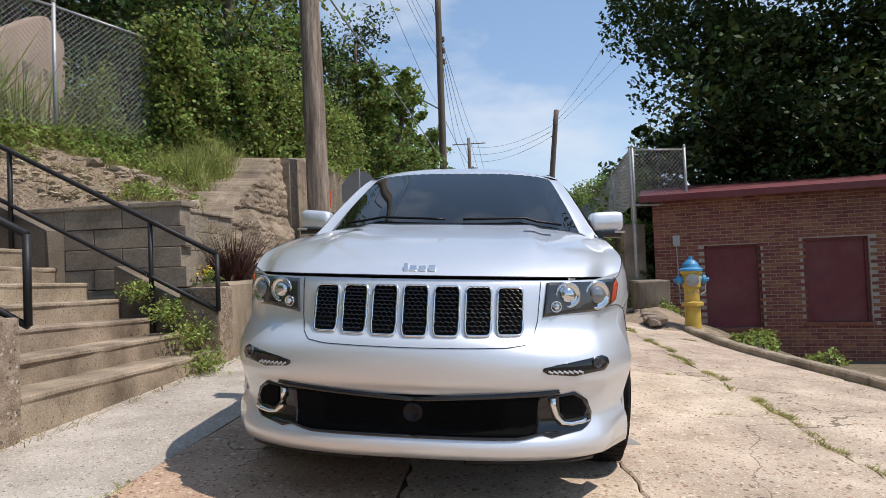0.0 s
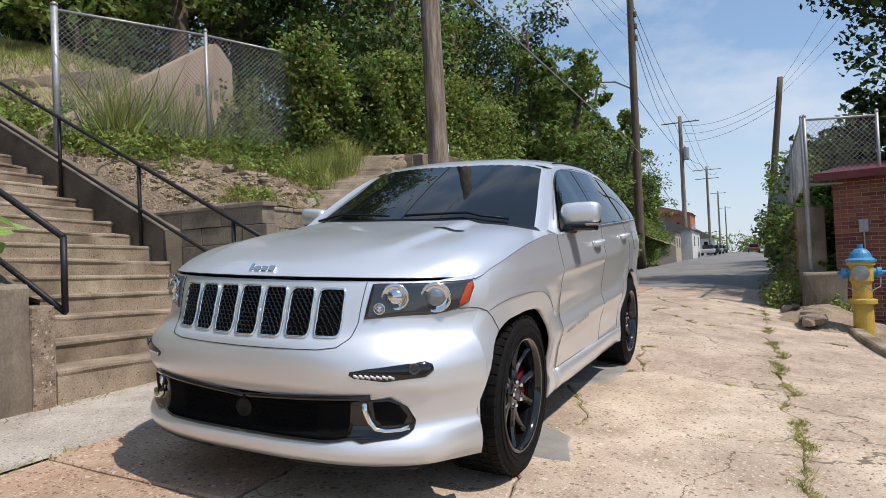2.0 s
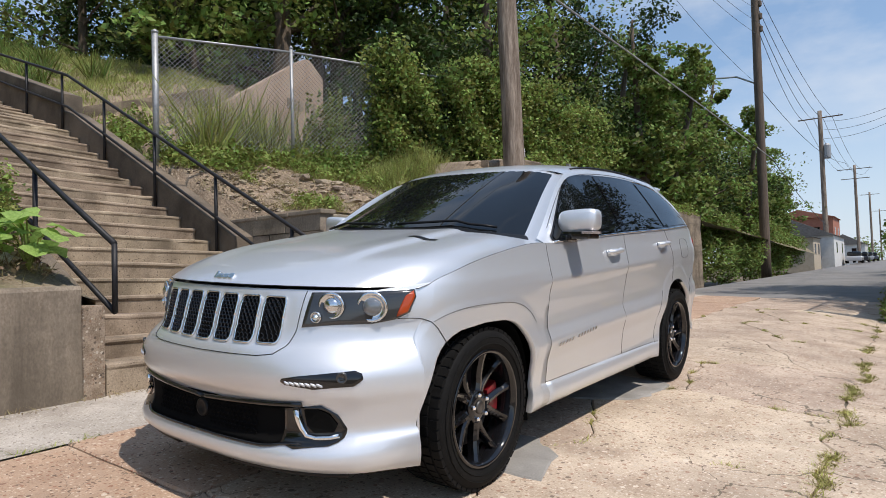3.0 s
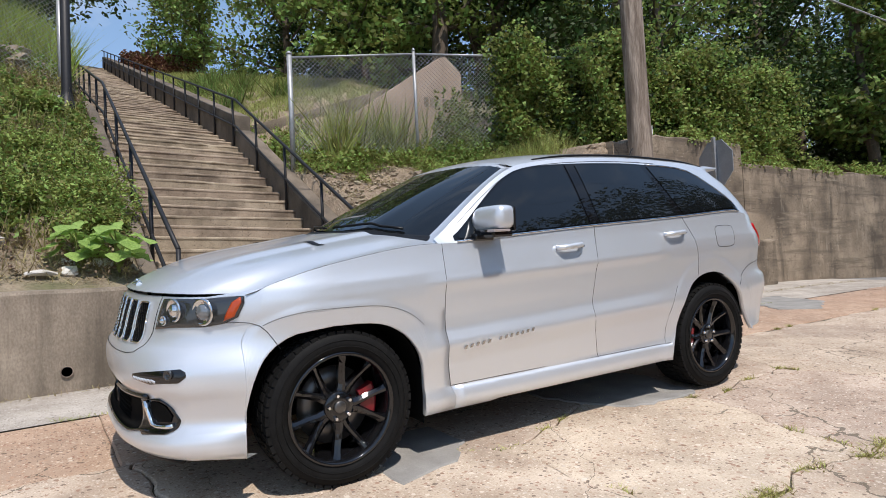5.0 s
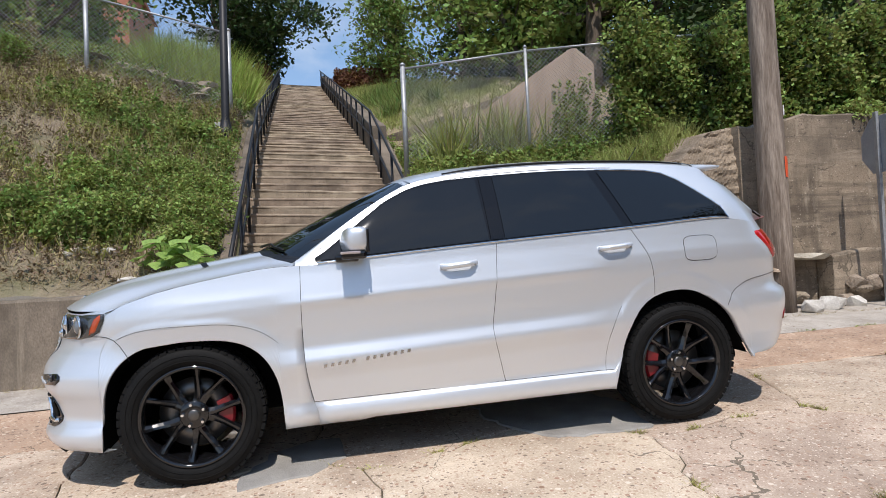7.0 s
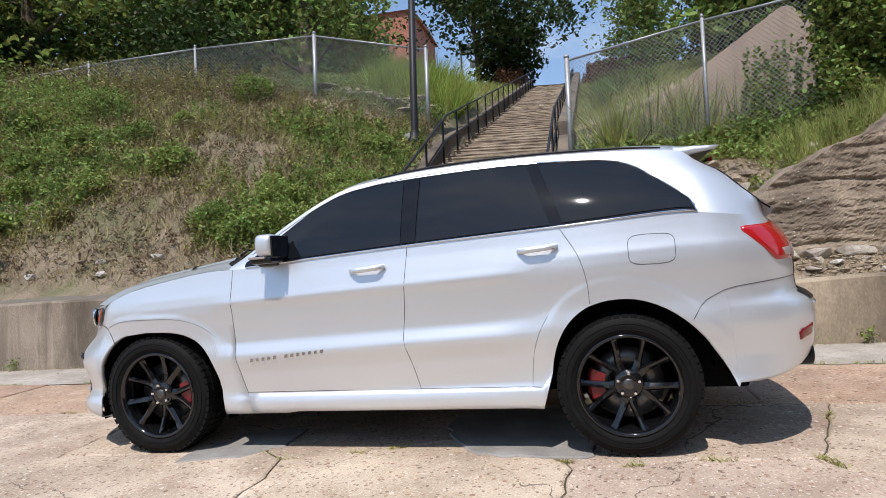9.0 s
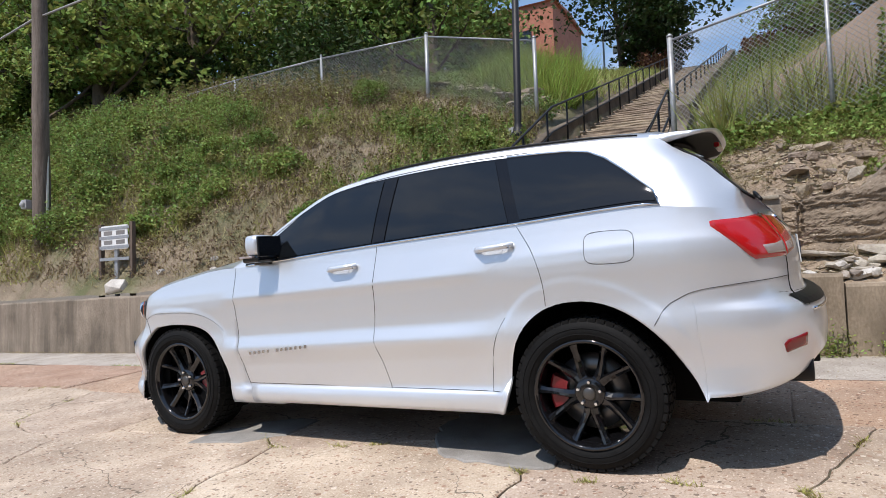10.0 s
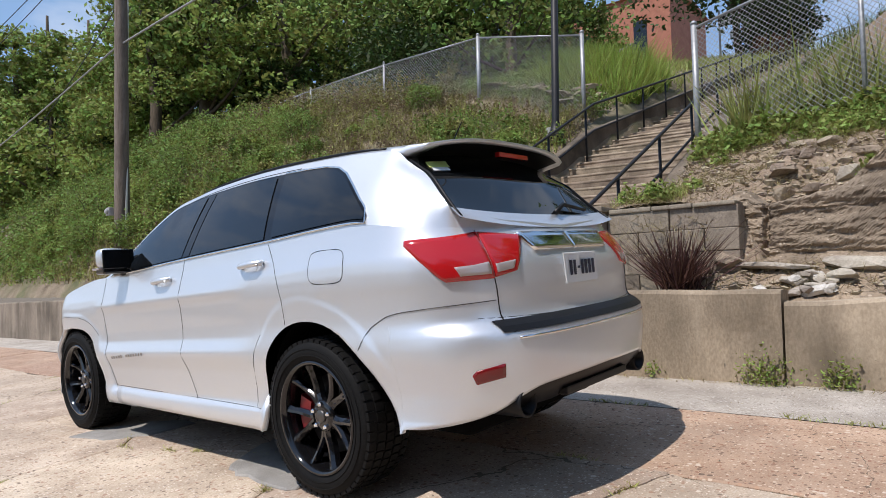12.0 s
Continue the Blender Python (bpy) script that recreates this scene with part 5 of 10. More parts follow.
def wrapped_panel(name, from_front, label):
    """The nose or the tail: one skin across the car."""
    pts = [[col_point(c, h) for h in body_rows(c)] for c in plan_cols]
    n, rows = len(plan_cols), N_LOW + N_UP + 1
    i_edge = next(i for i, c in enumerate(plan_cols) if c[0] == "a" and c[1] > a_edge - 0.001)
    i_rear = next(i for i, c in enumerate(plan_cols) if c[0] == "a" and c[1] >= a_end)
    use = range(0, i_edge) if from_front else range(i_rear, n - 1)
    bm = bmesh.new()
    for side in (1, -1):
        made = {}

        def vert(i, j):
            if (i, j) not in made:
                made[i, j] = bm.verts.new(flip(pts[i][j], side))
            return made[i, j]
        for i in use:
            for j in range(rows - 1):
                if (pts[i][j] - pts[i][j + 1]).length < 1e-6 and (pts[i + 1][j] - pts[i + 1][j + 1]).length < 1e-6:
                    continue
                quad = [(i, j), (i + 1, j), (i + 1, j + 1), (i, j + 1)]
                bm.faces.new([vert(*q) for q in (quad if side > 0 else quad[::-1])])
    bmesh.ops.remove_doubles(bm, verts=bm.verts, dist=1e-4)
    bmesh.ops.recalc_face_normals(bm, faces=bm.faces)
    lip = [e for e in bm.edges if e.is_boundary and all(v.co.z < 0.58 for v in e.verts) and abs(e.verts[0].co.z - e.verts[1].co.z) < 0.75 * e.calc_length()]
    r = bmesh.ops.extrude_edge_only(bm, edges=lip)
    for v in [g for g in r["geom"] if isinstance(g, bmesh.types.BMVert)]:
        inner = 1 - smooth_step(0.72, 0.84, abs(v.co.x))
        v.co.x *= 0.95
        v.co.y += 0.06 if from_front else -0.06 * inner
        v.co.z += 0.0 if from_front else 0.02 * (1 - inner)
    part(name, bm, PAINT, car, label, True)


def flip(p, side):
    return Vector((p[0] * side, p[1], p[2]))


wrapped_panel("front_bumper", True, "")
wrapped_panel("rear_bumper", False, "silver rear bumper and tailgate skin")


def strip(name, pts, nrm_off, width, material, label="", closed=False, cross=None):
    """A thin raised line along points on the body: for gaps and bright trim."""
    bm = bmesh.new()
    tube(bm, pts + ([pts[0]] if closed else []), width / 2, 6)
    return part(name, bm, material, car, label, True)


def gap_line(pts, r=0.0016):
    bm = bmesh.new()
    tube(bm, pts, r, 5)
    part("panel_gap", bm, BLACK_TRIM, car)


for side in (1, -1):
    gap_line([flip(shell(cut1(h), h), side) for h in [0.40 + 0.76 * i / 30 for i in range(31)]])
    gap_line([flip(shell(cut2(h), h), side) for h in [0.40 + 0.815 * i / 30 for i in range(31)]])
    gap_line([flip(shell(cut3(h), h), side) for h in [0.85 + 0.40 * i / 16 for i in range(17)]])
    gap_line([flip(shell(s, 0.405), side) for s in [0.64 + 1.66 * i / 30 for i in range(31)]])
    gap_line([flip(shell(s, arch(s) + 0.0 if arch(s) else 0.405 + 0.0), side) for s in [2.30 + 0.15 * i / 6 for i in range(7)]])
    edge = []
    for i in range(21):
        z = 0.40 + 0.395 * i / 20
        c, reach, zc, rise, n = ARCHES[1]
        k = (reach + 0.108, rise + 0.10)
        d = k[0] * (1 - min(1.0, max(0.0, z - zc) / k[1]) ** n) ** (1 / n)
        edge.append(flip(shell(c - d, z) + Vector((0.0008, 0, 0)), side))
    gap_line(edge, 0.0012)
    edge = []
    c, reach, zc, rise, n = ARCHES[0]
    for i in range(33):
        q = math.radians(126 - 82 * i / 32)
        k = (abs(math.cos(q)) ** n + abs(math.sin(q)) ** n) ** (-1 / n)
        y, z = c + (reach + 0.105) * k * math.cos(q), zc + (rise + 0.085) * k * math.sin(q)
        a = y
        for _ in range(6):
            a -= shell(a, z).y - y
        edge.append(flip(shell(a, z) + Vector((0.0008, 0, 0)), side))
    gap_line(edge, 0.0009)
    gap_line([flip(shell(a, curve_table([(3.26, 0.74), (3.32, 0.835), (3.37, 0.885), (3.48, 0.908), (3.60, 0.918), (3.77, 0.925)], a)) * 1.0 + Vector((0.0012, 0, 0)), side) for a in [3.26 + 0.50 * i / 24 for i in range(25)]])


# ---- bonnet ----
def side_at(s, h):
    """The flank at the length s, also where it curves into the nose."""
    if s >= S_FRONT:
        return shell(s, h)
    lo, hi = S_FRONT - 0.95, S_FRONT
    for _ in range(26):
        mid = (lo + hi) / 2
        if shell(mid, h).y < s:
            lo = mid
        else:
            hi = mid
    return shell((lo + hi) / 2, h)


for side in (1, -1):
    gap_line([flip(side_at(s, h), side) + Vector((0.0008 * side, 0, 0)) for s, h in ((-0.50, 0.842), (-0.45, 0.843), (-0.41, 0.840), (-0.37, 0.826), (-0.34, 0.800), (-0.315, 0.765), (-0.29, 0.725))], 0.0018)


def belt_front(k):
    """Side edge of the bonnet from lamp to windscreen."""
    s = -0.41 + k * 0.98
    return side_at(s, curve_table(BELT, s)) - Vector((0.002, 0, 0))


CROWN = [(-0.80, 0.968), (-0.72, 1.015), (-0.62, 1.052), (-0.46, 1.092), (-0.2, 1.143), (0.09, 1.190), (0.34, 1.228)]


def bonnet(u, v):
    f = u * 2 - 1
    af = abs(f)
    edge = belt_front(v)
    x0 = belt_front(0).x
    front = on_nose(x0 * af, 0.958) - Vector((0, 0.003, 0))
    rear_s = 0.30 + 0.27 * af ** 2.2
    s = front.y + (rear_s - front.y) * v
    xw = edge.x
    s_mid = on_nose(0, 0.966).y + (0.30 - on_nose(0, 0.966).y) * v
    crown = curve_table(CROWN, s_mid)
    side_h = edge.z
    x = xw * af
    bulge = 0.010 * smooth_step(0.95, 0.72, af) * smooth_step(0.30, 0.55, af) * smooth_step(0.05, 0.3, v) + 0.016 * smooth_step(0.60, 0.52, af) * smooth_step(0.03, 0.45, v)
    h = side_h + (crown - side_h) * (1 - af ** 3.4) + bulge
    return Vector((x * (1 if f >= 0 else -1), s + (edge.y - s) * smooth_step(0.8, 1.0, af), h))


bm = bmesh.new()
grid(bm, bonnet, 80, 26)
bmesh.ops.recalc_face_normals(bm, faces=bm.faces)
part("bonnet", bm, PAINT, car, "", True)
gap_line([bonnet(i / 40, 0.0) + Vector((0, -0.001, -0.002)) for i in range(41)], 0.0015)
for side in (0.0, 1.0):
    gap_line([bonnet(side, i / 24) for i in range(25)])
# heat vents in the bonnet
for side in (1, -1):
    bm = bmesh.new()
    grid(bm, lambda u, v: flip(bonnet(0.5 + 0.28 + (u - 0.5) * 0.08, 0.70 + (v - 0.5) * 0.03), side) + Vector((0, 0, 0.004)), 6, 4)
    part("bonnet_vent", bm, BLACK_TRIM, car, "black bonnet heat vent")


# ---- glasshouse ----
EDGE_H = [(0.58, 1.185), (0.66, 1.232), (0.78, 1.315), (0.92, 1.41), (1.10, 1.52), (1.25, 1.592), (1.39, 1.630), (1.75, 1.672), (2.3, 1.690), (2.9, 1.675), (3.2, 1.655), (3.36, 1.632), (3.46, 1.545), (3.60, 1.395), (3.70, 1.30), (3.76, 1.25)]
SIDE_X = [(0.58, 0.845), (0.8, 0.79), (1.0, 0.735), (1.25, 0.675), (1.5, 0.645), (2.3, 0.64), (3.0, 0.625), (3.36, 0.605), (3.5, 0.63), (3.76, 0.715)]


def upper(s, v):
    hb, he = curve_table(BELT, s), curve_table(EDGE_H, s)
    he = max(he, hb + 0.002)
    xb = shell(s, hb).x if s <= S_REAR else half_width(s, hb)
    if s > S_REAR:
        lo = shell(rear_a_for(s, hb), hb)
        xb = lo.x
    xe = min(curve_table(SIDE_X, s), xb)
    h = hb + (he - hb) * v
    lin = 0.80 - 0.26 * smooth_step(2.4, 3.5, s)
    x = xb + (xe - xb) * (lin * v + (1 - lin) * v * v)
    return Vector((x, s, h))


def upper_at(s, h):
    hb, he = curve_table(BELT, s), curve_table(EDGE_H, s)
    return upper(s, (h - hb) / max(0.002, he - hb))


for side in (1, -1):
    bm = bmesh.new()
    ss = steps_of((0.58, 1.5, 0.04), (1.5, 3.2, 0.09), (3.2, 3.76, 0.035))
    vs = [[bm.verts.new(flip(upper(s, j / 10), side)) for j in range(11)] for s in ss]
    for a, b in zip(vs, vs[1:]):
        for j in range(10):
            bm.faces.new((a[j], b[j], b[j + 1], a[j + 1]))
    bmesh.ops.remove_doubles(bm, verts=bm.verts, dist=0.0015)
    bmesh.ops.recalc_face_normals(bm, faces=bm.faces)
    part("window_surround", bm, PAINT, car, "", True)


def roof_z(x, s):
    he, xe = curve_table(EDGE_H, s), curve_table(SIDE_X, s)
    crown = curve_table([(1.22, 0.075), (1.6, 0.072), (2.6, 0.072), (3.2, 0.078), (3.5, 0.075)], s)
    q = min(1.0, abs(x) / xe)
    return he + crown * (1 - q ** 2.6) ** 0.8


ROOF_FRONT = 1.29


def roof(u, v):
    f = u * 2 - 1
    s = ROOF_FRONT - 0.07 * (1 - f * f) + (3.36 - ROOF_FRONT + 0.07 * (1 - f * f)) * v
    x = curve_table(SIDE_X, s) * f
    return Vector((x, s, roof_z(x, s)))


bm = bmesh.new()
grid(bm, roof, 28, 24)
bmesh.ops.recalc_face_normals(bm, faces=bm.faces)
part("roof", bm, PAINT, car, "", True)


def glass_curve(u, v):
    """The windscreen."""
    f = u * 2 - 1
    af = abs(f)
    s_edge = 0.60 + (ROOF_FRONT - 0.60) * v
    top = roof(u, 0.0)
    bot = bonnet(u, 1.0) + Vector((0, 0.03, 0.004))
    e = Vector((curve_table(SIDE_X, s_edge) - 0.0, s_edge, curve_table(EDGE_H, s_edge)))
    s_mid = bot.y + (top.y - bot.y) * v
    h_mid = bot.z + (top.z - bot.z) * (v + 0.10 * v * (1 - v))
    w = smooth_step(0.80, 1.0, af)
    x = e.x * af
    return Vector((x * (1 if f >= 0 else -1), s_mid * (1 - w) + s_edge * w, h_mid * (1 - w) + e.z * w))


bm = bmesh.new()
grid(bm, lambda u, v: glass_curve(0.045 + 0.91 * u, 0.02 + 0.95 * v), 26, 14)
bmesh.ops.recalc_face_normals(bm, faces=bm.faces)
part("windscreen", bm, GLASS, car, "dark tinted windscreen", True)
for side in (0, 1):
    bm = bmesh.new()
    def pillar_at(u, v):
        uu = 0.052 * u if side == 0 else 1 - 0.052 * u
        return bonnet(uu, 1.0) + Vector((0, 0.004, -0.004)) if v < 0.01 else glass_curve(uu, (v - 0.04) / 0.96)
    grid(bm, pillar_at, 4, 25)
    bmesh.ops.recalc_face_normals(bm, faces=bm.faces)
    part("windscreen_pillar", bm, PAINT, car, "", True)
bm = bmesh.new()
grid(bm, lambda u, v: glass_curve(0.04 + 0.92 * u, 0.96 + 0.06 * v), 20, 2)
part("windscreen_header", bm, PAINT, car, "", True)
bm = bmesh.new()
grid(bm, lambda u, v: bonnet(0.04 + u * 0.92, 1.0) + (glass_curve(0.04 + u * 0.92, 0.05) - bonnet(0.04 + u * 0.92, 1.0)) * v + Vector((0, 0, -0.006)), 20, 2)
part("cowl", bm, BLACK_TRIM, car, "black plastic cowl below the windscreen")
for side, x0, x1 in ((1, 0.08, 0.62), (-1, -0.02, -0.60)):
    bm = bmesh.new()
    tube(bm, [glass_curve(0.5 + 0.5 * (x0 + (x1 - x0) * t) / 0.80, 0.035 + 0.06 * t * (1 - t) + 0.02 * t) + Vector((0, -0.012, 0.014)) for t in [i / 8 for i in range(9)]], 0.008, 6)
    part("wiper", bm, BLACK_TRIM, car, "black wiper arm and blade", True)


def side_window(name, left, right, low, high, off=0.004, material=None, n=14, label=""):
    """A pane on the side: left(v), right(v) give s, low(s), high(s) the heights."""
    for side in (1, -1):
        bm = bmesh.new()

        def at(u, v):
            s = left(v) + (right(v) - left(v)) * u
            h = low(s) + (high(s) - low(s)) * v
            p = upper_at(s, h)
            return flip(p + Vector((off, 0, off * 0.4)), side)
        grid(bm, at, n, 10)
        bmesh.ops.recalc_face_normals(bm, faces=bm.faces)
        part(name, bm, material or GLASS, car, label, True)


def belt_up(s):
    return curve_table(BELT, s) + 0.018


TOP1 = [(0.70, 1.190), (0.80, 1.262), (0.91, 1.345), (1.08, 1.468), (1.22, 1.545), (1.336, 1.583), (1.55, 1.612), (1.80, 1.628), (2.2, 1.640), (2.50, 1.636), (2.80, 1.622), (2.92, 1.607), (3.00, 1.580), (3.08, 1.530), (3.18, 1.448), (3.26, 1.380), (3.30, 1.345), (3.315, 1.322)]


def top1(s):
    return min(curve_table(TOP1, s), curve_table(EDGE_H, s) - 0.02)


# dark surround first, then the panes on it
side_window("window_frame", lambda v: 0.69, lambda v: 3.315, lambda s: belt_up(s) - 0.008, lambda s: max(top1(s) + 0.008, belt_up(s)), 0.003, BLACK_PILLAR, 60, "black window surround")
side_window("door_window", lambda v: 0.72, lambda v: 1.70 - 0.012 * v, belt_up, lambda s: max(top1(s) - 0.006, belt_up(s)), 0.007, GLASS, 24, "dark tinted side window")
side_window("door_window", lambda v: 1.80 - 0.0 * v, lambda v: 2.565 - 0.13 * v, belt_up, lambda s: top1(s) - 0.006, 0.007, GLASS, 14, "dark tinted side window")
side_window("quarter_window", lambda v: 2.63 - 0.125 * v, lambda v: 3.30, lambda s: belt_up(s) + 0.004, lambda s: max(top1(s) - 0.006, belt_up(s) + 0.005), 0.007, GLASS, 24, "dark tinted rear quarter window")
side_window("pillar_cover", lambda v: 1.712, lambda v: 1.79, belt_up, lambda s: top1(s), 0.0075, BLACK_PILLAR, 3, "gloss black door pillar")
for side in (1, -1):
    bm = bmesh.new()
    pts = [flip(upper_at(s, curve_table(BELT, s) + 0.006) + Vector((0.006, 0, 0)), side) for s in [0.70 + 2.62 * i / 50 for i in range(51)]]
    pts += [flip(upper_at(s, top1(s) + 0.012) + Vector((0.004, 0, 0)), side) for s in (3.29, 3.24, 3.15, 3.05, 2.96, 2.85, 2.7, 2.5)]
    tube(bm, pts, 0.006, 6)
    part("window_trim", bm, CHROME, car, "thin bright window trim", True)
    bm = bmesh.new()
    tube(bm, [flip(upper_at(s, curve_table(EDGE_H, s) - 0.028) + Vector((0.001, 0, 0)), side) for s in [0.72 + 1.9 * i / 30 for i in range(31)]], 0.0018, 5)
    part("panel_gap", bm, BLACK_TRIM, car)
    # roof rail
    bm = bmesh.new()
    pts = [flip(Vector((curve_table(SIDE_X, s) - 0.035, s, roof_z(curve_table(SIDE_X, s) - 0.035, s) - 0.002 + 0.008 * min(1, 6 * t * (1 - t)))), side) for t, s in [(i / 24, 1.5 + 1.7 * i / 24) for i in range(25)]]
    tube(bm, pts, 0.008, 8)
    part("roof_rail", bm, BLACK_TRIM, car, "low black roof rail", True)


# ---- rear glass, spoiler ----
def rear_glass(u, v):
    f = u * 2 - 1
    s_e = 3.715 - (3.715 - 3.40) * v
    e = Vector((curve_table(SIDE_X, s_e), s_e, curve_table(EDGE_H, s_e)))
    top = Vector((0, 3.46, roof_z(0, 3.36) - 0.06))
    bot = on_tail(0, 1.237)
    mid = bot + (top - bot) * v
    w = abs(f) ** 2.6
    return Vector((e.x * f, mid.y * (1 - w) + e.y * w, mid.z * (1 - w) + e.z * w))


bm = bmesh.new()
grid(bm, lambda u, v: rear_glass(u, 0.17 + 0.83 * v), 22, 12)
bmesh.ops.recalc_face_normals(bm, faces=bm.faces)
part("rear_window", bm, GLASS, car, "dark tinted rear window", True)
bm = bmesh.new()
grid(bm, lambda u, v: rear_glass(u, 0.175 * v) + Vector((0, 0.006 - 0.004 * v, 0.002)), 22, 3)
bmesh.ops.recalc_face_normals(bm, faces=bm.faces)
part("tailgate_strip", bm, PAINT, car, "silver panel below the rear window", True)


def spoiler(u, v):
    f = u * 2 - 1
    s0, s1 = 3.28, 3.64 - 0.07 * f ** 4
    s = s0 + (s1 - s0) * v
    x = (0.606 - 0.02 * v) * f
    flat = curve_table(EDGE_H, 3.34) + 0.034 + 0.046 * (1 - abs(f) ** 2.6)
    on_roof = roof_z(min(0.598, abs(x)), min(s, 3.36)) + 0.003
    k = smooth_step(0.0, 0.5, v)
    return Vector((x, s, on_roof * (1 - k) + (flat - 0.012 * v) * k))


bm = bmesh.new()
a = grid(bm, spoiler, 22, 6)
b = grid(bm, lambda u, v: spoiler(u, v) - Vector((0, 0.02 * v, 0.018 + 0.05 * (1 - v))), 22, 6)
for i in range(22):
    bm.faces.new((a[i][6], b[i][6], b[i + 1][6], a[i + 1][6]))
for col_a, col_b in ((a[0], b[0]), (a[22], b[22])):
    for j in range(6):
        bm.faces.new((col_a[j], col_a[j + 1], col_b[j + 1], col_b[j]))
bmesh.ops.recalc_face_normals(bm, faces=bm.faces)
sp = part("spoiler", bm, PAINT, car, "silver roof spoiler with a dark underside", True)
bm = bmesh.new()
grid(bm, lambda u, v: spoiler(0.06 + 0.88 * u, 0.25 + 0.74 * v) - Vector((0, 0.02 * v, 0.022 + 0.05 * (0.75 - 0.74 * v))), 12, 4)
part("spoiler_underside", bm, BLACK_TRIM, sp)
bm = bmesh.new()
box(bm, -0.13, 0.13, 3.60, 3.628, roof_z(0, 3.4) - 0.055, roof_z(0, 3.4) - 0.03, 0.004)
part("brake_lamp", bm, RED_LENS, sp, "high red brake lamp")
for side in (1, -1):
    bm = bmesh.new()
    tube(bm, [flip(rear_glass(0.985, 0.03 + 0.92 * i / 8) + Vector((0.0, 0.002, 0.0)), side) for i in range(9)], 0.008, 6)
    part("rear_window_trim", bm, BLACK_TRIM, car, "", True)
bm = bmesh.new()
tube(bm, [rear_glass(0.44, 0.20) + Vector((0, 0.03, 0.0)), rear_glass(0.34, 0.32) + Vector((0, 0.035, 0)), rear_glass(0.17, 0.24) + Vector((0, 0.025, 0))], 0.014, 7, 0.008)
part("rear_wiper", bm, BLACK_TRIM, car, "black rear wiper", True)
bm = bmesh.new()
grid(bm, lambda u, v: rear_glass(0.87 + 0.085 * u - 0.02 * v, 0.745 + 0.10 * v) + Vector((0, 0.006, 0.003)), 3, 3)
part("sticker_corner", bm, plain("white_sticker", (0.72, 0.74, 0.74), 0.5), car, "white part of the window sticker")
bm = bmesh.new()
grid(bm, lambda u, v: rear_glass(0.845 + 0.11 * u - 0.02 * v, 0.80 + 0.10 * v) + Vector((0, 0.0075, 0.004)), 3, 3)
part("sticker", bm, plain("yellow_sticker", (0.62, 0.72, 0.22), 0.5), car, "yellow and white window sticker")


# ---- patches laid on the body: lamps, openings ----
def patch(name, surf, poly, off, material, label="", rows=10, cols_n=16, parent=None, thick=0.0, sides=(1, -1), rim=True):
    """Fills an outline given in the two coordinates of surf(a, h); the outline is convex in a at each h."""
    hs = [p[1] for p in poly]
    h0, h1 = min(hs), max(hs)

    def span(h):
        cross = []
        for p, q in zip(poly, poly[1:] + poly[:1]):
            if (p[1] - h) * (q[1] - h) <= 0 and abs(p[1] - q[1]) > 1e-9:
                cross.append(p[0] + (q[0] - p[0]) * (h - p[1]) / (q[1] - p[1]))
        return (min(cross), max(cross)) if cross else (poly[0][0], poly[0][0])
    made = []
    for side in sides:
        bm = bmesh.new()

        def at(u, v):
            h = h0 + (h1 - h0) * min(0.9999, max(0.0001, v))
            a0, a1 = span(h)
            a = a0 + (a1 - a0) * u
            p = surf(a, h)
            e = 0.004
            n = (surf(a + e, h) - surf(a - e, h)).cross(surf(a, h + e) - surf(a, h - e))
            if n.dot(Vector((p.x, p.y - 1.5, 0))) < 0:
                n.negate()
            return flip(p + n.normalized() * off, side)
        g = grid(bm, at, cols_n, rows)
        if rim:
            edge = [e for e in bm.edges if e.is_boundary]
            cen = Vector((0, 1.5, 0.6))
            r = bmesh.ops.extrude_edge_only(bm, edges=edge)
            for v in [q for q in r["geom"] if isinstance(q, bmesh.types.BMVert)]:
                d = v.co - cen
                v.co -= d.normalized() * (off + 0.01)
        bmesh.ops.remove_doubles(bm, verts=bm.verts, dist=1e-5)
        bmesh.ops.recalc_face_normals(bm, faces=bm.faces)
        made.append(part(name, bm, material, parent or car, label, True))
    return made


def side_surf(a, h):
    return shell(a, h)


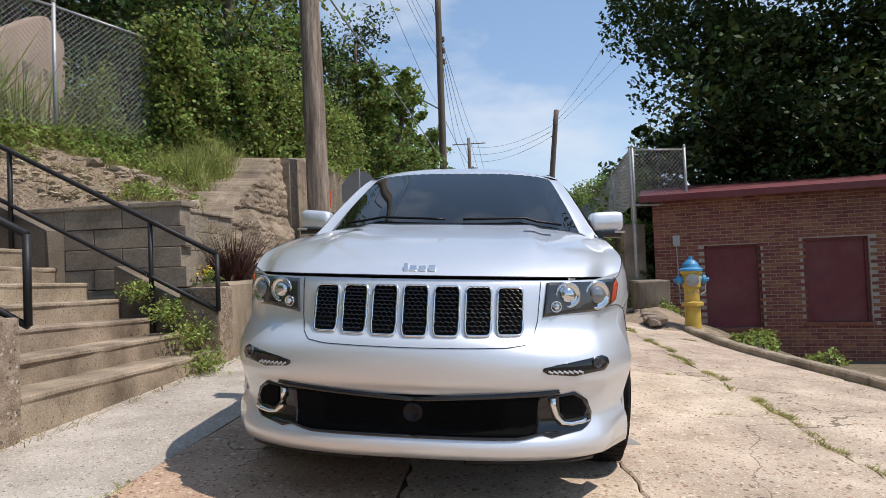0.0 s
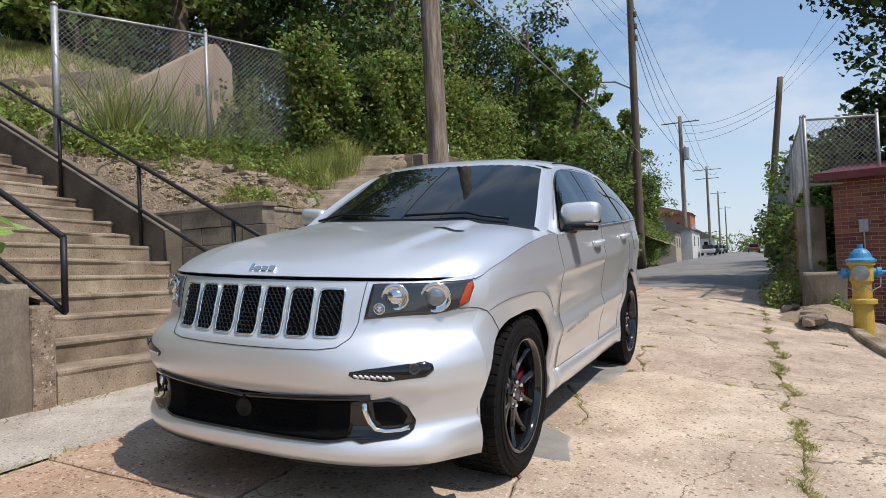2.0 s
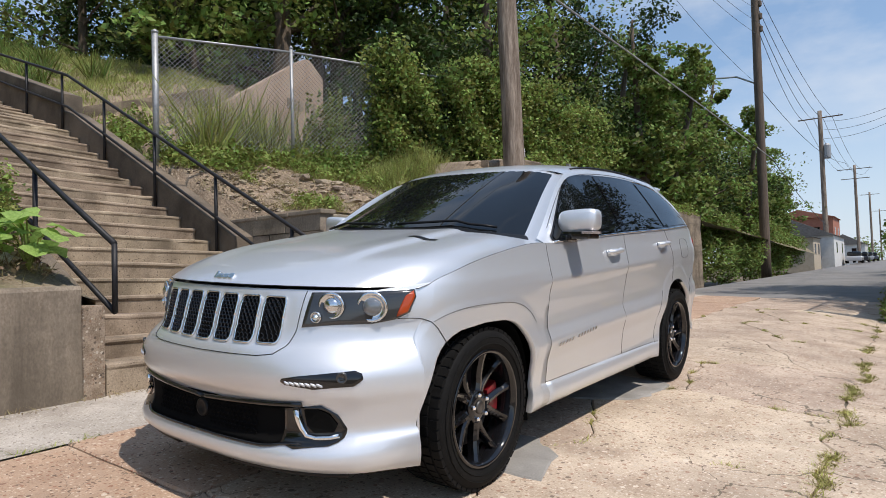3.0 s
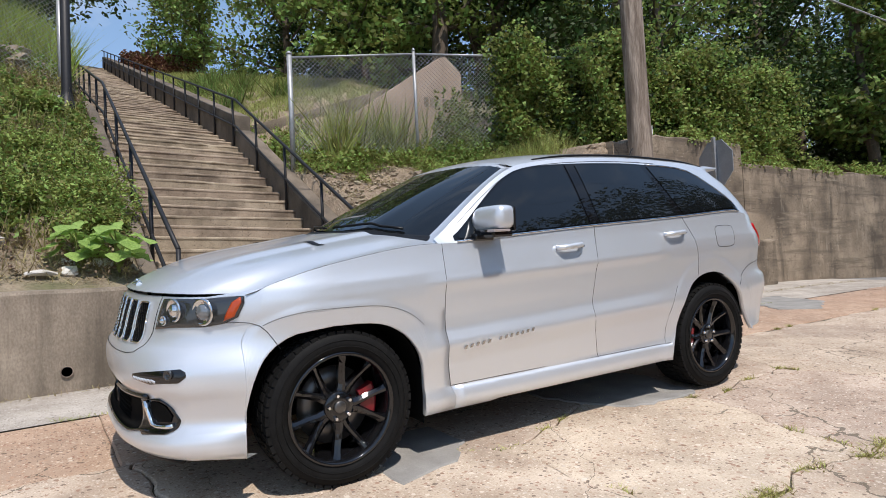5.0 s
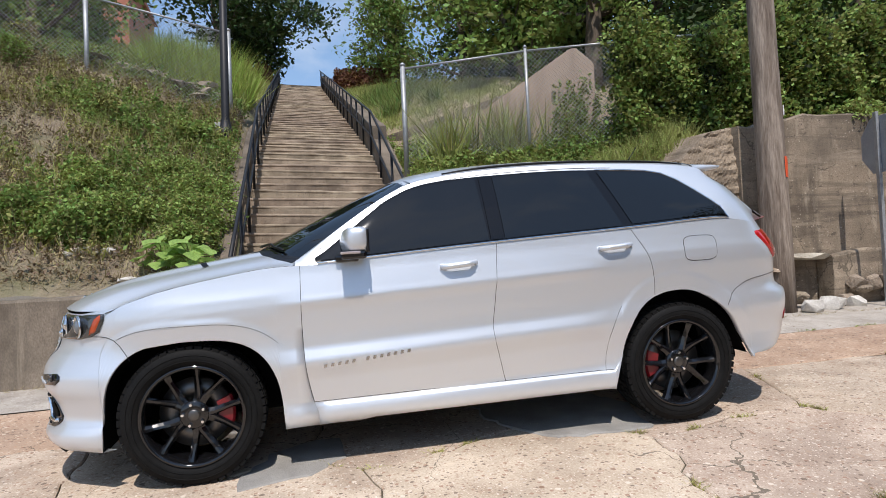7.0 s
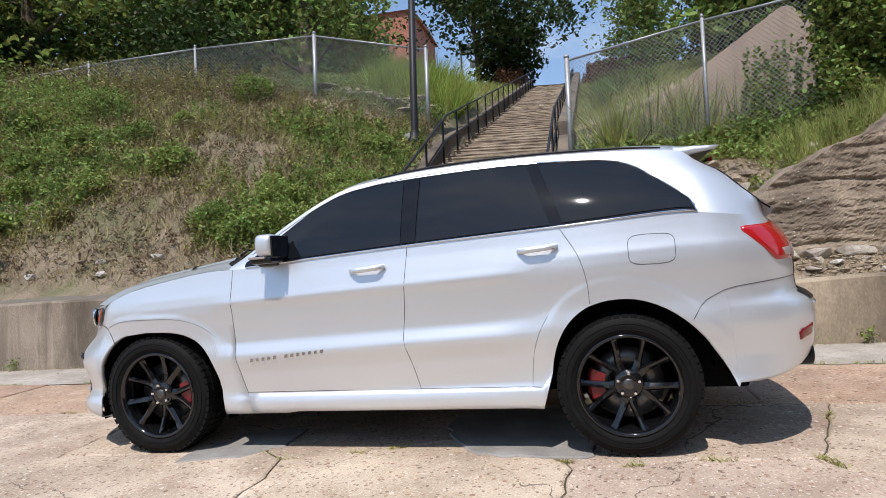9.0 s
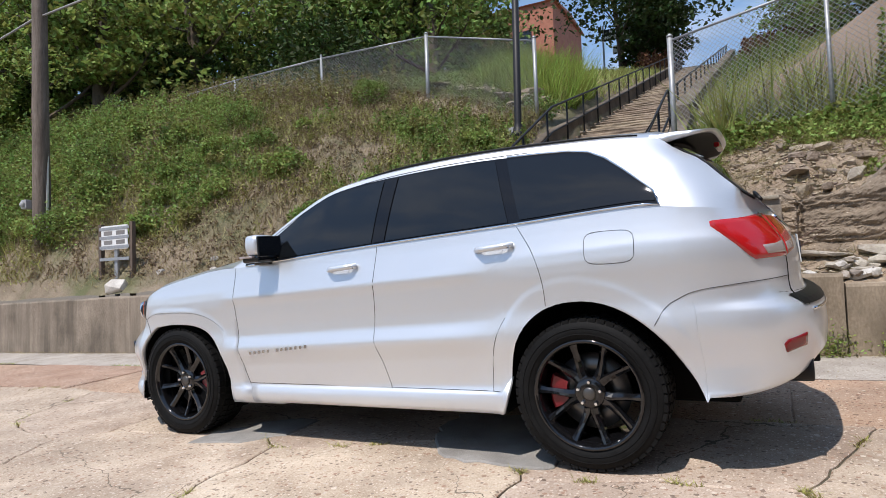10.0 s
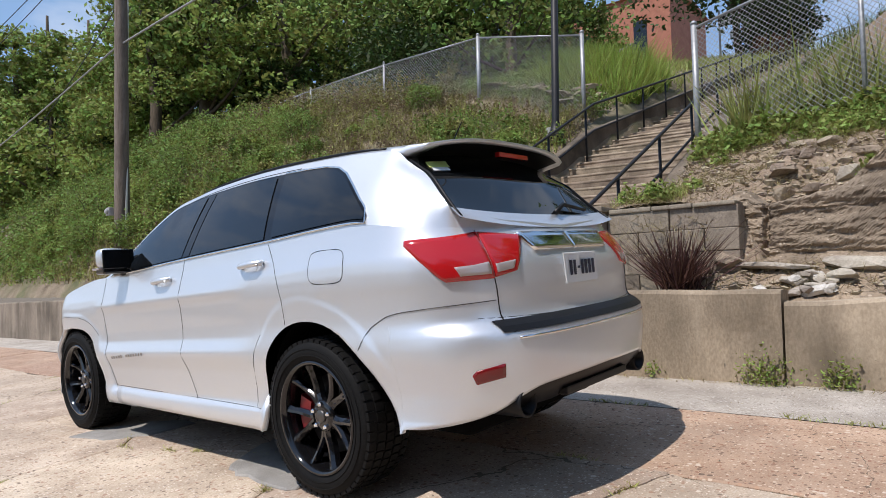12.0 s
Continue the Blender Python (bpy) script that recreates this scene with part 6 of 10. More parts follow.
# the grille: a plate with seven slots, each with a bright rim and a honeycomb
for k in range(7):
    cx = (k - 3) * 0.1232
    wd, z0, z1 = 0.0465, 0.746 + 0.0024 * abs(k - 3), 0.933 - 0.002 * abs(k - 3)

    def ring(grow, n=52):
        out = []
        r = 0.022 + grow
        for i in range(n):
            q = i / n * math.tau
            x = (wd + grow) * math.cos(q) / (abs(math.cos(q)) ** 9 + abs(math.sin(q)) ** 9) ** (1 / 9)
            z = (z0 + z1) / 2 + ((z1 - z0) / 2 + grow) * math.sin(q) / (abs(math.cos(q)) ** 9 + abs(math.sin(q)) ** 9) ** (1 / 9)
            out.append((cx + x, z))
        return out
    bm = bmesh.new()
    v = [bm.verts.new(on_nose(x, z) + Vector((0, -0.003, 0))) for x, z in ring(0.0)]
    bm.faces.new(v)
    slot = part("grille_slot", bm, DARK_VOID, car, "grille slot with a bright rim and honeycomb")
    bm = bmesh.new()
    pts = [on_nose(x, z) + Vector((0, -0.006, 0)) for x, z in ring(0.003)]
    tube(bm, pts + pts[:1], 0.0052, 6)
    part("rim", bm, CHROME, slot, "bright chrome rim", True)
    bm = bmesh.new()
    hexr = 0.0125
    j = 0
    z = z0 + 0.006
    while z < z1 - 0.004:
        for i in range(-4, 5):
            x = cx + i * hexr * 1.75 + (hexr * 0.875 if j % 2 else 0)
            if abs(x - cx) > wd - 0.006:
                continue
            cen = on_nose(x, z) + Vector((0, -0.006, 0))
            loop = [cen + Vector((math.cos(math.radians(30 + 60 * q)) * hexr, 0, math.sin(math.radians(30 + 60 * q)) * hexr * 0.8)) for q in range(7)]
            tube(bm, loop, 0.0022, 4, caps=False)
        z += hexr * 1.22
        j += 1
    tagged(part("honeycomb", bm, BLACK_GLOSS, slot), kind="stuff")
face = [(0.490, 0.955), (0.484, 0.88), (0.478, 0.80), (0.462, 0.745), (0.43, 0.715), (0.36, 0.705), (0.2, 0.702), (0, 0.70)]
face += [(-x, z) for x, z in face[-2::-1]]
gap_line([on_nose(p[0] + (q[0] - p[0]) * k / 8, p[1] + (q[1] - p[1]) * k / 8) + Vector((0, -0.0012, 0)) for p, q in zip(face, face[1:]) for k in range(8)] + [on_nose(*face[-1])])

# maker's letters as plain raised bars on the bonnet lip
for k, (dx, w, hgt) in enumerate(((-0.052, 0.018, 0.046), (-0.022, 0.030, 0.032), (0.016, 0.030, 0.032), (0.055, 0.030, 0.036))):
    bm = bmesh.new()
    box(bm, dx - w / 2, dx + w / 2, on_nose(0, 0.99).y - 0.012, on_nose(0, 0.99).y + 0.02, 0.990, 0.990 + hgt * 0.85, 0.004)
    bmesh.ops.rotate(bm, verts=bm.verts, cent=(dx, on_nose(0, 0.99).y, 0.985), matrix=Matrix.Rotation(radians(-38), 3, "X"))
    part("badge", bm, CHROME, car, "small bright badge bar")


# headlamps
def nose_surf(x, h):
    return on_nose(max(0.0, x), h)


HL = [(0.497, 0.808), (0.70, 0.818), (0.775, 0.835), (0.815, 0.868), (0.826, 0.935), (0.818, 0.964), (0.70, 0.960), (0.513, 0.953)]
lamps = patch("headlamp", nose_surf, HL, 0.006, LAMP_DARK, "smoked clear headlamp with a projector and amber corner", 10, 22)
for lamp, side in zip(lamps, (1, -1)):
    for cx, cz, r, kind in ((0.722, 0.893, 0.064, "projector"), (0.596, 0.898, 0.056, "reflector"), (0.548, 0.850, 0.024, "turn_lamp")):
        c = on_nose(cx, cz)
        nrm = (on_nose(cx, cz + 0.01) - on_nose(cx, cz - 0.01)).cross(on_nose(cx + 0.01, cz) - on_nose(cx - 0.01, cz))
        if nrm.y > 0:
            nrm.negate()
        m = Matrix.Translation(flip(c, side)) @ Vector((nrm.x * side * 0.6, nrm.y, 0)).to_track_quat("Z", "Y").to_matrix().to_4x4()
        bm = bmesh.new()
        lathe(bm, [(r, 0.004), (r, 0.014), (r * 0.86, 0.016), (r * 0.8, 0.010), (r * 0.6, 0.009)], 24, m)
        ob = part(kind, bm, LAMP_SILVER, lamp, "bright lamp bowl", True)
        bm = bmesh.new()
        lathe(bm, [(r * 0.62, 0.008), (r * 0.55, 0.018), (r * 0.3, 0.026), (0.002, 0.028)], 20, m)
        part("lens", bm, plain("lamp_glass", (0.20, 0.22, 0.24), 0.05, 0.4, coat=1.0) if kind == "projector" else LAMP_SILVER, lamp, "", True)
    patch("side_marker", nose_surf, [(0.785, 0.850), (0.812, 0.872), (0.824, 0.935), (0.817, 0.958), (0.806, 0.956)], 0.009, AMBER, "amber corner marker", 5, 4, lamp, sides=(side,))

# daytime lamp slots
FOG = [(0.495, 0.612), (0.53, 0.600), (0.62, 0.594), (0.70, 0.596), (0.745, 0.606), (0.765, 0.630), (0.755, 0.655), (0.735, 0.662), (0.62, 0.648), (0.53, 0.636), (0.50, 0.630)]
slots = patch("lamp_slot", nose_surf, FOG, 0.004, BLACK_GLOSS, "gloss black slot with a white lamp strip", 6, 18)
for sl, side in zip(slots, (1, -1)):
    for q in range(7):
        x0 = 0.515 + 0.0195 * q
        patch("running_lamp", nose_surf, [(x0, 0.6055 - 0.0006 * q), (x0 + 0.0182, 0.6050 - 0.0006 * q), (x0 + 0.0182, 0.6205 - 0.0006 * q), (x0, 0.6210 - 0.0006 * q)], 0.009, LED, "white running lamp cell" if q == 0 else "", 2, 2, sl, sides=(side,))
    c = on_nose(0.708, 0.640)
    bm = bmesh.new()
    lathe(bm, [(0.022, 0.0), (0.022, 0.012), (0.017, 0.013), (0.012, 0.004)], 16, Matrix.Translation(flip(c, side)) @ Vector((0.75 * side, -1, 0)).to_track_quat("Z", "Y").to_matrix().to_4x4())
    part("fog_lamp", bm, LAMP_DARK, sl, "", True)

# lower intake
INT_C = [(-0.46, 0.348), (0.46, 0.348), (0.50, 0.40), (0.50, 0.520), (-0.50, 0.520), (-0.50, 0.40)]


def nose_full(x, h):
    return on_nose(x, h)


intake = patch("lower_intake", nose_full, INT_C, 0.004, DARK_VOID, "black lower air intake with a honeycomb mesh", 8, 30, sides=(1,))[0]
bm = bmesh.new()
for i in range(-14, 15):
    for j in range(5):
        x = i * 0.026 + (0.013 if j % 2 else 0)
        if abs(x) < 0.055 or abs(x) > 0.34:
            continue
        cen = on_nose(x, 0.398 + j * 0.021) + Vector((0, -0.007, 0))
        loop = [cen + Vector((math.cos(math.radians(30 + 60 * q)) * 0.0145, 0, math.sin(math.radians(30 + 60 * q)) * 0.0125)) for q in range(7)]
        tube(bm, loop, 0.003, 4, caps=False)
tagged(part("honeycomb", bm, DARK_VOID, intake), kind="stuff")
bm = bmesh.new()
c = on_nose(0, 0.45)
lathe(bm, [(0.04, 0.0), (0.04, 0.014), (0.03, 0.016), (0.022, 0.006)], 20, Matrix.Translation(c) @ Matrix.Rotation(radians(90), 4, "X"))
part("sensor", bm, BLACK_TRIM, intake, "", True)
for side in (1, -1):
    for hh, z in ((0.012, 0.525), (0.008, 0.348)):
        bm = bmesh.new()
        tube(bm, [on_nose(side * x, z + (0.006 * (x - 0.4) / 0.1 if z > 0.5 else 0.02 * smooth_step(0.40, 0.52, x))) + Vector((0, -0.006, 0)) for x in [0.56 * i / 14 for i in range(15)]], hh, 6)
        part("intake_edge", bm, BLACK_GLOSS, intake, "", True)
IN_S = [(0.47, 0.352), (0.536, 0.345), (0.65, 0.362), (0.69, 0.392), (0.694, 0.44), (0.672, 0.50), (0.624, 0.535), (0.483, 0.53)]
for ob, side in zip(patch("brake_duct", nose_surf, IN_S, 0.005, BLACK_GLOSS, "gloss black brake duct with a bright hook trim", 10, 16), (1, -1)):
    bm = bmesh.new()
    pts = [on_nose(x, z) for x, z in ((0.532, 0.515), (0.536, 0.48), (0.549, 0.44), (0.571, 0.412), (0.606, 0.404), (0.65, 0.408), (0.677, 0.418))]
    tube(bm, [flip(p + Vector((0.004, -0.012, 0)), side) for p in pts], 0.013, 7)
    part("hook_trim", bm, CHROME, ob, "bright chrome hook trim", True)
    bm = bmesh.new()
    v = [bm.verts.new(flip(on_nose(x, z) + Vector((0.004, -0.009, 0)), side)) for x, z in ((0.562, 0.515), (0.567, 0.45), (0.593, 0.425), (0.659, 0.43), (0.672, 0.46), (0.65, 0.5), (0.615, 0.52))]
    bm.faces.new(v)
    part("duct_mesh", bm, DARK_VOID, ob)
for side in (1, -1):
    bm = bmesh.new()
    tube(bm, [on_nose(side * x, 0.25) + Vector((0, 0.03, -0.014)) for x in [0.2 + 0.5 * i / 8 for i in range(9)]], 0.014, 5)
    part("chin", bm, BLACK_TRIM, car, "black chin lip", True)


# ---- tail ----
def tail_surf(x, h):
    """x counts sideways from the middle; beyond the corner the flank goes on."""
    return on_tail(max(0.0, x), h)


def corner_surf(a, h):
    return shell(a, h)


outer = patch("tail_lamp", corner_surf, [(3.476, 1.206), (3.468, 1.186), (3.572, 1.032), (3.592, 1.018), (3.765, 1.018), (3.765, 1.222), (3.60, 1.218)], 0.010, RED_LENS, "red tail lamp with a clear lower lens", 10, 18)
inner = patch("tail_lamp", corner_surf, [(3.772, 1.022), (3.852, 1.034), (3.935, 1.205), (3.935, 1.218), (3.772, 1.222)], 0.010, RED_LENS, "red tail lamp on the tailgate", 10, 12)
for ob, side in zip(outer, (1, -1)):
    patch("reverse_lens", corner_surf, [(3.640, 1.036), (3.757, 1.036), (3.757, 1.088), (3.622, 1.086)], 0.0125, CLEAR_LENS, "clear reversing lens", 4, 10, ob, sides=(side,))
for ob, side in zip(inner, (1, -1)):
    patch("reverse_lens", corner_surf, [(3.780, 1.040), (3.842, 1.048), (3.862, 1.090), (3.780, 1.088)], 0.0125, CLEAR_LENS, "clear lower lens", 4, 8, ob, sides=(side,))
gap_pts = [corner_surf(3.768, h) for h in [0.79 + 0.44 * i / 12 for i in range(13)]]
for side in (1, -1):
    gap_line([flip(p, side) for p in gap_pts], 0.0030)
    gap_line([flip(on_tail(x, 0.835 + 0.02 * (x / 0.7) ** 2), side) for x in [0.70 * i / 12 for i in range(13)]])
patch("reflector", corner_surf, [(3.600, 0.592), (3.705, 0.608), (3.712, 0.668), (3.585, 0.645)], 0.006, RED_DEEP, "dark red bumper reflector", 4, 8)
flap = []
for i in range(40):
    q = i / 40 * math.tau
    k = (abs(math.cos(q)) ** 4.5 + abs(math.sin(q)) ** 4.5) ** (-1 / 4.5)
    flap.append((3.078 + 0.118 * k * math.cos(q), 1.112 + 0.076 * k * math.sin(q)))
patch("fuel_flap", side_surf, [(a, h) for a, h in flap], 0.0012, PAINT, "painted fuel flap", 14, 12, rim=False, sides=(1,))
gap_line([shell(a, h) + Vector((0.0006, 0, 0)) for a, h in flap + flap[:1]])
bar = patch("chrome_bar", tail_surf, [(0.0, 1.128), (0.335, 1.128), (0.385, 1.205), (0.385, 1.214), (0.0, 1.214)], 0.016, CHROME, "bright chrome tailgate bar", 4, 12)
bm = bmesh.new()
grid(bm, lambda u, v: on_tail(-0.235 + 0.47 * u, 0.945 + 0.165 * v) + Vector((0, 0.002, 0)), 8, 6)
part("plate_recess", bm, PAINT, car, "silver number plate recess")
yp = on_tail(0, 1.04).y
bm = bmesh.new()
box(bm, -0.155, 0.155, yp + 0.008, yp + 0.014, 0.956, 1.106, 0.004)
plate = part("number_plate", bm, PLATE, car, "white number plate with dark characters")
for k in range(7):
    cx = -0.108 + k * 0.036
    hh = 0.036 if k != 4 else 0.006
    bm = bmesh.new()
    box(bm, cx - 0.011, cx + 0.011, yp + 0.0142, yp + 0.0158, 1.032 - hh, 1.032 + hh)
    part("plate_bar", bm, PLATE_INK, plate)
bm = bmesh.new()
grid(bm, lambda u, v: on_tail(-0.66 + 1.32 * u, 0.788 + 0.048 * v) + Vector((0, 0.004, 0.005)), 20, 2)
part("bumper_step", bm, BLACK_TRIM, car, "black bumper tread strip")
bm = bmesh.new()
tube(bm, [on_tail(-0.60 + 1.20 * i / 16, 0.766) + Vector((0, 0.003, 0)) for i in range(17)], 0.007, 6)
part("bumper_trim", bm, CHROME, car, "bright bumper trim", True)
# rear valance and exhausts
bm = bmesh.new()
def valance(u, v):
    x = -0.74 + 1.48 * u
    top = lerp_table(REAR_EDGE, abs(x)) + 0.012
    low = 0.452 + 0.012 * smooth_step(0.35, 0.2, abs(x)) - 0.018 * smooth_step(0.6, 0.74, abs(x))
    p = on_tail(x, 0.54)
    return Vector((x, p.y - 0.012 - 0.075 * (1 - v) ** 1.6 - 0.03 * smooth_step(0.62, 0.74, abs(x)), low + (max(top, low) - low) * v))


grid(bm, valance, 44, 7)
bmesh.ops.recalc_face_normals(bm, faces=bm.faces)
part("rear_valance", bm, BLACK_TRIM, car, "black rear valance", True)
bm = bmesh.new()
box(bm, -0.30, 0.30, 3.70, 3.835, 0.462, 0.50, 0.008)
part("valance_ridge", bm, BLACK_TRIM, car)
for side in (1, -1):
    bm = bmesh.new()
    lathe(bm, [(0.066, -0.20), (0.066, 0.045), (0.061, 0.052), (0.053, 0.045), (0.050, -0.15)], 26, Matrix.Translation((side * 0.545, 3.745, 0.484)) @ Matrix.Rotation(radians(-90), 4, "X"))
    part("exhaust_tip", bm, BLACK_TRIM, car, "round black exhaust tip", True)
    bm = bmesh.new()
    lathe(bm, [(0.0, 0.0), (0.052, 0.0)], 20, Matrix.Translation((side * 0.545, 3.66, 0.484)) @ Matrix.Rotation(radians(-90), 4, "X"))
    part("exhaust_throat", bm, DARK_VOID, car)


# ---- mirrors, handles, badges ----
for side in (1, -1):
    bm = bmesh.new()
    bmesh.ops.create_cube(bm, size=1.0)
    bmesh.ops.subdivide_edges(bm, edges=bm.edges[:], cuts=5, use_grid_fill=True)
    for v in bm.verts:
        p = v.co * 2
        q = Vector((p.x, p.y, p.z))
        L = (abs(p.x) ** 5 + abs(p.y) ** 5 + abs(p.z) ** 5) ** 0.2
        q = q / max(1e-6, L) * max(abs(p.x), abs(p.y), abs(p.z))
        taper = 1 - 0.10 * (q.x + 1) / 2
        v.co = Vector((q.x * 0.108, q.y * 0.076 * (1 - 0.35 * (q.x + 1) / 2 * 0.6) + 0.02 * (q.x + 1) / 2, q.z * 0.074 * taper + 0.010 * q.x))
        if v.co.y < 0:
            v.co.y *= 1.0 - 0.25 * abs(q.z)
    bmesh.ops.translate(bm, verts=bm.verts, vec=(0.945, 0.897, 1.283))
    for v in bm.verts:
        v.co.x *= side
    bmesh.ops.recalc_face_normals(bm, faces=bm.faces)
    mirror = part("door_mirror", bm, PAINT, car, "silver door mirror", True)
    bm = bmesh.new()
    box(bm, 0.84, 1.038, 0.828, 0.962, 1.182, 1.226, 0.014)
    box(bm, 0.84, 0.92, 0.80, 0.93, 1.165, 1.205, 0.012)
    for v in bm.verts:
        v.co.x *= side
    bmesh.ops.recalc_face_normals(bm, faces=bm.faces)
    part("mirror_foot", bm, BLACK_GLOSS, mirror, "black mirror foot")
    bm = bmesh.new()
    box(bm, 0.850, 1.045, 0.966, 0.980, 1.215, 1.345, 0.006)
    for v in bm.verts:
        v.co.x *= side
    bmesh.ops.recalc_face_normals(bm, faces=bm.faces)
    part("mirror_glass", bm, BLACK_GLOSS, mirror, "dark mirror glass")
    bm = bmesh.new()
    box(bm, 0.99, 1.056, 0.822, 0.93, 1.212, 1.226, 0.004)
    for v in bm.verts:
        v.co.x *= side
    bmesh.ops.recalc_face_normals(bm, faces=bm.faces)
    part("turn_strip", bm, CLEAR_LENS, mirror, "clear turn strip")
    for s, h in ((1.50, 1.098), (2.488, 1.142)):
        base = shell(s, h)
        # cup behind the handle
        patch("handle_cup", side_surf, [(s - 0.055, h - 0.026), (s + 0.04, h - 0.026), (s + 0.05, h), (s + 0.03, h + 0.022), (s - 0.05, h + 0.022), (s - 0.065, h)], 0.002, PAINT, "", 4, 8, sides=(side,), rim=False)
        bm = bmesh.new()
        pts = []
        for i in range(13):
            t = i / 12
            ss = s - 0.105 + 0.21 * t
            lift = 0.006 + 0.034 * min(1, 5 * t) * min(1, 5 * (1 - t))
            pts.append(flip(Vector((shell(ss, h + 0.005).x + lift, ss, h + 0.004 + 0.012 * t)), side))
        tube(bm, pts, 0.0135, 8)
        for v in bm.verts:
            v.co.z = h + 0.01 + (v.co.z - h - 0.01) * 1.15
        part("door_handle", bm, PAINT, car, "silver door handle", True)
        bm = bmesh.new()
        tube(bm, [flip(Vector((shell(ss, h).x + 0.03, ss, h + 0.006)), side) for ss in (s + 0.055, s + 0.095)], 0.006, 6)
        part("handle_insert", bm, BRIGHT, car, "", True)
    # lettering on the doors as a row of small bars
    for k in range(13):
        if k == 5:
            continue
        ss = 0.70 + 0.039 * k
        h = 0.600 + 0.0035 * k
        ring = [flip(shell(ss + ds, h + dh) + Vector((0.004, 0, 0)), side) for ds, dh in ((0, 0), (0.017, 0.0008), (0.022, 0.0208), (0.005, 0.02))]
        bm = bmesh.new()
        prism(bm, ring, (0.002 * side, 0, 0))
        bmesh.ops.recalc_face_normals(bm, faces=bm.faces)
        part("badge_bar", bm, BADGE, car, "" if k else "small dark metal badge bar")

# aerial on the roof
bm = bmesh.new()
tube(bm, [(0.0, 3.10, roof_z(0, 3.1) - 0.01), (0.0, 3.22, roof_z(0, 3.1) + 0.14)], 0.006, 6, 0.003)
part("aerial", bm, BLACK_TRIM, car, "short black aerial", True)

# underbody and wheel wells
bm = bmesh.new()
box(bm, -0.80, 0.80, 0.47, 2.44, 0.26, 0.55, 0.02)
box(bm, -0.55, 0.55, -0.55, 3.5, 0.30, 0.90, 0.02)
box(bm, -0.62, 0.62, 3.38, 3.62, 0.42, 0.7, 0.02)
box(bm, -0.60, 0.60, -0.62, -0.46, 0.29, 0.7, 0.02)
part("underbody", bm, DARK_VOID, car, "dark underbody")
for side in (1, -1):
    for k, (c, reach, zc, rise, roundness) in enumerate(ARCHES):
        bm = bmesh.new()
        n = 30
        vs = []
        for i in range(n + 1):
            ang = math.radians(-8 + 196 * i / n)
            r, power = opening(k, c + math.cos(ang))
            q = (abs(math.cos(ang)) ** power + abs(math.sin(ang)) ** power) ** (-1 / power)
            vs.append([bm.verts.new((x * side, c + (r + 0.004) * q * math.cos(ang), max(0.40 if k else 0.0, zc + (rise + 0.004) * q * math.sin(ang)))) for x in (0.52, 0.80 if k and ang < 0.9 else 0.85)])
        for a, b in zip(vs, vs[1:]):
            bm.faces.new((a[0], a[1], b[1], b[0]))
        part("wheel_well", bm, DARK_VOID, car, "black wheel well lining", True)


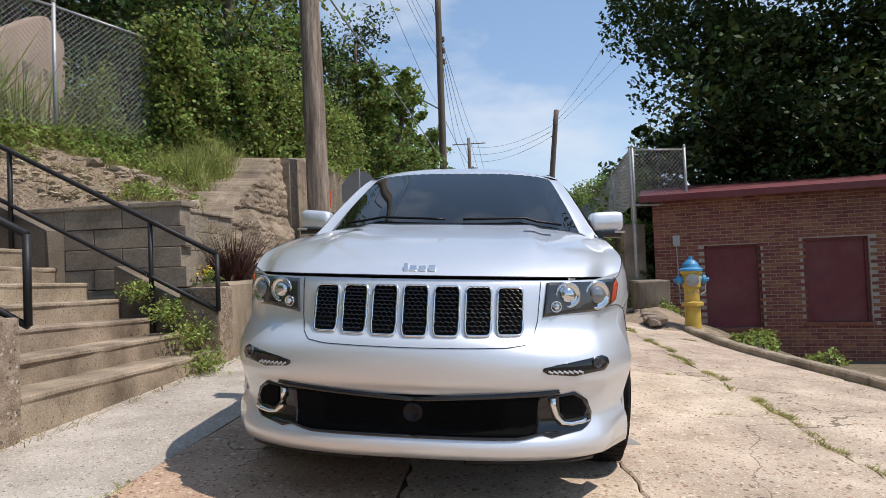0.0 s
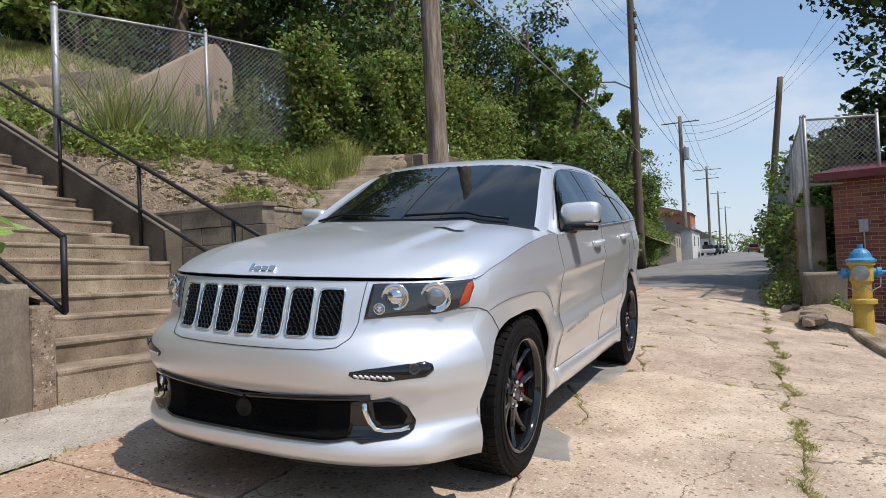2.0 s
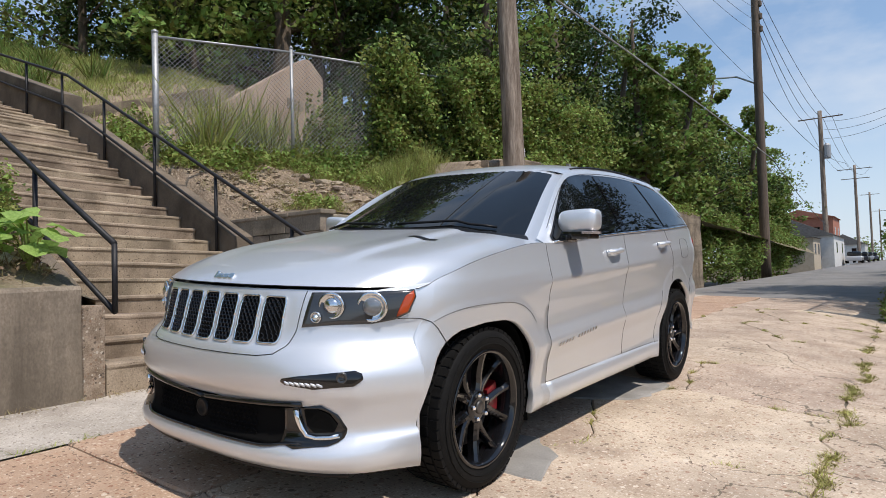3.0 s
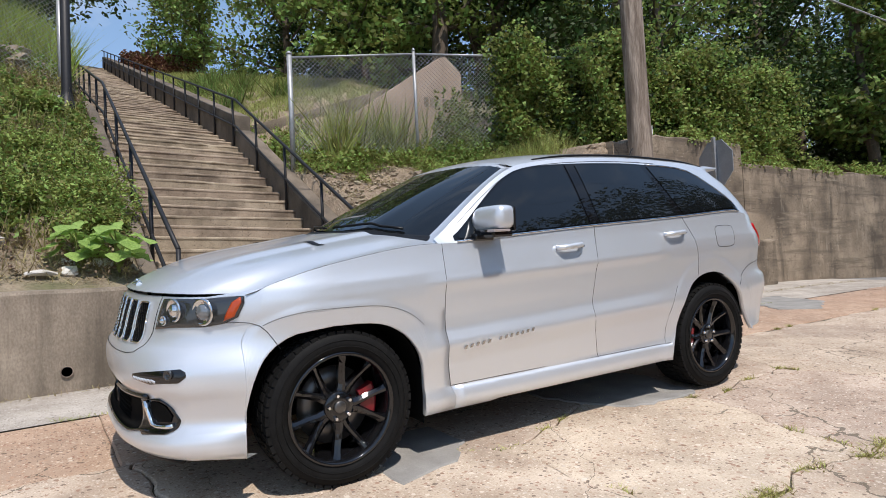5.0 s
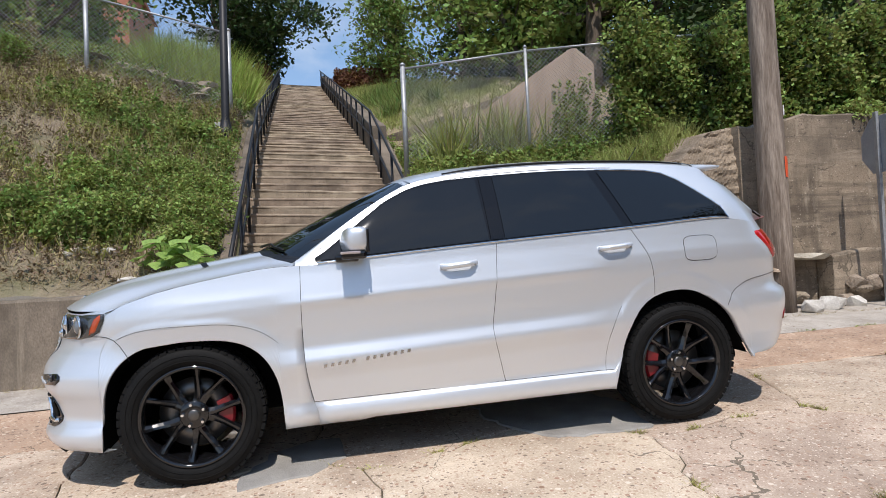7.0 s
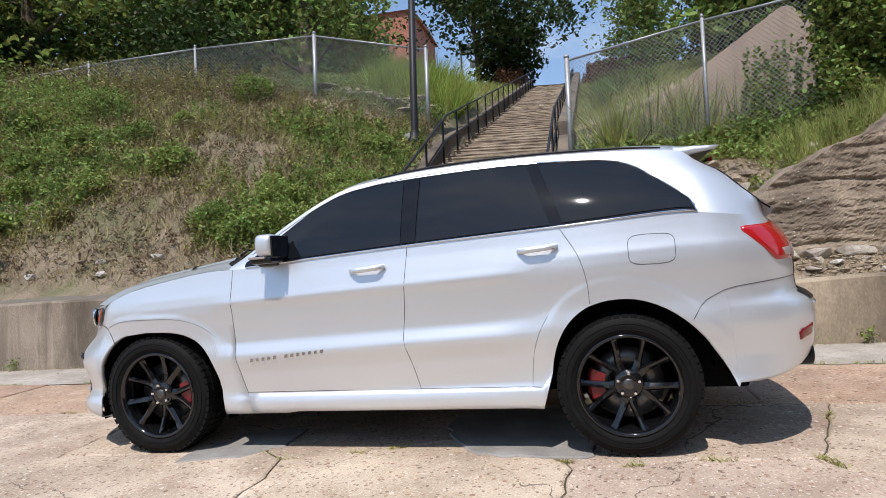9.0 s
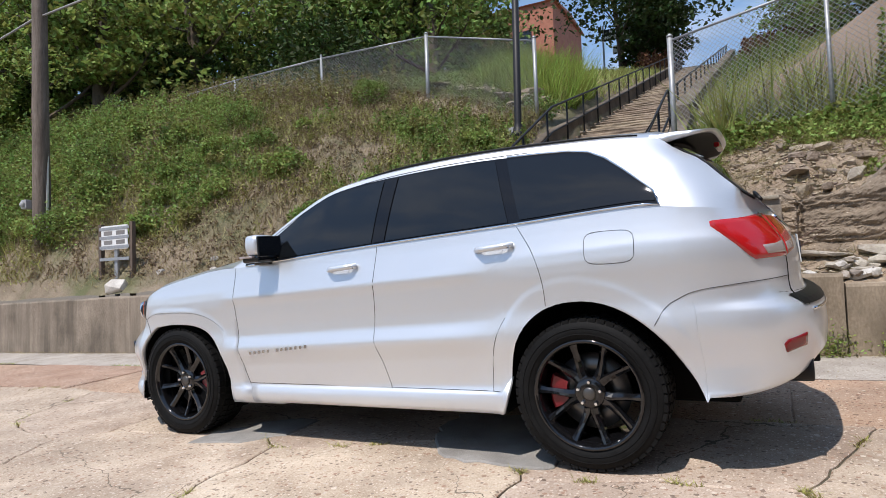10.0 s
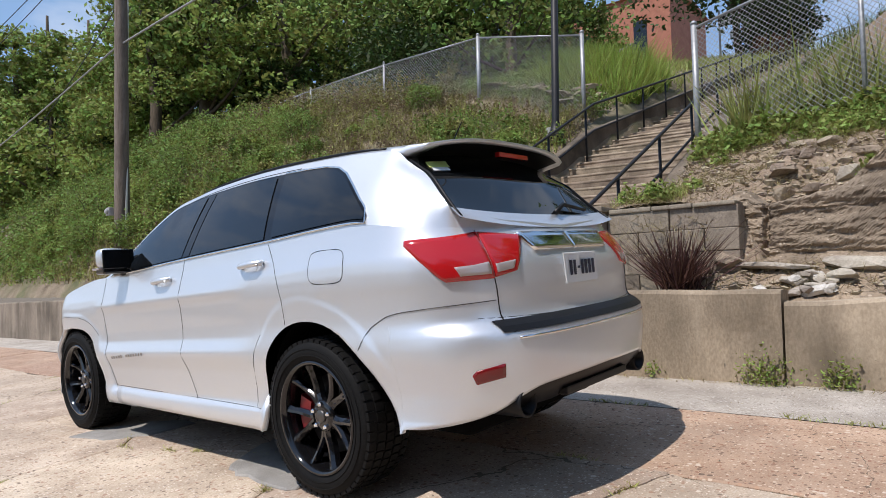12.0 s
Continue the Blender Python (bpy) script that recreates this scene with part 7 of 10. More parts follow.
# ---- wheels ----
def wheel_parts(root, steer_seed):
    """Tyre with tread blocks, a black rim of five split spokes, disc and red caliper; the outer face looks along +x."""
    turn = Matrix.Rotation(radians(90), 4, "Y")
    R, W = WHEEL_R, 0.292
    rim_r = 0.264
    prof = [(rim_r - 0.004, -W / 2 + 0.03), (rim_r + 0.012, -W / 2 + 0.012), (R - 0.06, -W / 2), (R - 0.025, -W / 2 + 0.012), (R - 0.008, -W / 2 + 0.035), (R - 0.006, W / 2 - 0.035), (R - 0.025, W / 2 - 0.012), (R - 0.06, W / 2), (rim_r + 0.03, W / 2 - 0.006), (rim_r + 0.012, W / 2 - 0.014), (rim_r - 0.004, W / 2 - 0.03)]
    bm = bmesh.new()
    sides = 56
    rings = [[bm.verts.new(turn @ Vector((r * math.cos(k * math.tau / sides), r * math.sin(k * math.tau / sides), z))) for k in range(sides)] for r, z in prof]
    for q, w in zip(rings, rings[1:]):
        for k in range(sides):
            bm.faces.new((q[k], q[(k + 1) % sides], w[(k + 1) % sides], w[k]))
    bmesh.ops.recalc_face_normals(bm, faces=bm.faces)
    tyre = part("tyre", bm, RUBBER, root, "black road tyre with blocky tread", True)
    bm = bmesh.new()
    nb = 52
    for k in range(nb):
        for z0, z1, skew, ro in ((-0.128, -0.088, 0.5, 0.004), (-0.078, -0.032, 0.25, 0.0), (-0.022, 0.022, 0.0, 0.0), (0.032, 0.078, 0.25, 0.0), (0.088, 0.128, 0.5, 0.004)):
            a0, a1 = (k + skew) * math.tau / nb, (k + skew + 0.78) * math.tau / nb
            lo, hi = R - 0.03 - ro, R + 0.001 - ro
            pts = []
            for r in (lo, hi):
                for a, z in ((a0, z0), (a1, z0), (a1, z1), (a0, z1)):
                    pts.append(bm.verts.new(turn @ Vector((r * math.cos(a), r * math.sin(a), z))))
            b = pts
            for f in ((4, 5, 6, 7), (0, 4, 7, 3), (1, 2, 6, 5), (0, 1, 5, 4), (3, 7, 6, 2)):
                bm.faces.new([b[i] for i in f])
    bmesh.ops.recalc_face_normals(bm, faces=bm.faces)
    part("tread", bm, RUBBER, root)
    bm = bmesh.new()
    for r in (R - 0.048, rim_r + 0.038):
        tube(bm, [turn @ Vector((r * math.cos(a), r * math.sin(a), W / 2 - 0.002)) for a in [i / 48 * math.tau for i in range(49)]], 0.0025, 4, caps=False)
    part("sidewall_ring", bm, RUBBER, root, "", True)
    # rim barrel and lip
    bm = bmesh.new()
    rp = [(rim_r + 0.010, W / 2 - 0.012), (rim_r + 0.004, W / 2 - 0.006), (rim_r - 0.008, W / 2 - 0.012), (rim_r - 0.014, W / 2 - 0.04), (rim_r - 0.03, 0.0), (rim_r - 0.03, -W / 2 + 0.03)]
    rings = [[bm.verts.new(turn @ Vector((r * math.cos(k * math.tau / 48), r * math.sin(k * math.tau / 48), z))) for k in range(48)] for r, z in rp]
    for q, w in zip(rings, rings[1:]):
        for k in range(48):
            bm.faces.new((q[k], q[(k + 1) % 48], w[(k + 1) % 48], w[k]))
    rim = part("rim", bm, BLACK_GLOSS, root, "gloss black alloy rim with five split spokes", True)
    # spokes
    for k in range(5):
        for sgn in (-1, 1):
            ac = k * math.tau / 5 + steer_seed
            bm = bmesh.new()
            rows = []
            for i in range(9):
                t = i / 8
                r = 0.055 + (rim_r - 0.012 - 0.055) * t
                off = sgn * (0.012 + 0.073 * max(0.0, (t - 0.18) / 0.82) ** 1.05)
                wdt = 0.0235 - 0.0080 * t + 0.006 * (t > 0.85)
                zf = 0.088 + 0.026 * t ** 1.4 - 0.012 * math.sin(t * math.pi)
                cx, cy = math.cos(ac), math.sin(ac)
                px, py = -cy, cx
                row = []
                for w, z in ((-wdt, zf - 0.045), (-wdt, zf - 0.012), (-wdt * sgn * 0.2 - wdt * 0.35, zf - 0.002), (wdt * 0.35 - wdt * sgn * 0.2, zf), (wdt, zf - 0.014), (wdt, zf - 0.045)):
                    p = Vector((cx * r + px * (off + w), cy * r + py * (off + w), z))
                    row.append(bm.verts.new(turn @ p))
                rows.append(row)
            for a, b in zip(rows, rows[1:]):
                for q in range(6):
                    bm.faces.new((a[q], a[(q + 1) % 6], b[(q + 1) % 6], b[q]))
            bm.faces.new(rows[0])
            bm.faces.new(rows[-1])
            bmesh.ops.recalc_face_normals(bm, faces=bm.faces)
            part("spoke", bm, BLACK_GLOSS, root)
    bm = bmesh.new()
    lathe(bm, [(0.078, 0.05), (0.078, 0.082), (0.070, 0.090), (0.040, 0.092)], 28, turn)
    part("hub", bm, BLACK_GLOSS, root, "", True)
    bm = bmesh.new()
    lathe(bm, [(0.031, 0.085), (0.031, 0.098), (0.026, 0.102), (0.002, 0.102)], 24, turn)
    part("centre_cap", bm, DISC, root, "grey centre cap", True)
    for k in range(5):
        a = (k + 0.5) * math.tau / 5 + steer_seed
        bm = bmesh.new()
        lathe(bm, [(0.012, 0.08), (0.012, 0.102), (0.008, 0.108), (0.002, 0.108)], 6, turn @ Matrix.Translation((0.058 * math.cos(a), 0.058 * math.sin(a), 0)))
        part("wheel_nut", bm, CHROME, root, "bright wheel nut")
    bm = bmesh.new()
    lathe(bm, [(0.19, 0.0), (0.19, 0.018), (0.06, 0.018), (0.06, 0.0)], 40, turn)
    part("brake_disc", bm, DISC, root, "steel brake disc", True)
    bm = bmesh.new()
    rows = []
    for i in range(9):
        a = math.radians(-24 + 48 * i / 8)
        rows.append([bm.verts.new(turn @ Vector((r * math.sin(a) * 1.0, r * math.cos(a), z))) for r, z in ((0.125, 0.02), (0.125, 0.060), (0.20, 0.066), (0.213, 0.055), (0.213, 0.0))])
    for a, b in zip(rows, rows[1:]):
        for q in range(4):
            bm.faces.new((a[q], a[q + 1], b[q + 1], b[q]))
    bm.faces.new(rows[0])
    bm.faces.new(rows[-1])
    bmesh.ops.recalc_face_normals(bm, faces=bm.faces)
    cal = part("caliper", bm, CALIPER, root, "red brake caliper")
    return cal


# the tail reaches back below the glass, the bumper's lower edge rises, the roof spoiler is short;
# the body stands low on its wheels and is as wide as they are
for ob in car.children_recursive:
    if ob.type != "MESH":
        continue
    for v in ob.data.vertices:
        y, z = v.co.y, v.co.z
        if y > 2.95:
            start = 3.345
            v.co.y += 0.100 * smooth_step(start, start + 0.22 + 0.16 * smooth_step(0.5, 0.85, z), y) * (1 - smooth_step(1.05, 1.33, z)) - 0.085 * smooth_step(3.1, 3.6, y) * smooth_step(1.50, 1.62, z)
        elif y < 0.1:
            v.co.z += smooth_step(0.1, -0.6, y) * lerp_table(((0.25, 0.016), (0.35, 0.010), (0.42, -0.006), (0.52, -0.004), (0.61, 0.008), (0.75, 0.010), (0.83, 0.022), (0.95, 0.018), (1.05, 0.012)), z)
        v.co.z -= 0.022 - 0.010 * smooth_step(0.9, 1.15, z) * smooth_step(3.5, 3.2, y)
        v.co.x *= 1.045
    ob.data.update()
for s, seed, cal_turn in ((0.0, 0.21, 1), (AXLE_R, -0.05, -1)):
    for side in (1, -1):
        w = new("wheel")
        w.parent = car
        w.matrix_basis = Matrix.Translation((side * 0.805, s, WHEEL_R + 0.001)) @ (Matrix() if side > 0 else Matrix.Rotation(math.pi, 4, "Z"))
        tagged(w, "black alloy wheel and tyre")
        cal = wheel_parts(w, seed * side)
        if cal_turn * side < 0:
            cal.matrix_basis = Matrix.Rotation(math.pi, 4, "X")


# ---- trees and planting ----
def limb_path(rr, start, d, length, bend, k=5):
    pts, p, d = [Vector(start)], Vector(start), Vector(d).normalized()
    for _ in range(k):
        d = (d + Vector((rr.uniform(-bend, bend), rr.uniform(-bend, bend), rr.uniform(-bend * 0.4, bend)))).normalized()
        p = p + d * length / k
        pts.append(p.copy())
    return pts


def tree(x, y, z, h, spread, label, seed, leaf="leaf", n=9000, size=0.17, low=0.25, trunk_r=None, name="tree", category="tree"):
    """A tapered trunk, limbs, and a crown of leaves gathered in uneven clumps."""
    rr = random.Random(seed)
    t = empty(name, label, category, (x, y, z))
    bm = bmesh.new()
    tr = trunk_r or h * 0.022
    spine = limb_path(rr, (0, 0, -0.3), (rr.uniform(-0.08, 0.08), rr.uniform(-0.08, 0.08), 1), h * 0.8, 0.09, 8)
    tube(bm, spine, tr, 8, tr * 0.25)
    part("trunk", bm, M["bark"], t, smooth=True)
    bm = bmesh.new()
    clumps = []
    for i in range(16):
        f = rr.uniform(low, 0.98)
        base = spine[min(8, int(f * 8))]
        a = rr.uniform(0, math.tau)
        ln = spread * rr.uniform(0.45, 1.0) * (1.0 - 0.55 * max(0, f - 0.55) / 0.45)
        path = limb_path(rr, base, (math.cos(a), math.sin(a), rr.uniform(0.1, 0.7)), ln, 0.25, 4)
        tube(bm, path, tr * 0.35 * (1.1 - f), 5, 0.012)
        clumps += [(p, ln) for p in path[2:]]
    tagged(part("branch", bm, M["bark"], t), kind="stuff")
    pts = []
    per, size = int(n * 0.7) // len(clumps), size * 1.12
    for p, ln in clumps:
        for _ in range(3):
            c = np.array(p) + np.array([rr.gauss(0, 0.3), rr.gauss(0, 0.3), rr.gauss(0, 0.22)]) * ln * 0.75
            rad = ln * rr.uniform(0.16, 0.42)
            q = RNG.normal(size=(per // 3, 3))
            q /= np.linalg.norm(q, axis=1)[:, None]
            q *= (RNG.uniform(0.35, 1.0, len(q)) ** 0.5)[:, None] * rad
            q[:, 2] *= 0.6
            pts.append(c + q)
    pts = np.concatenate(pts)
    quads_mesh("crown", leaf_corners(pts, size), 4, M[leaf], t)
    return t


def thicket(name, label, category, spots, size, material, parent=None, slim=0.55):
    """A bank of leaves round spots (x, y, z, radius, count)."""
    pts = []
    size *= 1.1
    for x, y, z, rad, n in spots:
        n = int(n * 0.72)
        q = RNG.normal(size=(n, 3))
        q /= np.linalg.norm(q, axis=1)[:, None]
        q *= (RNG.uniform(0.3, 1.0, n) ** 0.5)[:, None] * rad
        q[:, 2] *= 0.8
        pts.append(np.array([x, y, z]) + q)
    ob = quads_mesh(name, leaf_corners(np.concatenate(pts), size, slim=slim), 4, M[material], parent)
    return tagged(ob, label, category, "", "stuff")


rr = random.Random(5)
# wood on the slope above the high wall, along the street
for i in range(24):
    yy = 11.5 + i * 1.8 + rr.uniform(-0.6, 0.6)
    xx = -6.2 - rr.uniform(0, 6.0)
    tree(xx, yy, hill_z(xx, min(yy, 60)) - 0.2, rr.uniform(9.5, 12.5) if yy < 34 else rr.uniform(7.5, 10), rr.uniform(2.8, 3.8), "leafy green tree on the wooded hillside", 100 + i, rr.choice(["leaf", "leaf_deep_shade", "leaf_dark", "leaf"]), 9500, 0.15, 0.22)
for i in range(14):
    yy = 24 + i * 2.3
    tree(-5.2 - rr.uniform(0, 0.9) - (2.2 if 33 < yy < 41 else 0.0), yy, hill_z(-4.6, min(yy, 60)) - 0.3, (9.8 if yy < 33 else 12.2 if yy < 44 else 8.0) * rr.uniform(0.9, 1.08), rr.uniform(1.9, 2.4), "leafy green tree leaning towards the street", 150 + i, rr.choice(["leaf", "leaf_dark", "leaf"]), 9000, 0.2, 0.04)
# trees above the stairs, on their north side
for i, (xx, yy, hh) in enumerate([(-12.5, 10.5, 6.0), (-15, 13, 8), (-19, 10.5, 8), (-24, 12, 9), (-11, 13.5, 8), (-17, 16, 9), (-28, 9.5, 6.5), (-22, 15, 9.5), (-14, 18, 9), (-10, 16, 9)]):
    tree(xx, yy, hill_z(xx, yy) - 0.2, hh, hh * 0.38, "dark green tree above the stairs", 200 + i, "leaf_dark" if i % 3 else "leaf", 8000, 0.19, 0.08)
# trees behind the hillside fence
for i in range(30):
    yy = -1.5 - i * 1.15
    xx = -14.0 - rr.uniform(0, 6.5) + 5.5 * smooth_step(9, 14, i) + 3.0 * smooth_step(17, 24, i)
    if i < 3:
        yy, xx = (-3.0, -5.2, -7.0)[i], (-15.5, -17.5, -14.8)[i]
    tree(xx, yy, hill_z(xx, max(yy, -39)) - 0.2, rr.uniform(7.5, 11.0), rr.uniform(2.8, 3.8), "tall leafy tree behind the fence", 300 + i, "leaf_light" if i > 12 and i % 2 else rr.choice(["leaf", "leaf_dark"]), 8500, 0.19, 0.06)
tree(-32.0, 0.2, hill_z(-32, 0.2) - 0.2, 10.0, 5.4, "round dark tree at the head of the stairs", 390, "leaf_deep_shade", 30000, 0.24, 0.10)
tree(-33, 9.5, hill_z(-33, 9.5) - 0.2, 7.0, 2.8, "dark tree beside the head of the stairs", 391, "leaf_dark", 7000, 0.2, 0.2)
for i, (xx, yy, hh) in enumerate([(-8.6, -14.5, 12), (-9.5, -12.5, 13), (-6.0, -18, 6.5), (-11.5, -17.5, 14), (-5.5, -22, 7.0), (-13, -22, 14), (-6, -27, 7.5), (-12, -10.5, 12), (-13, -15, 13)]):
    tree(xx, yy, hill_z(xx, yy) - 0.2, hh, 3.6, "tall leafy tree on the hillside by the street", 340 + i, "leaf_light" if i % 3 else "leaf", 11000, 0.19, 0.06)
for i, (xx, yy, hh, sp) in enumerate([(-25, -5.0, 7.5, 2.5), (-23, -7.8, 8, 3.0), (-27, -9.5, 8, 3.2)]):
    tree(xx, yy, hill_z(xx, yy) - 0.2, hh, sp, "dark leafy tree before the brick building", 360 + i, "leaf_deep_shade" if i else "leaf_dark", 9000, 0.2, 0.12)
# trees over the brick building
# tall crowns take the near-black leaf colour, which holds their inner shade
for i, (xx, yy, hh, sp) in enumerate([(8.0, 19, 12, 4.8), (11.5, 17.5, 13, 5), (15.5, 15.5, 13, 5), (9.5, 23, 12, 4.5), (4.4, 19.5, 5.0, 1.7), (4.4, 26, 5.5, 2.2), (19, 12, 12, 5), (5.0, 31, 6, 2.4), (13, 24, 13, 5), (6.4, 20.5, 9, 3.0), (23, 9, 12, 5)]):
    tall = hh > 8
    tree(xx, yy, -0.9 if tall else 0.2, hh, sp, "large dense green tree behind the brick building" if tall else "small green tree at the street corner", 400 + i, "leaf_deep_shade" if tall else "leaf", 17000 if tall else 6000, 0.21 if tall else 0.165, 0.14)
for i in range(8):
    yy = 36 + i * 5
    tree(6 + rr.uniform(0, 4), yy, 0.2, rr.uniform(5, 8), 2.6, "green tree along the far street", 500 + i, "leaf", 4500, 0.25, 0.1)


# ---- utility poles and wires ----
def pole(x, y, z, h, r, label, lean=(0, 0), material="pole_wood", arms=(), name="utility_pole"):
    p = empty(name, label, "utility pole", (x, y, z))
    bm = bmesh.new()
    pts = [(lean[0] * t * h, lean[1] * t * h, -0.3 + t * (h + 0.3)) for t in [i / 10 for i in range(11)]]
    tube(bm, pts, r, 14, r * 0.72)
    for v in bm.verts:
        v.co += Vector((rough_noise((v.co.x * 4, v.co.y * 4, v.co.z), 2.0, 0.008), rough_noise((v.co.x * 4, v.co.y * 4, v.co.z + 9), 2.0, 0.008), 0))
    part("shaft", bm, M[material], p, smooth=True)
    for az, ln, ang in arms:
        bm = bmesh.new()
        box(bm, -ln / 2, ln / 2, -0.05, 0.05, az - 0.06, az + 0.06, 0.01)
        bmesh.ops.rotate(bm, verts=bm.verts, cent=(0, 0, az), matrix=Matrix.Rotation(ang, 3, "Z"))
        bmesh.ops.translate(bm, verts=bm.verts, vec=(lean[0] * az, lean[1] * az, 0))
        part("crossarm", bm, M["dark_wood"], p)
        bm = bmesh.new()
        for k in range(4):
            q = Matrix.Rotation(ang, 3, "Z") @ Vector(((k - 1.5) * ln / 3.6, 0, 0))
            lathe(bm, [(0.02, 0), (0.04, 0.03), (0.03, 0.09), (0.045, 0.1), (0.02, 0.16)], 8, Matrix.Translation((q.x + lean[0] * az, q.y + lean[1] * az, az + 0.06)))
        tagged(part("insulators", bm, M["wire_pale"], p), kind="stuff")
    return p


near_pole = pole(-3.017, 10.31, 0.45, 9.5, 0.20, "weathered leaning wooden utility pole with an orange tag", (-0.019, 0.010))
for turn_deg, z0, z1, wide, colour, label in ((36, 1.78, 2.06, 0.085, (0.75, 0.10, 0.03), "orange plastic tag"), (67, 2.62, 2.76, 0.12, (0.7, 0.7, 0.68), "small white tag")):
    bm = bmesh.new()
    box(bm, 0.176, 0.190, -wide / 2, wide / 2, z0, z1, 0.003)
    bmesh.ops.rotate(bm, verts=bm.verts, cent=(0, 0, 0), matrix=Matrix.Rotation(radians(turn_deg), 3, "Z"))
    bmesh.ops.translate(bm, verts=bm.verts, vec=(-0.014 * z0, 0.005 * z0, 0))
    part("tag", bm, plain("tag_plastic", colour, 0.5), near_pole, label)


def hill_points(n, x0, x1, y0, y1, keep=None, lift=0.0):
    """Random places on the slope."""
    out = []
    while len(out) < n:
        x, y = rr.uniform(x0, x1), rr.uniform(y0, y1)
        if keep and not keep(x, y):
            continue
        out.append((x, y, (bank_z(x, y) if 7.15 < y < 10.19 else hill_z(x, y)) + lift))
    return np.array(out)


def sprays(roots, leaves, height, spread, size):
    """Leaves of small upright weeds: `leaves` on each root."""
    n = len(roots)
    h = height * RNG.uniform(0.35, 1.25, n)
    f = RNG.uniform(0.1, 1.0, (n, leaves))
    a = RNG.uniform(0, math.tau, (n, leaves))
    r = spread * RNG.uniform(0.2, 1.0, (n, leaves)) * (1.15 - f)
    p = np.empty((n, leaves, 3))
    p[..., 0] = roots[:, None, 0] + r * np.cos(a)
    p[..., 1] = roots[:, None, 1] + r * np.sin(a)
    p[..., 2] = roots[:, None, 2] + f * h[:, None]
    return leaf_corners(p.reshape(-1, 3), size)


def field(name, label, category, corners, per, material):
    return tagged(quads_mesh(name, corners, per, M[material]), label, category, "", "stuff")


def patchy(scale, level, seed):
    return lambda x, y: noise.fractal(Vector((x, y, seed)) * scale, 0.8, 2.0, 3) > level


# the south slope: beds of green, olive grass and dry brush between bare ground
def lush(x, y):
    """How green the slope is: most beside the stairs and far along, least low down and under the fence."""
    g = 0.75 * noise.fractal(Vector((x, y, 3)) * 0.55, 0.8, 2.0, 3) + 0.25 * noise.noise(Vector((x, y, 9)) * 2.3)
    g += 0.50 * smooth_step(0.3, 1.9, y) * smooth_step(-7.6, -6.2, x) * smooth_step(-3.3, -3.9, x)
    g += 0.30 * smooth_step(-2.0, -5.0, y)
    g -= 0.85 * smooth_step(-3.95, -3.2, x) * smooth_step(-7.0, -3.0, y)
    g -= 0.38 * smooth_step(-7.6, -8.8, x)
    return g


def zone(low, high):
    return lambda x, y: low < lush(x, y) < high


SLOPE = (-9.6, -2.95, -14, 3.05)
field("weeds", "low bright green weeds in beds on the hillside", "weeds", sprays(hill_points(2600, *SLOPE, zone(0.14, 9)), 24, 0.32, 0.14, 0.062), 4, "leaf_light")
field("weeds", "leafy mid green weeds on the hillside", "weeds", sprays(hill_points(1300, *SLOPE, zone(0.05, 9)), 26, 0.46, 0.15, 0.066), 4, "leaf")
field("weeds", "deep green weeds in the hollows of the hillside", "weeds", sprays(hill_points(520, *SLOPE, zone(0.2, 9)), 34, 0.42, 0.20, 0.066), 4, "leaf_dark")
field("weeds", "olive weeds thinly spread on the hillside", "weeds", sprays(hill_points(1900, *SLOPE, zone(-0.32, 0.25)), 22, 0.34, 0.12, 0.055), 4, "leaf_olive")
field("brush", "dry brown brush on the bare parts of the hillside", "brush", sprays(hill_points(1700, *SLOPE, zone(-9, -0.05)), 22, 0.24, 0.13, 0.045), 4, "brown_brush")
field("grass", "olive summer grass on the steep hillside", "grass", blades(hill_points(16000, *SLOPE, zone(-0.35, 0.35)), 0.22, 0.010, 0.45), 3, "olive_grass")
field("grass", "green grass among the weeds of the hillside", "grass", blades(hill_points(12000, *SLOPE, zone(0.0, 9)), 0.34, 0.007, 0.32), 3, "grass")
field("grass", "dry straw-coloured grass on the hillside", "grass", blades(hill_points(13000, *SLOPE, zone(-9, 0.08)), 0.18, 0.008, 0.6), 3, "dry_grass")
field("grass", "tall straw-coloured stalks on the hillside", "grass", blades(hill_points(5200, *SLOPE, zone(-0.45, 0.3)), 0.46, 0.006, 0.25), 3, "dry_grass")
field("brush", "tall dry brush along the fence line", "brush", sprays(hill_points(800, -9.5, -8.2, -14, -0.4), 26, 0.70, 0.24, 0.045), 4, "brown_brush")
field("weeds", "tall olive weeds along the fence line", "weeds", sprays(hill_points(800, -10.2, -8.2, -16, -1.0), 28, 0.80, 0.24, 0.06), 4, "leaf_olive")
field("weeds", "thick weeds round the far end of the wall", "weeds", sprays(hill_points(1500, -8.0, -2.95, -30, -7.0), 34, 0.95, 0.36, 0.09), 4, "leaf")
field("weeds", "bright brushy weeds below the fence", "weeds", sprays(hill_points(700, -7.5, -3.4, -12.0, -4.0), 30, 0.8, 0.3, 0.07), 4, "leaf_light")


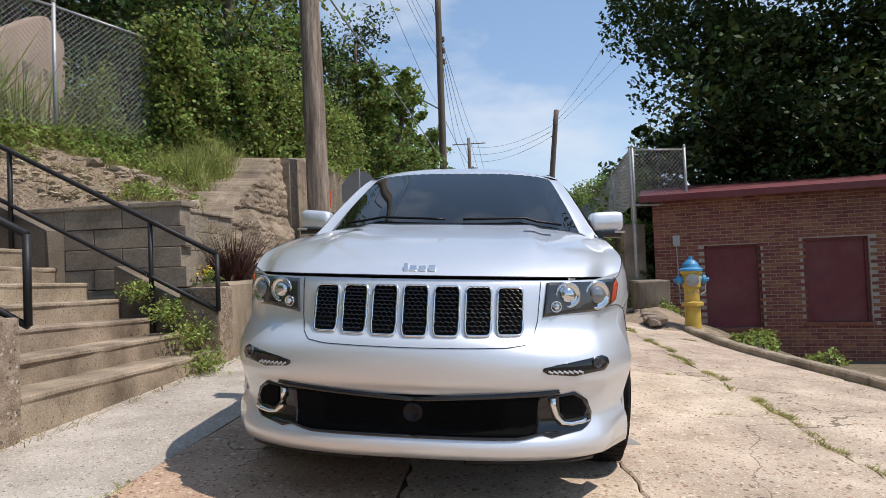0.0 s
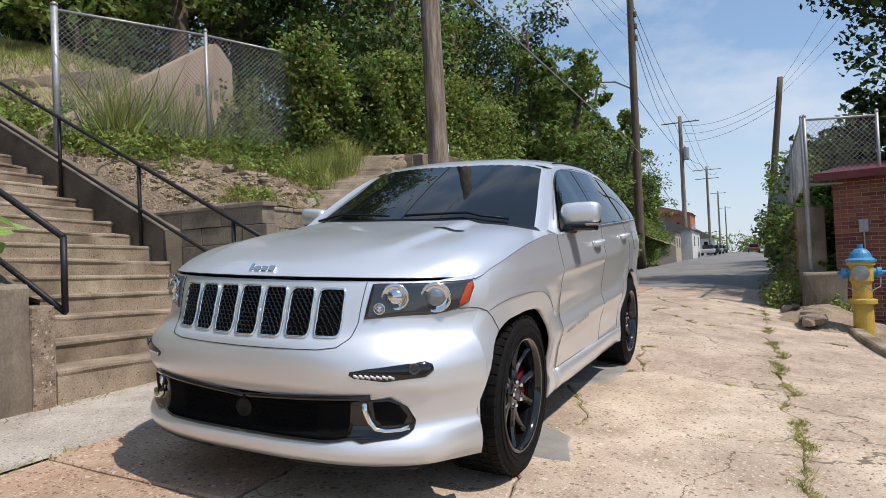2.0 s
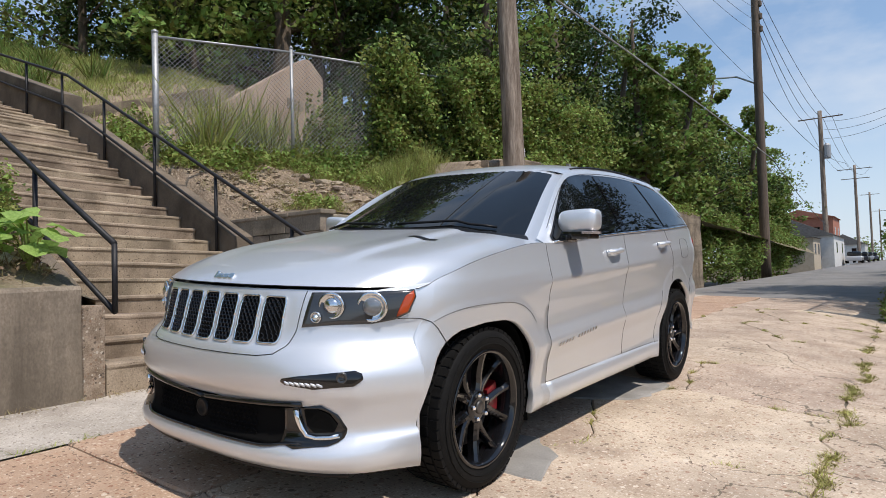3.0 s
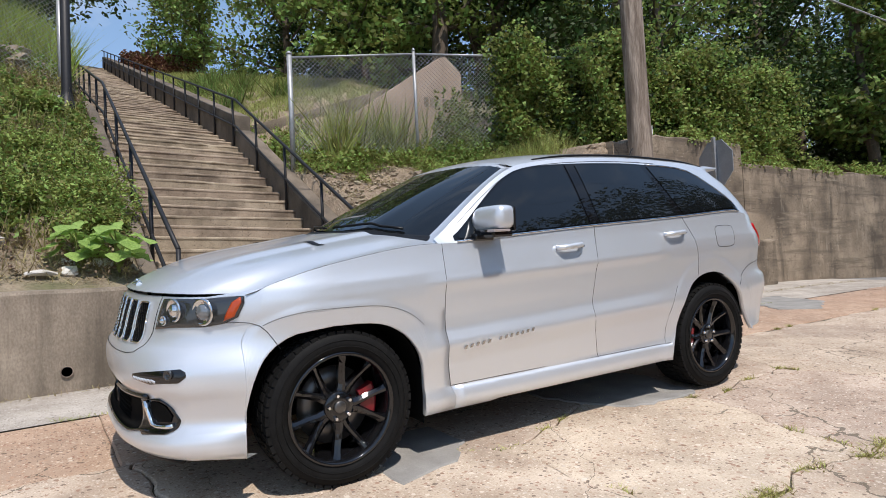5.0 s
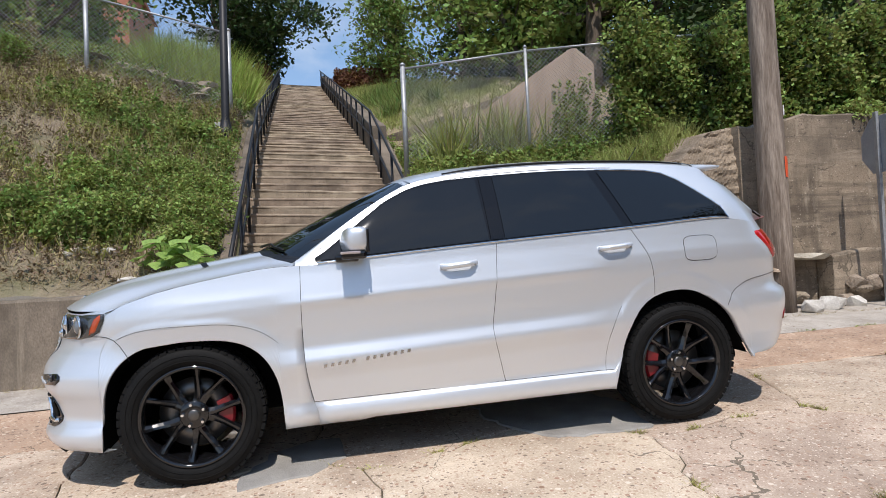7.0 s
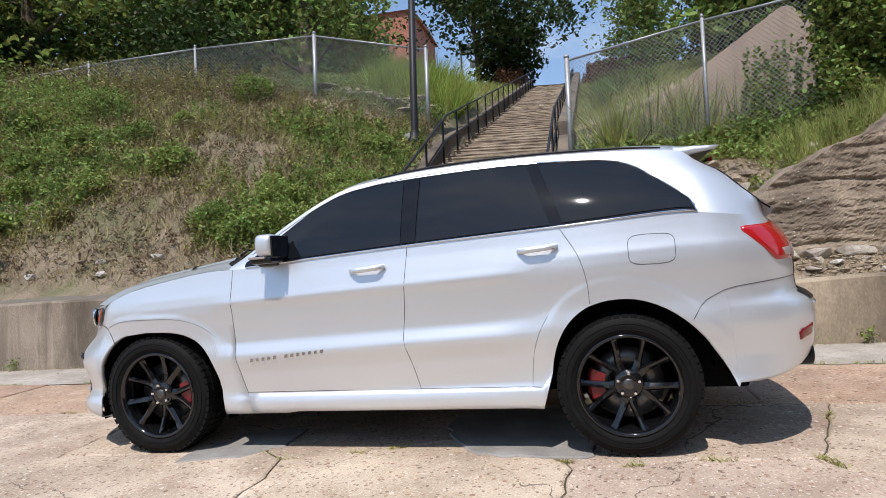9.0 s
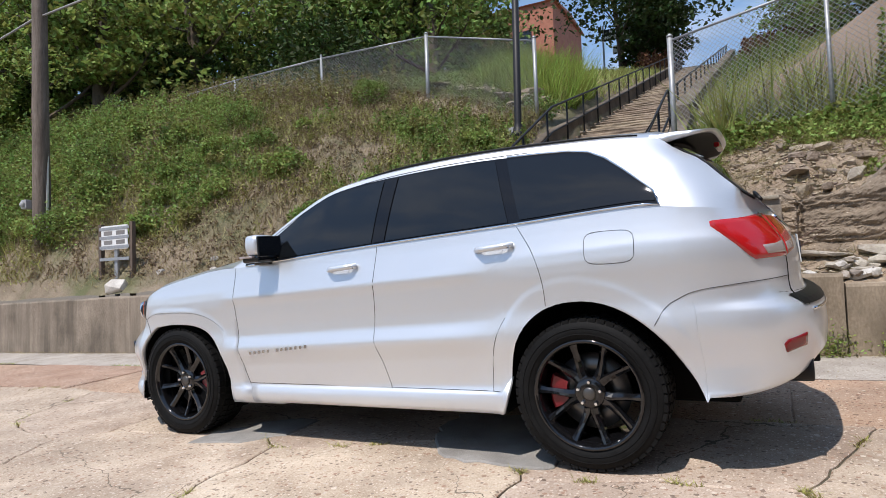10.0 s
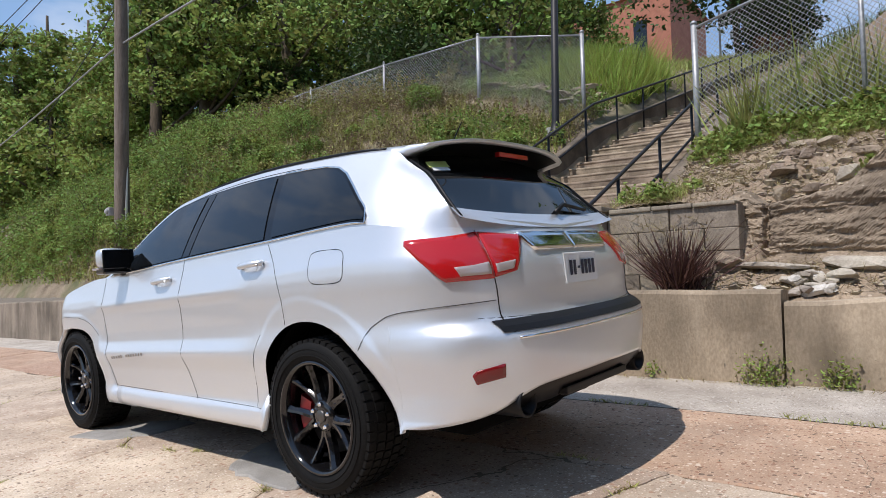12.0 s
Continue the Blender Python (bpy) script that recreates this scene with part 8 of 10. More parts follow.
def shrub(name, x, y, z, r, n, size, material, label, flat=0.75):
    q = RNG.normal(size=(n, 3))
    q /= np.linalg.norm(q, axis=1)[:, None]
    lump = 0.8 + 0.2 * np.sin(q[:, 0] * 5 + x) * np.cos(q[:, 1] * 4 + y) + RNG.normal(0, 0.08, n)
    q *= (lump * RNG.uniform(0.5, 1.0, n) ** 0.4 * r)[:, None]
    q[:, 2] *= flat
    e = empty(name, label, "shrub", (x, y, z))
    quads_mesh("foliage", leaf_corners(q, size), 4, M[material], e)
    bm = bmesh.new()
    for k in range(5):
        a = k * 1.3
        tube(bm, [(0, 0, -r * 0.9), (math.cos(a) * r * 0.3, math.sin(a) * r * 0.3, 0), (math.cos(a) * r * 0.55, math.sin(a) * r * 0.55, r * 0.4)], 0.014, 5, 0.004)
    part("stem", bm, M["bark"], e)
    return e


for x, y, r in ((-4.35, 2.75, 0.62), (-5.1, 2.7, 0.6), (-4.2, 1.9, 0.55), (-3.75, 2.75, 0.42), (-5.6, 2.3, 0.5), (-4.9, 1.5, 0.45)):
    shrub("shrub", x, y, hill_z(x, y) + r * 0.35, r, 5200, 0.045, "leaf_light", "low bright green shrub beside the stairs", 0.6)
for x, y, r in ((-4.0, 0.9, 0.4), (-3.7, 1.5, 0.38), (-6.8, -3.5, 0.7), (-5.2, -6.2, 0.9), (-4.2, -8.5, 1.1), (-7.0, -8.0, 1.0), (-3.6, -5.0, 0.6), (-3.5, -7.0, 0.7), (-8.8, -1.2, 0.6)):
    shrub("shrub", x, y, hill_z(x, y) + r * 0.4, r, 3600, 0.055, "leaf", "bushy green weed clump on the hillside", 0.8)

# bushy clumps in the lush parts, each a plant of its own
q = random.Random(77)
made = 0
while made < 64:
    x, y = q.uniform(-9.0, -3.4), q.uniform(-12.5, 2.8)
    if lush(x, y) < (0.02 if made % 4 else -0.2):
        continue
    made += 1
    r = q.uniform(0.18, 0.46) * (1.3 if y < -4 else 1.0)
    kind = q.choice((("leaf_light", "bright green leafy clump on the hillside"), ("leaf", "mid green leafy clump on the hillside"), ("leaf_dark", "dark green leafy clump on the hillside"), ("leaf_olive", "olive leafy clump on the hillside"), ("leaf_light", "bright green leafy clump on the hillside")))
    shrub("shrub", x, y, hill_z(x, y) + r * 0.35, r, int(5200 * r), q.uniform(0.055, 0.085), kind[0], kind[1], q.uniform(0.6, 1.15))

# straw mulch and small stones low on the slope
field("straw", "dry straw and dead stalks on bare soil", "straw", blades(hill_points(9000, -4.6, -2.85, -6, 3.1), 0.10, 0.004, 1.6), 3, "dry_grass")


def stone(bm, x, y, z, sx, sy, sz, seed):
    """An angular broken stone: the hull of scattered corners."""
    q = random.Random(seed)
    vs = []
    for _ in range(22):
        d = Vector((q.gauss(0, 1), q.gauss(0, 1), q.gauss(0, 1))).normalized()
        k = max(abs(d.x), abs(d.y), abs(d.z))
        d = d.lerp(d / k, 0.75) * q.uniform(0.82, 1.0)
        vs.append(bm.verts.new((x + d.x * sx, y + d.y * sy, z + d.z * sz)))
    r0 = bmesh.ops.convex_hull(bm, input=vs)
    loose = [v for v in bm.verts if not v.link_faces]
    bmesh.ops.delete(bm, geom=loose, context="VERTS")


def rock(x, y, z, sx, sy, sz, seed, material="rock", label="rough brown broken stone in the bank", name="rock"):
    bm = bmesh.new()
    stone(bm, 0, 0, 0, sx, sy, sz, seed)
    ob = link(name, bm, M[material])
    ob.location = (x, y, z)
    return tagged(ob, label, "rock", "stones of the bank")


# pale ledges at the foot of the bank's face, loose stones above it, and pale rubble above the low wall
k, y = 0, 7.22
while y < 9.45:
    k += 1
    ly = rr.uniform(0.13, 0.36)
    thin = 0.6 if y < 7.7 else 1.0
    for row in range(1 if y < 7.7 else 2):
        ob = rock(-3.33 + rr.uniform(-0.02, 0.03) + 0.05 * row, y + ly, 1.275 - row * 0.095 + rr.uniform(-0.012, 0.012), rr.uniform(0.13, 0.17), ly * (1.04 if row == 0 else 0.7), 0.068 * thin, k * 1.37 + row, "ledge", "pale broken stone ledge at the foot of the bank")
        ob.rotation_euler = (rr.uniform(-0.04, 0.04), rr.uniform(-0.06, 0.06), rr.uniform(-0.06, 0.06))
    y += 2 * ly
for i in range(30):
    yy = rr.uniform(7.5, 10.0)
    xx = -3.72 - abs(rr.gauss(0, 0.4))
    ob = rock(xx, yy, bank_z(xx, yy) + 0.02, rr.uniform(0.05, 0.15), rr.uniform(0.06, 0.2), rr.uniform(0.03, 0.08), i * 1.71 + 2, "rock" if i % 3 else "ledge")
    ob.rotation_euler = (rr.uniform(-0.3, 0.3), rr.uniform(-0.3, 0.3), rr.uniform(0, 3))
for i in range(10):
    yy = 9.35 + rr.uniform(0, 0.85)
    ob = rock(-3.18 + rr.uniform(-0.08, 0.08), yy, road_z(-3.2, yy) + rr.uniform(0.05, 0.55), rr.uniform(0.08, 0.16), rr.uniform(0.1, 0.2), rr.uniform(0.06, 0.12), i * 2.9 + 4, "ledge" if i % 2 else "rock", "pale broken stone under the bank's face" if i % 2 else "rough brown broken stone in the bank")
    ob.rotation_euler = (rr.uniform(-0.3, 0.3), rr.uniform(-0.3, 0.3), rr.uniform(0, 3))
rock(-3.28, 7.22, 1.34, 0.16, 0.17, 0.085, 8.8, "rock", "dark boulder beside the block wall")
rock(-3.30, 11.05, 1.16, 0.24, 0.40, 0.055, 3.1, "ledge", "broken concrete slab jutting out of the wall's foot")
for i in range(22):
    x, y = -2.93 - abs(rr.gauss(0, 0.10)), 7.88 + rr.gauss(0, 0.15)
    if i > 12:
        x, y = -2.93 - rr.uniform(0, 0.3), rr.uniform(7.3, 9.4)
    ob = rock(x, y, bank_z(x, y) + (0.03 if i > 12 else 0.03 + 0.012 * (i % 4)), rr.uniform(0.04, 0.09), rr.uniform(0.05, 0.12), rr.uniform(0.022, 0.045), i * 2.1 + 3, "ledge" if i % 3 else "white_rock", "tan broken stone on the bank" if i % 3 else "pale broken concrete rubble on the bank")
    ob.rotation_euler = (rr.uniform(-0.3, 0.3), rr.uniform(-0.3, 0.3), rr.uniform(0, 3))
for i in range(14):
    x, y = rr.uniform(-3.6, -2.95), rr.uniform(-1.5, 3.0)
    rock(x, y, hill_z(x, y) + 0.02, rr.uniform(0.04, 0.11), rr.uniform(0.05, 0.14), rr.uniform(0.03, 0.06), i * 3.3 + 1, "white_rock", "pale loose stone on the bare slope")
rock(-2.92, -2.25, 1.22, 0.2, 0.28, 0.13, 4.4, "white_rock", "pale boulder at the foot of the marker")
for i in range(24):
    x, y = rr.uniform(-6.0, -3.7), rr.uniform(7.2, 10.0)
    rock(x, y, bank_z(x, y) + 0.01, rr.uniform(0.04, 0.16), rr.uniform(0.05, 0.2), rr.uniform(0.03, 0.08), i * 1.9 + 7, "rock", "brown loose stone on the bank")
for i, (y, z) in enumerate(((9.7, 0.55), (9.5, 0.5), (10.6, 0.5), (11.0, 0.52), (12.9, 0.6), (11.5, 0.5))):
    rock(-2.9 + 0.1 * math.sin(i), y, z, 0.15, 0.2, 0.11, i * 5.1, "white_rock", "pale broken stone at the wall's foot")

for i in range(22):
    y = 10.3 + rr.random() * 3.2
    ob = rock(-3.32 + rr.uniform(-0.1, 0.25), y, road_z(-3.3, y) + rr.uniform(0.02, 0.35), rr.uniform(0.1, 0.22), rr.uniform(0.12, 0.3), rr.uniform(0.07, 0.16), i * 4.3 + 2, "rock", "grey-brown broken stone at the foot of the high wall")
    ob.rotation_euler = (rr.uniform(-0.3, 0.3), rr.uniform(-0.3, 0.3), rr.uniform(0, 3))
for i in range(26):
    x, y = -9.9 - rr.uniform(0, 1.2), rr.uniform(-0.4, 2.5)
    ob = rock(x, y, hill_z(x, y) + rr.uniform(0.0, 0.18), rr.uniform(0.15, 0.4), rr.uniform(0.2, 0.5), rr.uniform(0.05, 0.13), i * 3.7 + 5, "rock", "grey layered stone of the outcrop behind the fence")
    ob.rotation_euler = (rr.uniform(-0.15, 0.15), rr.uniform(-0.15, 0.15), rr.uniform(0, 3))
# green on the north bank
def bank_keep(x, y):
    return noise.fractal(Vector((x, y, 13)) * 0.8, 0.8, 2.0, 3) > 0.25 or x < -5.9


field("weeds", "low green weeds on the eroded bank", "weeds", sprays(hill_points(900, -6.6, -3.5, 6.1, 10.1, bank_keep), 18, 0.2, 0.13, 0.055), 4, "leaf_light")
field("grass", "thin grass on the eroded bank", "grass", blades(hill_points(7000, -6.6, -3.45, 6.0, 10.1, bank_keep), 0.16, 0.004, 0.5), 3, "grass")
field("straw", "dry litter on the eroded bank", "straw", blades(hill_points(16000, -6.2, -2.92, 6.0, 10.1), 0.07, 0.004, 1.8), 3, "dry_grass")
field("grass", "tall green reeds along the fence", "grass", blades(hill_points(260, -6.6, -5.9, 6.4, 9.2, patchy(1.6, 0.0, 8)), 0.85, 0.020, 0.34), 3, "grass")
field("grass", "bright grass tufts above the stone bank", "grass", blades(hill_points(2600, -4.9, -4.1, 8.6, 10.1), 0.36, 0.007, 0.4), 3, "grass")
field("weeds", "tall bright leafy weeds behind the fence", "weeds", sprays(hill_points(80, -6.4, -5.75, 8.5, 9.5), 60, 1.2, 0.16, 0.07), 4, "leaf_light")
field("weeds", "leafy weeds at the fence foot", "weeds", sprays(hill_points(420, -6.4, -5.2, 8.2, 11.5), 22, 0.42, 0.2, 0.07), 4, "leaf")
field("weeds", "green weeds hanging over the high wall", "weeds", sprays(np.array([(-3.56 - abs(rr.gauss(0, 0.32)), yy, (3.22 if yy < 13.8 else 2.86) - 0.12 * rr.random()) for yy in [rr.uniform(12.2, 24) for _ in range(1500)] if noise.noise(Vector((0, yy * 0.9, 4))) > -0.15]), 22, 0.3, 0.24, 0.07), 4, "leaf_light")
# grass of the upper slopes beside the stairs
field("grass", "rough green grass behind the fence", "grass", blades(hill_points(16000, -14, -6.3, 5.95, 10.1), 0.13, 0.007, 0.6), 3, "grass")
field("weeds", "green weeds round the stone slab", "weeds", sprays(hill_points(900, -9.6, -5.6, 6.0, 10.1), 20, 0.32, 0.2, 0.075), 4, "leaf_light")
field("grass", "tall green reeds before the stone slab", "grass", blades(hill_points(520, -7.2, -6.3, 6.3, 8.6, patchy(1.5, -0.05, 18)), 1.05, 0.022, 0.32), 3, "grass")
field("grass", "rough green grass of the upper hillside", "grass", blades(hill_points(18000, -15, -9.3, -14, 3.0), 0.34, 0.009, 0.5), 3, "grass")
field("grass", "short mown grass on the upper slope", "grass", blades(hill_points(16000, -20, -7.2, 6.0, 9.6), 0.16, 0.007, 0.5), 3, "grass")
field("weeds", "reddish shrubs at the head of the stairs", "shrub", sprays(hill_points(260, -33, -28, 6.4, 9.5), 60, 1.0, 0.6, 0.14), 4, "red_leaf")
field("weeds", "reddish shrubs by the upper railing", "shrub", sprays(hill_points(90, -33, -29, 1.6, 2.9), 60, 1.0, 0.5, 0.14), 4, "red_leaf")
field("grass", "green grass of the upper slope beside the stairs", "grass", blades(hill_points(16000, -33, -14, 5.9, 9.8), 0.2, 0.014, 0.5), 3, "grass")
field("grass", "green grass of the upper slope beside the stairs", "grass", blades(hill_points(14000, -33, -14, -3.0, 3.1), 0.3, 0.016, 0.5), 3, "grass")
field("grass", "tall bright clump grass above the fence", "grass", blades(hill_points(6500, -13.8, -11.0, 0.7, 3.0), 0.85, 0.018, 0.42), 3, "bright_grass")
field("weeds", "low spiky plants on the upper slope", "weeds", blades(hill_points(1400, -18, -12, 6.3, 8.0, patchy(1.3, 0.15, 4)), 0.55, 0.02, 0.6), 3, "leaf_dark")
field("weeds", "low mixed weeds behind the fence", "weeds", sprays(hill_points(900, -14, -9.5, -3, 3.0), 20, 0.35, 0.2, 0.08), 4, "leaf")


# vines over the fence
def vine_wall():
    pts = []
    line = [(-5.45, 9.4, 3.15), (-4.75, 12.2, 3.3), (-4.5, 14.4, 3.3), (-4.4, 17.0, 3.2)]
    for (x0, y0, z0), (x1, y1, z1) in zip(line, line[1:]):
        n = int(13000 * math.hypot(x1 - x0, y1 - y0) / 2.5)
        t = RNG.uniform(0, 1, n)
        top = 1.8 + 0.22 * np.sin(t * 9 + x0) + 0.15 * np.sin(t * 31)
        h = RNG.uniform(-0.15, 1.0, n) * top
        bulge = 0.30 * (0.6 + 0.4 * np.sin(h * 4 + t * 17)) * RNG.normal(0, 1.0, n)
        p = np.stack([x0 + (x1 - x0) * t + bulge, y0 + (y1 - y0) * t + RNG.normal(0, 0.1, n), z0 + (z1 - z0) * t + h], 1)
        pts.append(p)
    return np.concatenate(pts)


def in_clumps(p, scale, level, seed):
    return np.array([q for q in p if noise.noise(Vector(q) * scale + Vector((0, 0, seed))) > level])


# shade and sun painted by layer: dark leaves inside, pale leaves outside
field("vine", "thick dark vines covering the chain link fence", "vine", leaf_corners(vine_wall()[::2], 0.080, up=0.1, slim=0.8), 4, "leaf_deep_shade")
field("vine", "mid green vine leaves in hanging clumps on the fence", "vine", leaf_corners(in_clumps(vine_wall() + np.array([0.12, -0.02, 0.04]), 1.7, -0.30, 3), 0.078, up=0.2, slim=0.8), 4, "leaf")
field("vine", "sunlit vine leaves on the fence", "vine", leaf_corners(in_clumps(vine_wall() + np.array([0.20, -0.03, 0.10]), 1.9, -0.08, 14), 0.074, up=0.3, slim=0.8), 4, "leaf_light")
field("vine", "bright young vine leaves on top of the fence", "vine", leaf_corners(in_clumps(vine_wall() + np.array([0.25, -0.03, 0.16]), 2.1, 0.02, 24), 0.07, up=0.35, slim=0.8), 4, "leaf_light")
# near-black leaves paint the deep shade under the canopy
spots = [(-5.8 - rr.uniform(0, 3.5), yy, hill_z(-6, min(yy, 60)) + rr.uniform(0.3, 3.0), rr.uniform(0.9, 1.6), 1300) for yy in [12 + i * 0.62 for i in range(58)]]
thicket("undergrowth", "dense leafy undergrowth on the wooded slope", "undergrowth", spots, 0.15, "leaf_deep_shade")
spots = [(-4.6 - rr.uniform(0, 1.0), yy, rr.uniform(0.6, 3.2), rr.uniform(0.8, 1.3), 1200) for yy in [24.5 + i * 0.8 for i in range(40)]]
thicket("undergrowth", "leafy brush beside the far street", "undergrowth", spots, 0.14, "leaf")
# backing of darkened leaves: painted shade in the gaps between the trees
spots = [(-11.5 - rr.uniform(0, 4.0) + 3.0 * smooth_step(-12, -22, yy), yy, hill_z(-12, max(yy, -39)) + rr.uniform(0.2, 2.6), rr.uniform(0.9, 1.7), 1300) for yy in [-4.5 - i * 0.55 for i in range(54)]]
thicket("undergrowth", "dark leafy undergrowth behind the fence", "undergrowth", spots, 0.15, "leaf_deep_shade")
# pale clumps added over the trees: sunlight painted by leaf colour
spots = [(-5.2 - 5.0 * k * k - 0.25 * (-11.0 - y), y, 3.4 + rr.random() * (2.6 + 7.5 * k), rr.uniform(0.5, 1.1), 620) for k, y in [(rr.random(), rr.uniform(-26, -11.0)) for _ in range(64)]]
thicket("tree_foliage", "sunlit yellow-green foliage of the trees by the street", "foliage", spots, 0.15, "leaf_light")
# leaf colour darkened here too, standing in for shade below the crowns
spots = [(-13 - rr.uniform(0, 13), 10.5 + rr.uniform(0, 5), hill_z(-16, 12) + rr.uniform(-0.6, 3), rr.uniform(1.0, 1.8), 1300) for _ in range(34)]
thicket("undergrowth", "dark leafy undergrowth above the stairs", "undergrowth", spots, 0.16, "leaf_deep_shade")
spots = [(x, y, z, r, 1100) for x, y, z, r in ((4.3, 17.5, 0.8, 0.9), (4.9, 18.5, 1.2, 1.0), (4.0, 16.2, 0.5, 0.6), (4.5, 22, 1.0, 1.1), (4.6, 25, 1.2, 1.2), (5.2, 28, 1.4, 1.3), (5.0, 34, 1.4, 1.5), (5.4, 40, 1.5, 1.6), (5.6, 48, 1.5, 1.8))]
thicket("undergrowth", "green brush at the street corner", "undergrowth", spots, 0.13, "leaf")


# filler foliage in the same darkened colour, painting shade inside the crowns
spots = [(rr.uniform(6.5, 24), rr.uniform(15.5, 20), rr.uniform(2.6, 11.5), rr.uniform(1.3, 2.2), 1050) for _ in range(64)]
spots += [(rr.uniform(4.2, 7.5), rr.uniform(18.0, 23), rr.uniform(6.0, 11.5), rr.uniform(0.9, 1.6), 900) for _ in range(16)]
thicket("tree_foliage", "dense dark foliage of the trees behind the brick building", "foliage", spots, 0.17, "leaf_deep_shade")
spots = [(rr.uniform(3.9, 5.6), 22 + i * 0.9, rr.uniform(0.8, 5.0), rr.uniform(0.8, 1.4), 1100) for i in range(30)]
thicket("undergrowth", "green brush along the far street", "undergrowth", spots, 0.15, "leaf")


spots = [(rr.uniform(2.35, 3.3), 14.2 + i * 0.42, rr.uniform(0.5, 2.9), rr.uniform(0.45, 0.8), 700) for i in range(22)]
thicket("undergrowth", "green brush growing through the chain link panels", "undergrowth", spots, 0.11, "leaf")
spots = [(rr.uniform(-45, 60), rr.uniform(230, 330), rr.uniform(1.0, 7.0), rr.uniform(4, 8), 420) for i in range(60)]
thicket("tree_line", "distant green tree line at the end of the street", "trees", spots, 0.9, "leaf_dark")


# small plants one by one
def big_leaf_plant(x, y, z):
    e = empty("leafy_plant", "broad-leaved bright green plant above the low wall", "plant", (x, y, z))
    for k in range(11):
        a, r, h = k * 2.4, 0.10 + 0.03 * (k % 5), 0.12 + 0.05 * (k % 6)
        bm = bmesh.new()
        tube(bm, [(0, 0, -0.05), (math.cos(a) * r * 0.5, math.sin(a) * r * 0.5, h * 0.8), (math.cos(a) * r, math.sin(a) * r, h)], 0.006, 5)
        cx, cy = math.cos(a) * r, math.sin(a) * r
        n = 14
        cen = bm.verts.new((cx, cy, h))
        ring = []
        for i in range(n):
            t = i / n * math.tau
            lob = 0.14 * (0.8 + 0.2 * math.cos(5 * t))
            ring.append(bm.verts.new((cx + math.cos(a + t) * lob + math.cos(a) * 0.05, cy + math.sin(a + t) * lob + math.sin(a) * 0.05, h - 0.05 * math.cos(t) + 0.02 * math.sin(3 * t) - 0.02)))
        for i in range(n):
            bm.faces.new((cen, ring[i], ring[(i + 1) % n]))
        part("leaf", bm, M["leaf_light"], e)
    return e


big_leaf_plant(-2.98, 2.92, 1.3)
big_leaf_plant(-3.15, 2.62, 1.32)
purple = empty("ornamental_grass", "clump of dark purple fountain grass in the planting bed", "ornamental grass", (-2.98, 6.85, 1.06))
quads_mesh("blade_tuft", blades(np.column_stack([RNG.normal(0, 0.06, 520), RNG.normal(0, 0.06, 520), np.zeros(520)]), 0.50, 0.011, 0.55), 3, M["purple_grass"], purple)
flower = empty("flower", "small yellow flowers at the stair wall", "flower", (-2.95, 6.1, 1.06))
quads_mesh("foliage", leaf_corners(np.column_stack([RNG.normal(0, 0.06, 90), RNG.normal(0, 0.07, 90), RNG.uniform(0, 0.16, 90)]), 0.05), 4, M["leaf"], flower)
M["petal"] = plain("yellow_petal", (0.75, 0.50, 0.03), 0.6)
tagged(quads_mesh("petals", leaf_corners(np.column_stack([RNG.normal(0, 0.06, 70), RNG.normal(0, 0.07, 70), RNG.uniform(0.10, 0.2, 70)]), 0.03), 4, M["petal"], flower), kind="stuff")
for x, y, z, r in ((-2.72, 5.38, 0.66, 0.17), (-2.95, 5.42, 0.86, 0.16), (-2.50, 5.25, 0.42, 0.17), (-3.25, 5.45, 1.05, 0.12)):
    q = RNG.normal(size=(620, 3)) * np.array([r * 0.42, r * 0.7, r * 0.36])
    e = empty("step_weed", "green weed growing out of the steps", "weed", (x, y, z), "weeds in the steps")
    quads_mesh("foliage", leaf_corners(q, 0.034), 4, M["leaf_light"], e)
for y, k in ((6.75, 0.8), (7.62, 2.0), (8.1, 1.6), (8.7, 0.9), (0.2, 0.9), (-1.2, 1.0), (9.2, 1.0)):
    q = RNG.normal(size=(int(110 * k * k), 3)) * np.array([0.03, 0.05 * k, 0.04 * k])
    e = empty("wall_weed", "small green weed at the foot of the wall", "weed", (-2.55, y, road_z(-2.55, y) + 0.08), "weeds along the wall")
    quads_mesh("foliage", leaf_corners(q, 0.03), 4, M["leaf_light"], e)

# grass in the cracks of the road
pts = []
for poly in road_cells:
    for p, q in zip(poly, poly[1:] + poly[:1]):
        d = math.dist(p, q)
        for k in range(max(1, int(d / 0.22))):
            joint = abs(p[0] - JOINT_X) < 0.01 and abs(q[0] - JOINT_X) < 0.01
            t0, ln = rr.random(), rr.uniform(0.05, 0.24) / d
            y0 = p[1] + (q[1] - p[1]) * t0
            if not -3 < y0 < 14 or rr.random() > (0.55 if joint and 3.2 < y0 < 9.8 else 0.16):
                continue
            for _ in range(110 if joint else 70):
                t = min(1, t0 + rr.random() * ln)
                x, y = p[0] + (q[0] - p[0]) * t, p[1] + (q[1] - p[1]) * t
                x, y = x + rough_noise((x, y, 3), 2.2, 0.075), y + rough_noise((x, y, 7), 2.2, 0.075)
                w = 0.026 if joint else 0.013
                pts.append((x + rr.gauss(0, w), y + rr.gauss(0, w), road_z(x, y) - 0.01))
field("grass", "tufts of grass growing in the road cracks", "grass", blades(np.array(pts), 0.027, 0.005, 1.1), 3, "olive_grass")
pts = [(GUTTER_X + rr.gauss(0, 0.02), rr.uniform(-4, 12), 0) for _ in range(2200)]
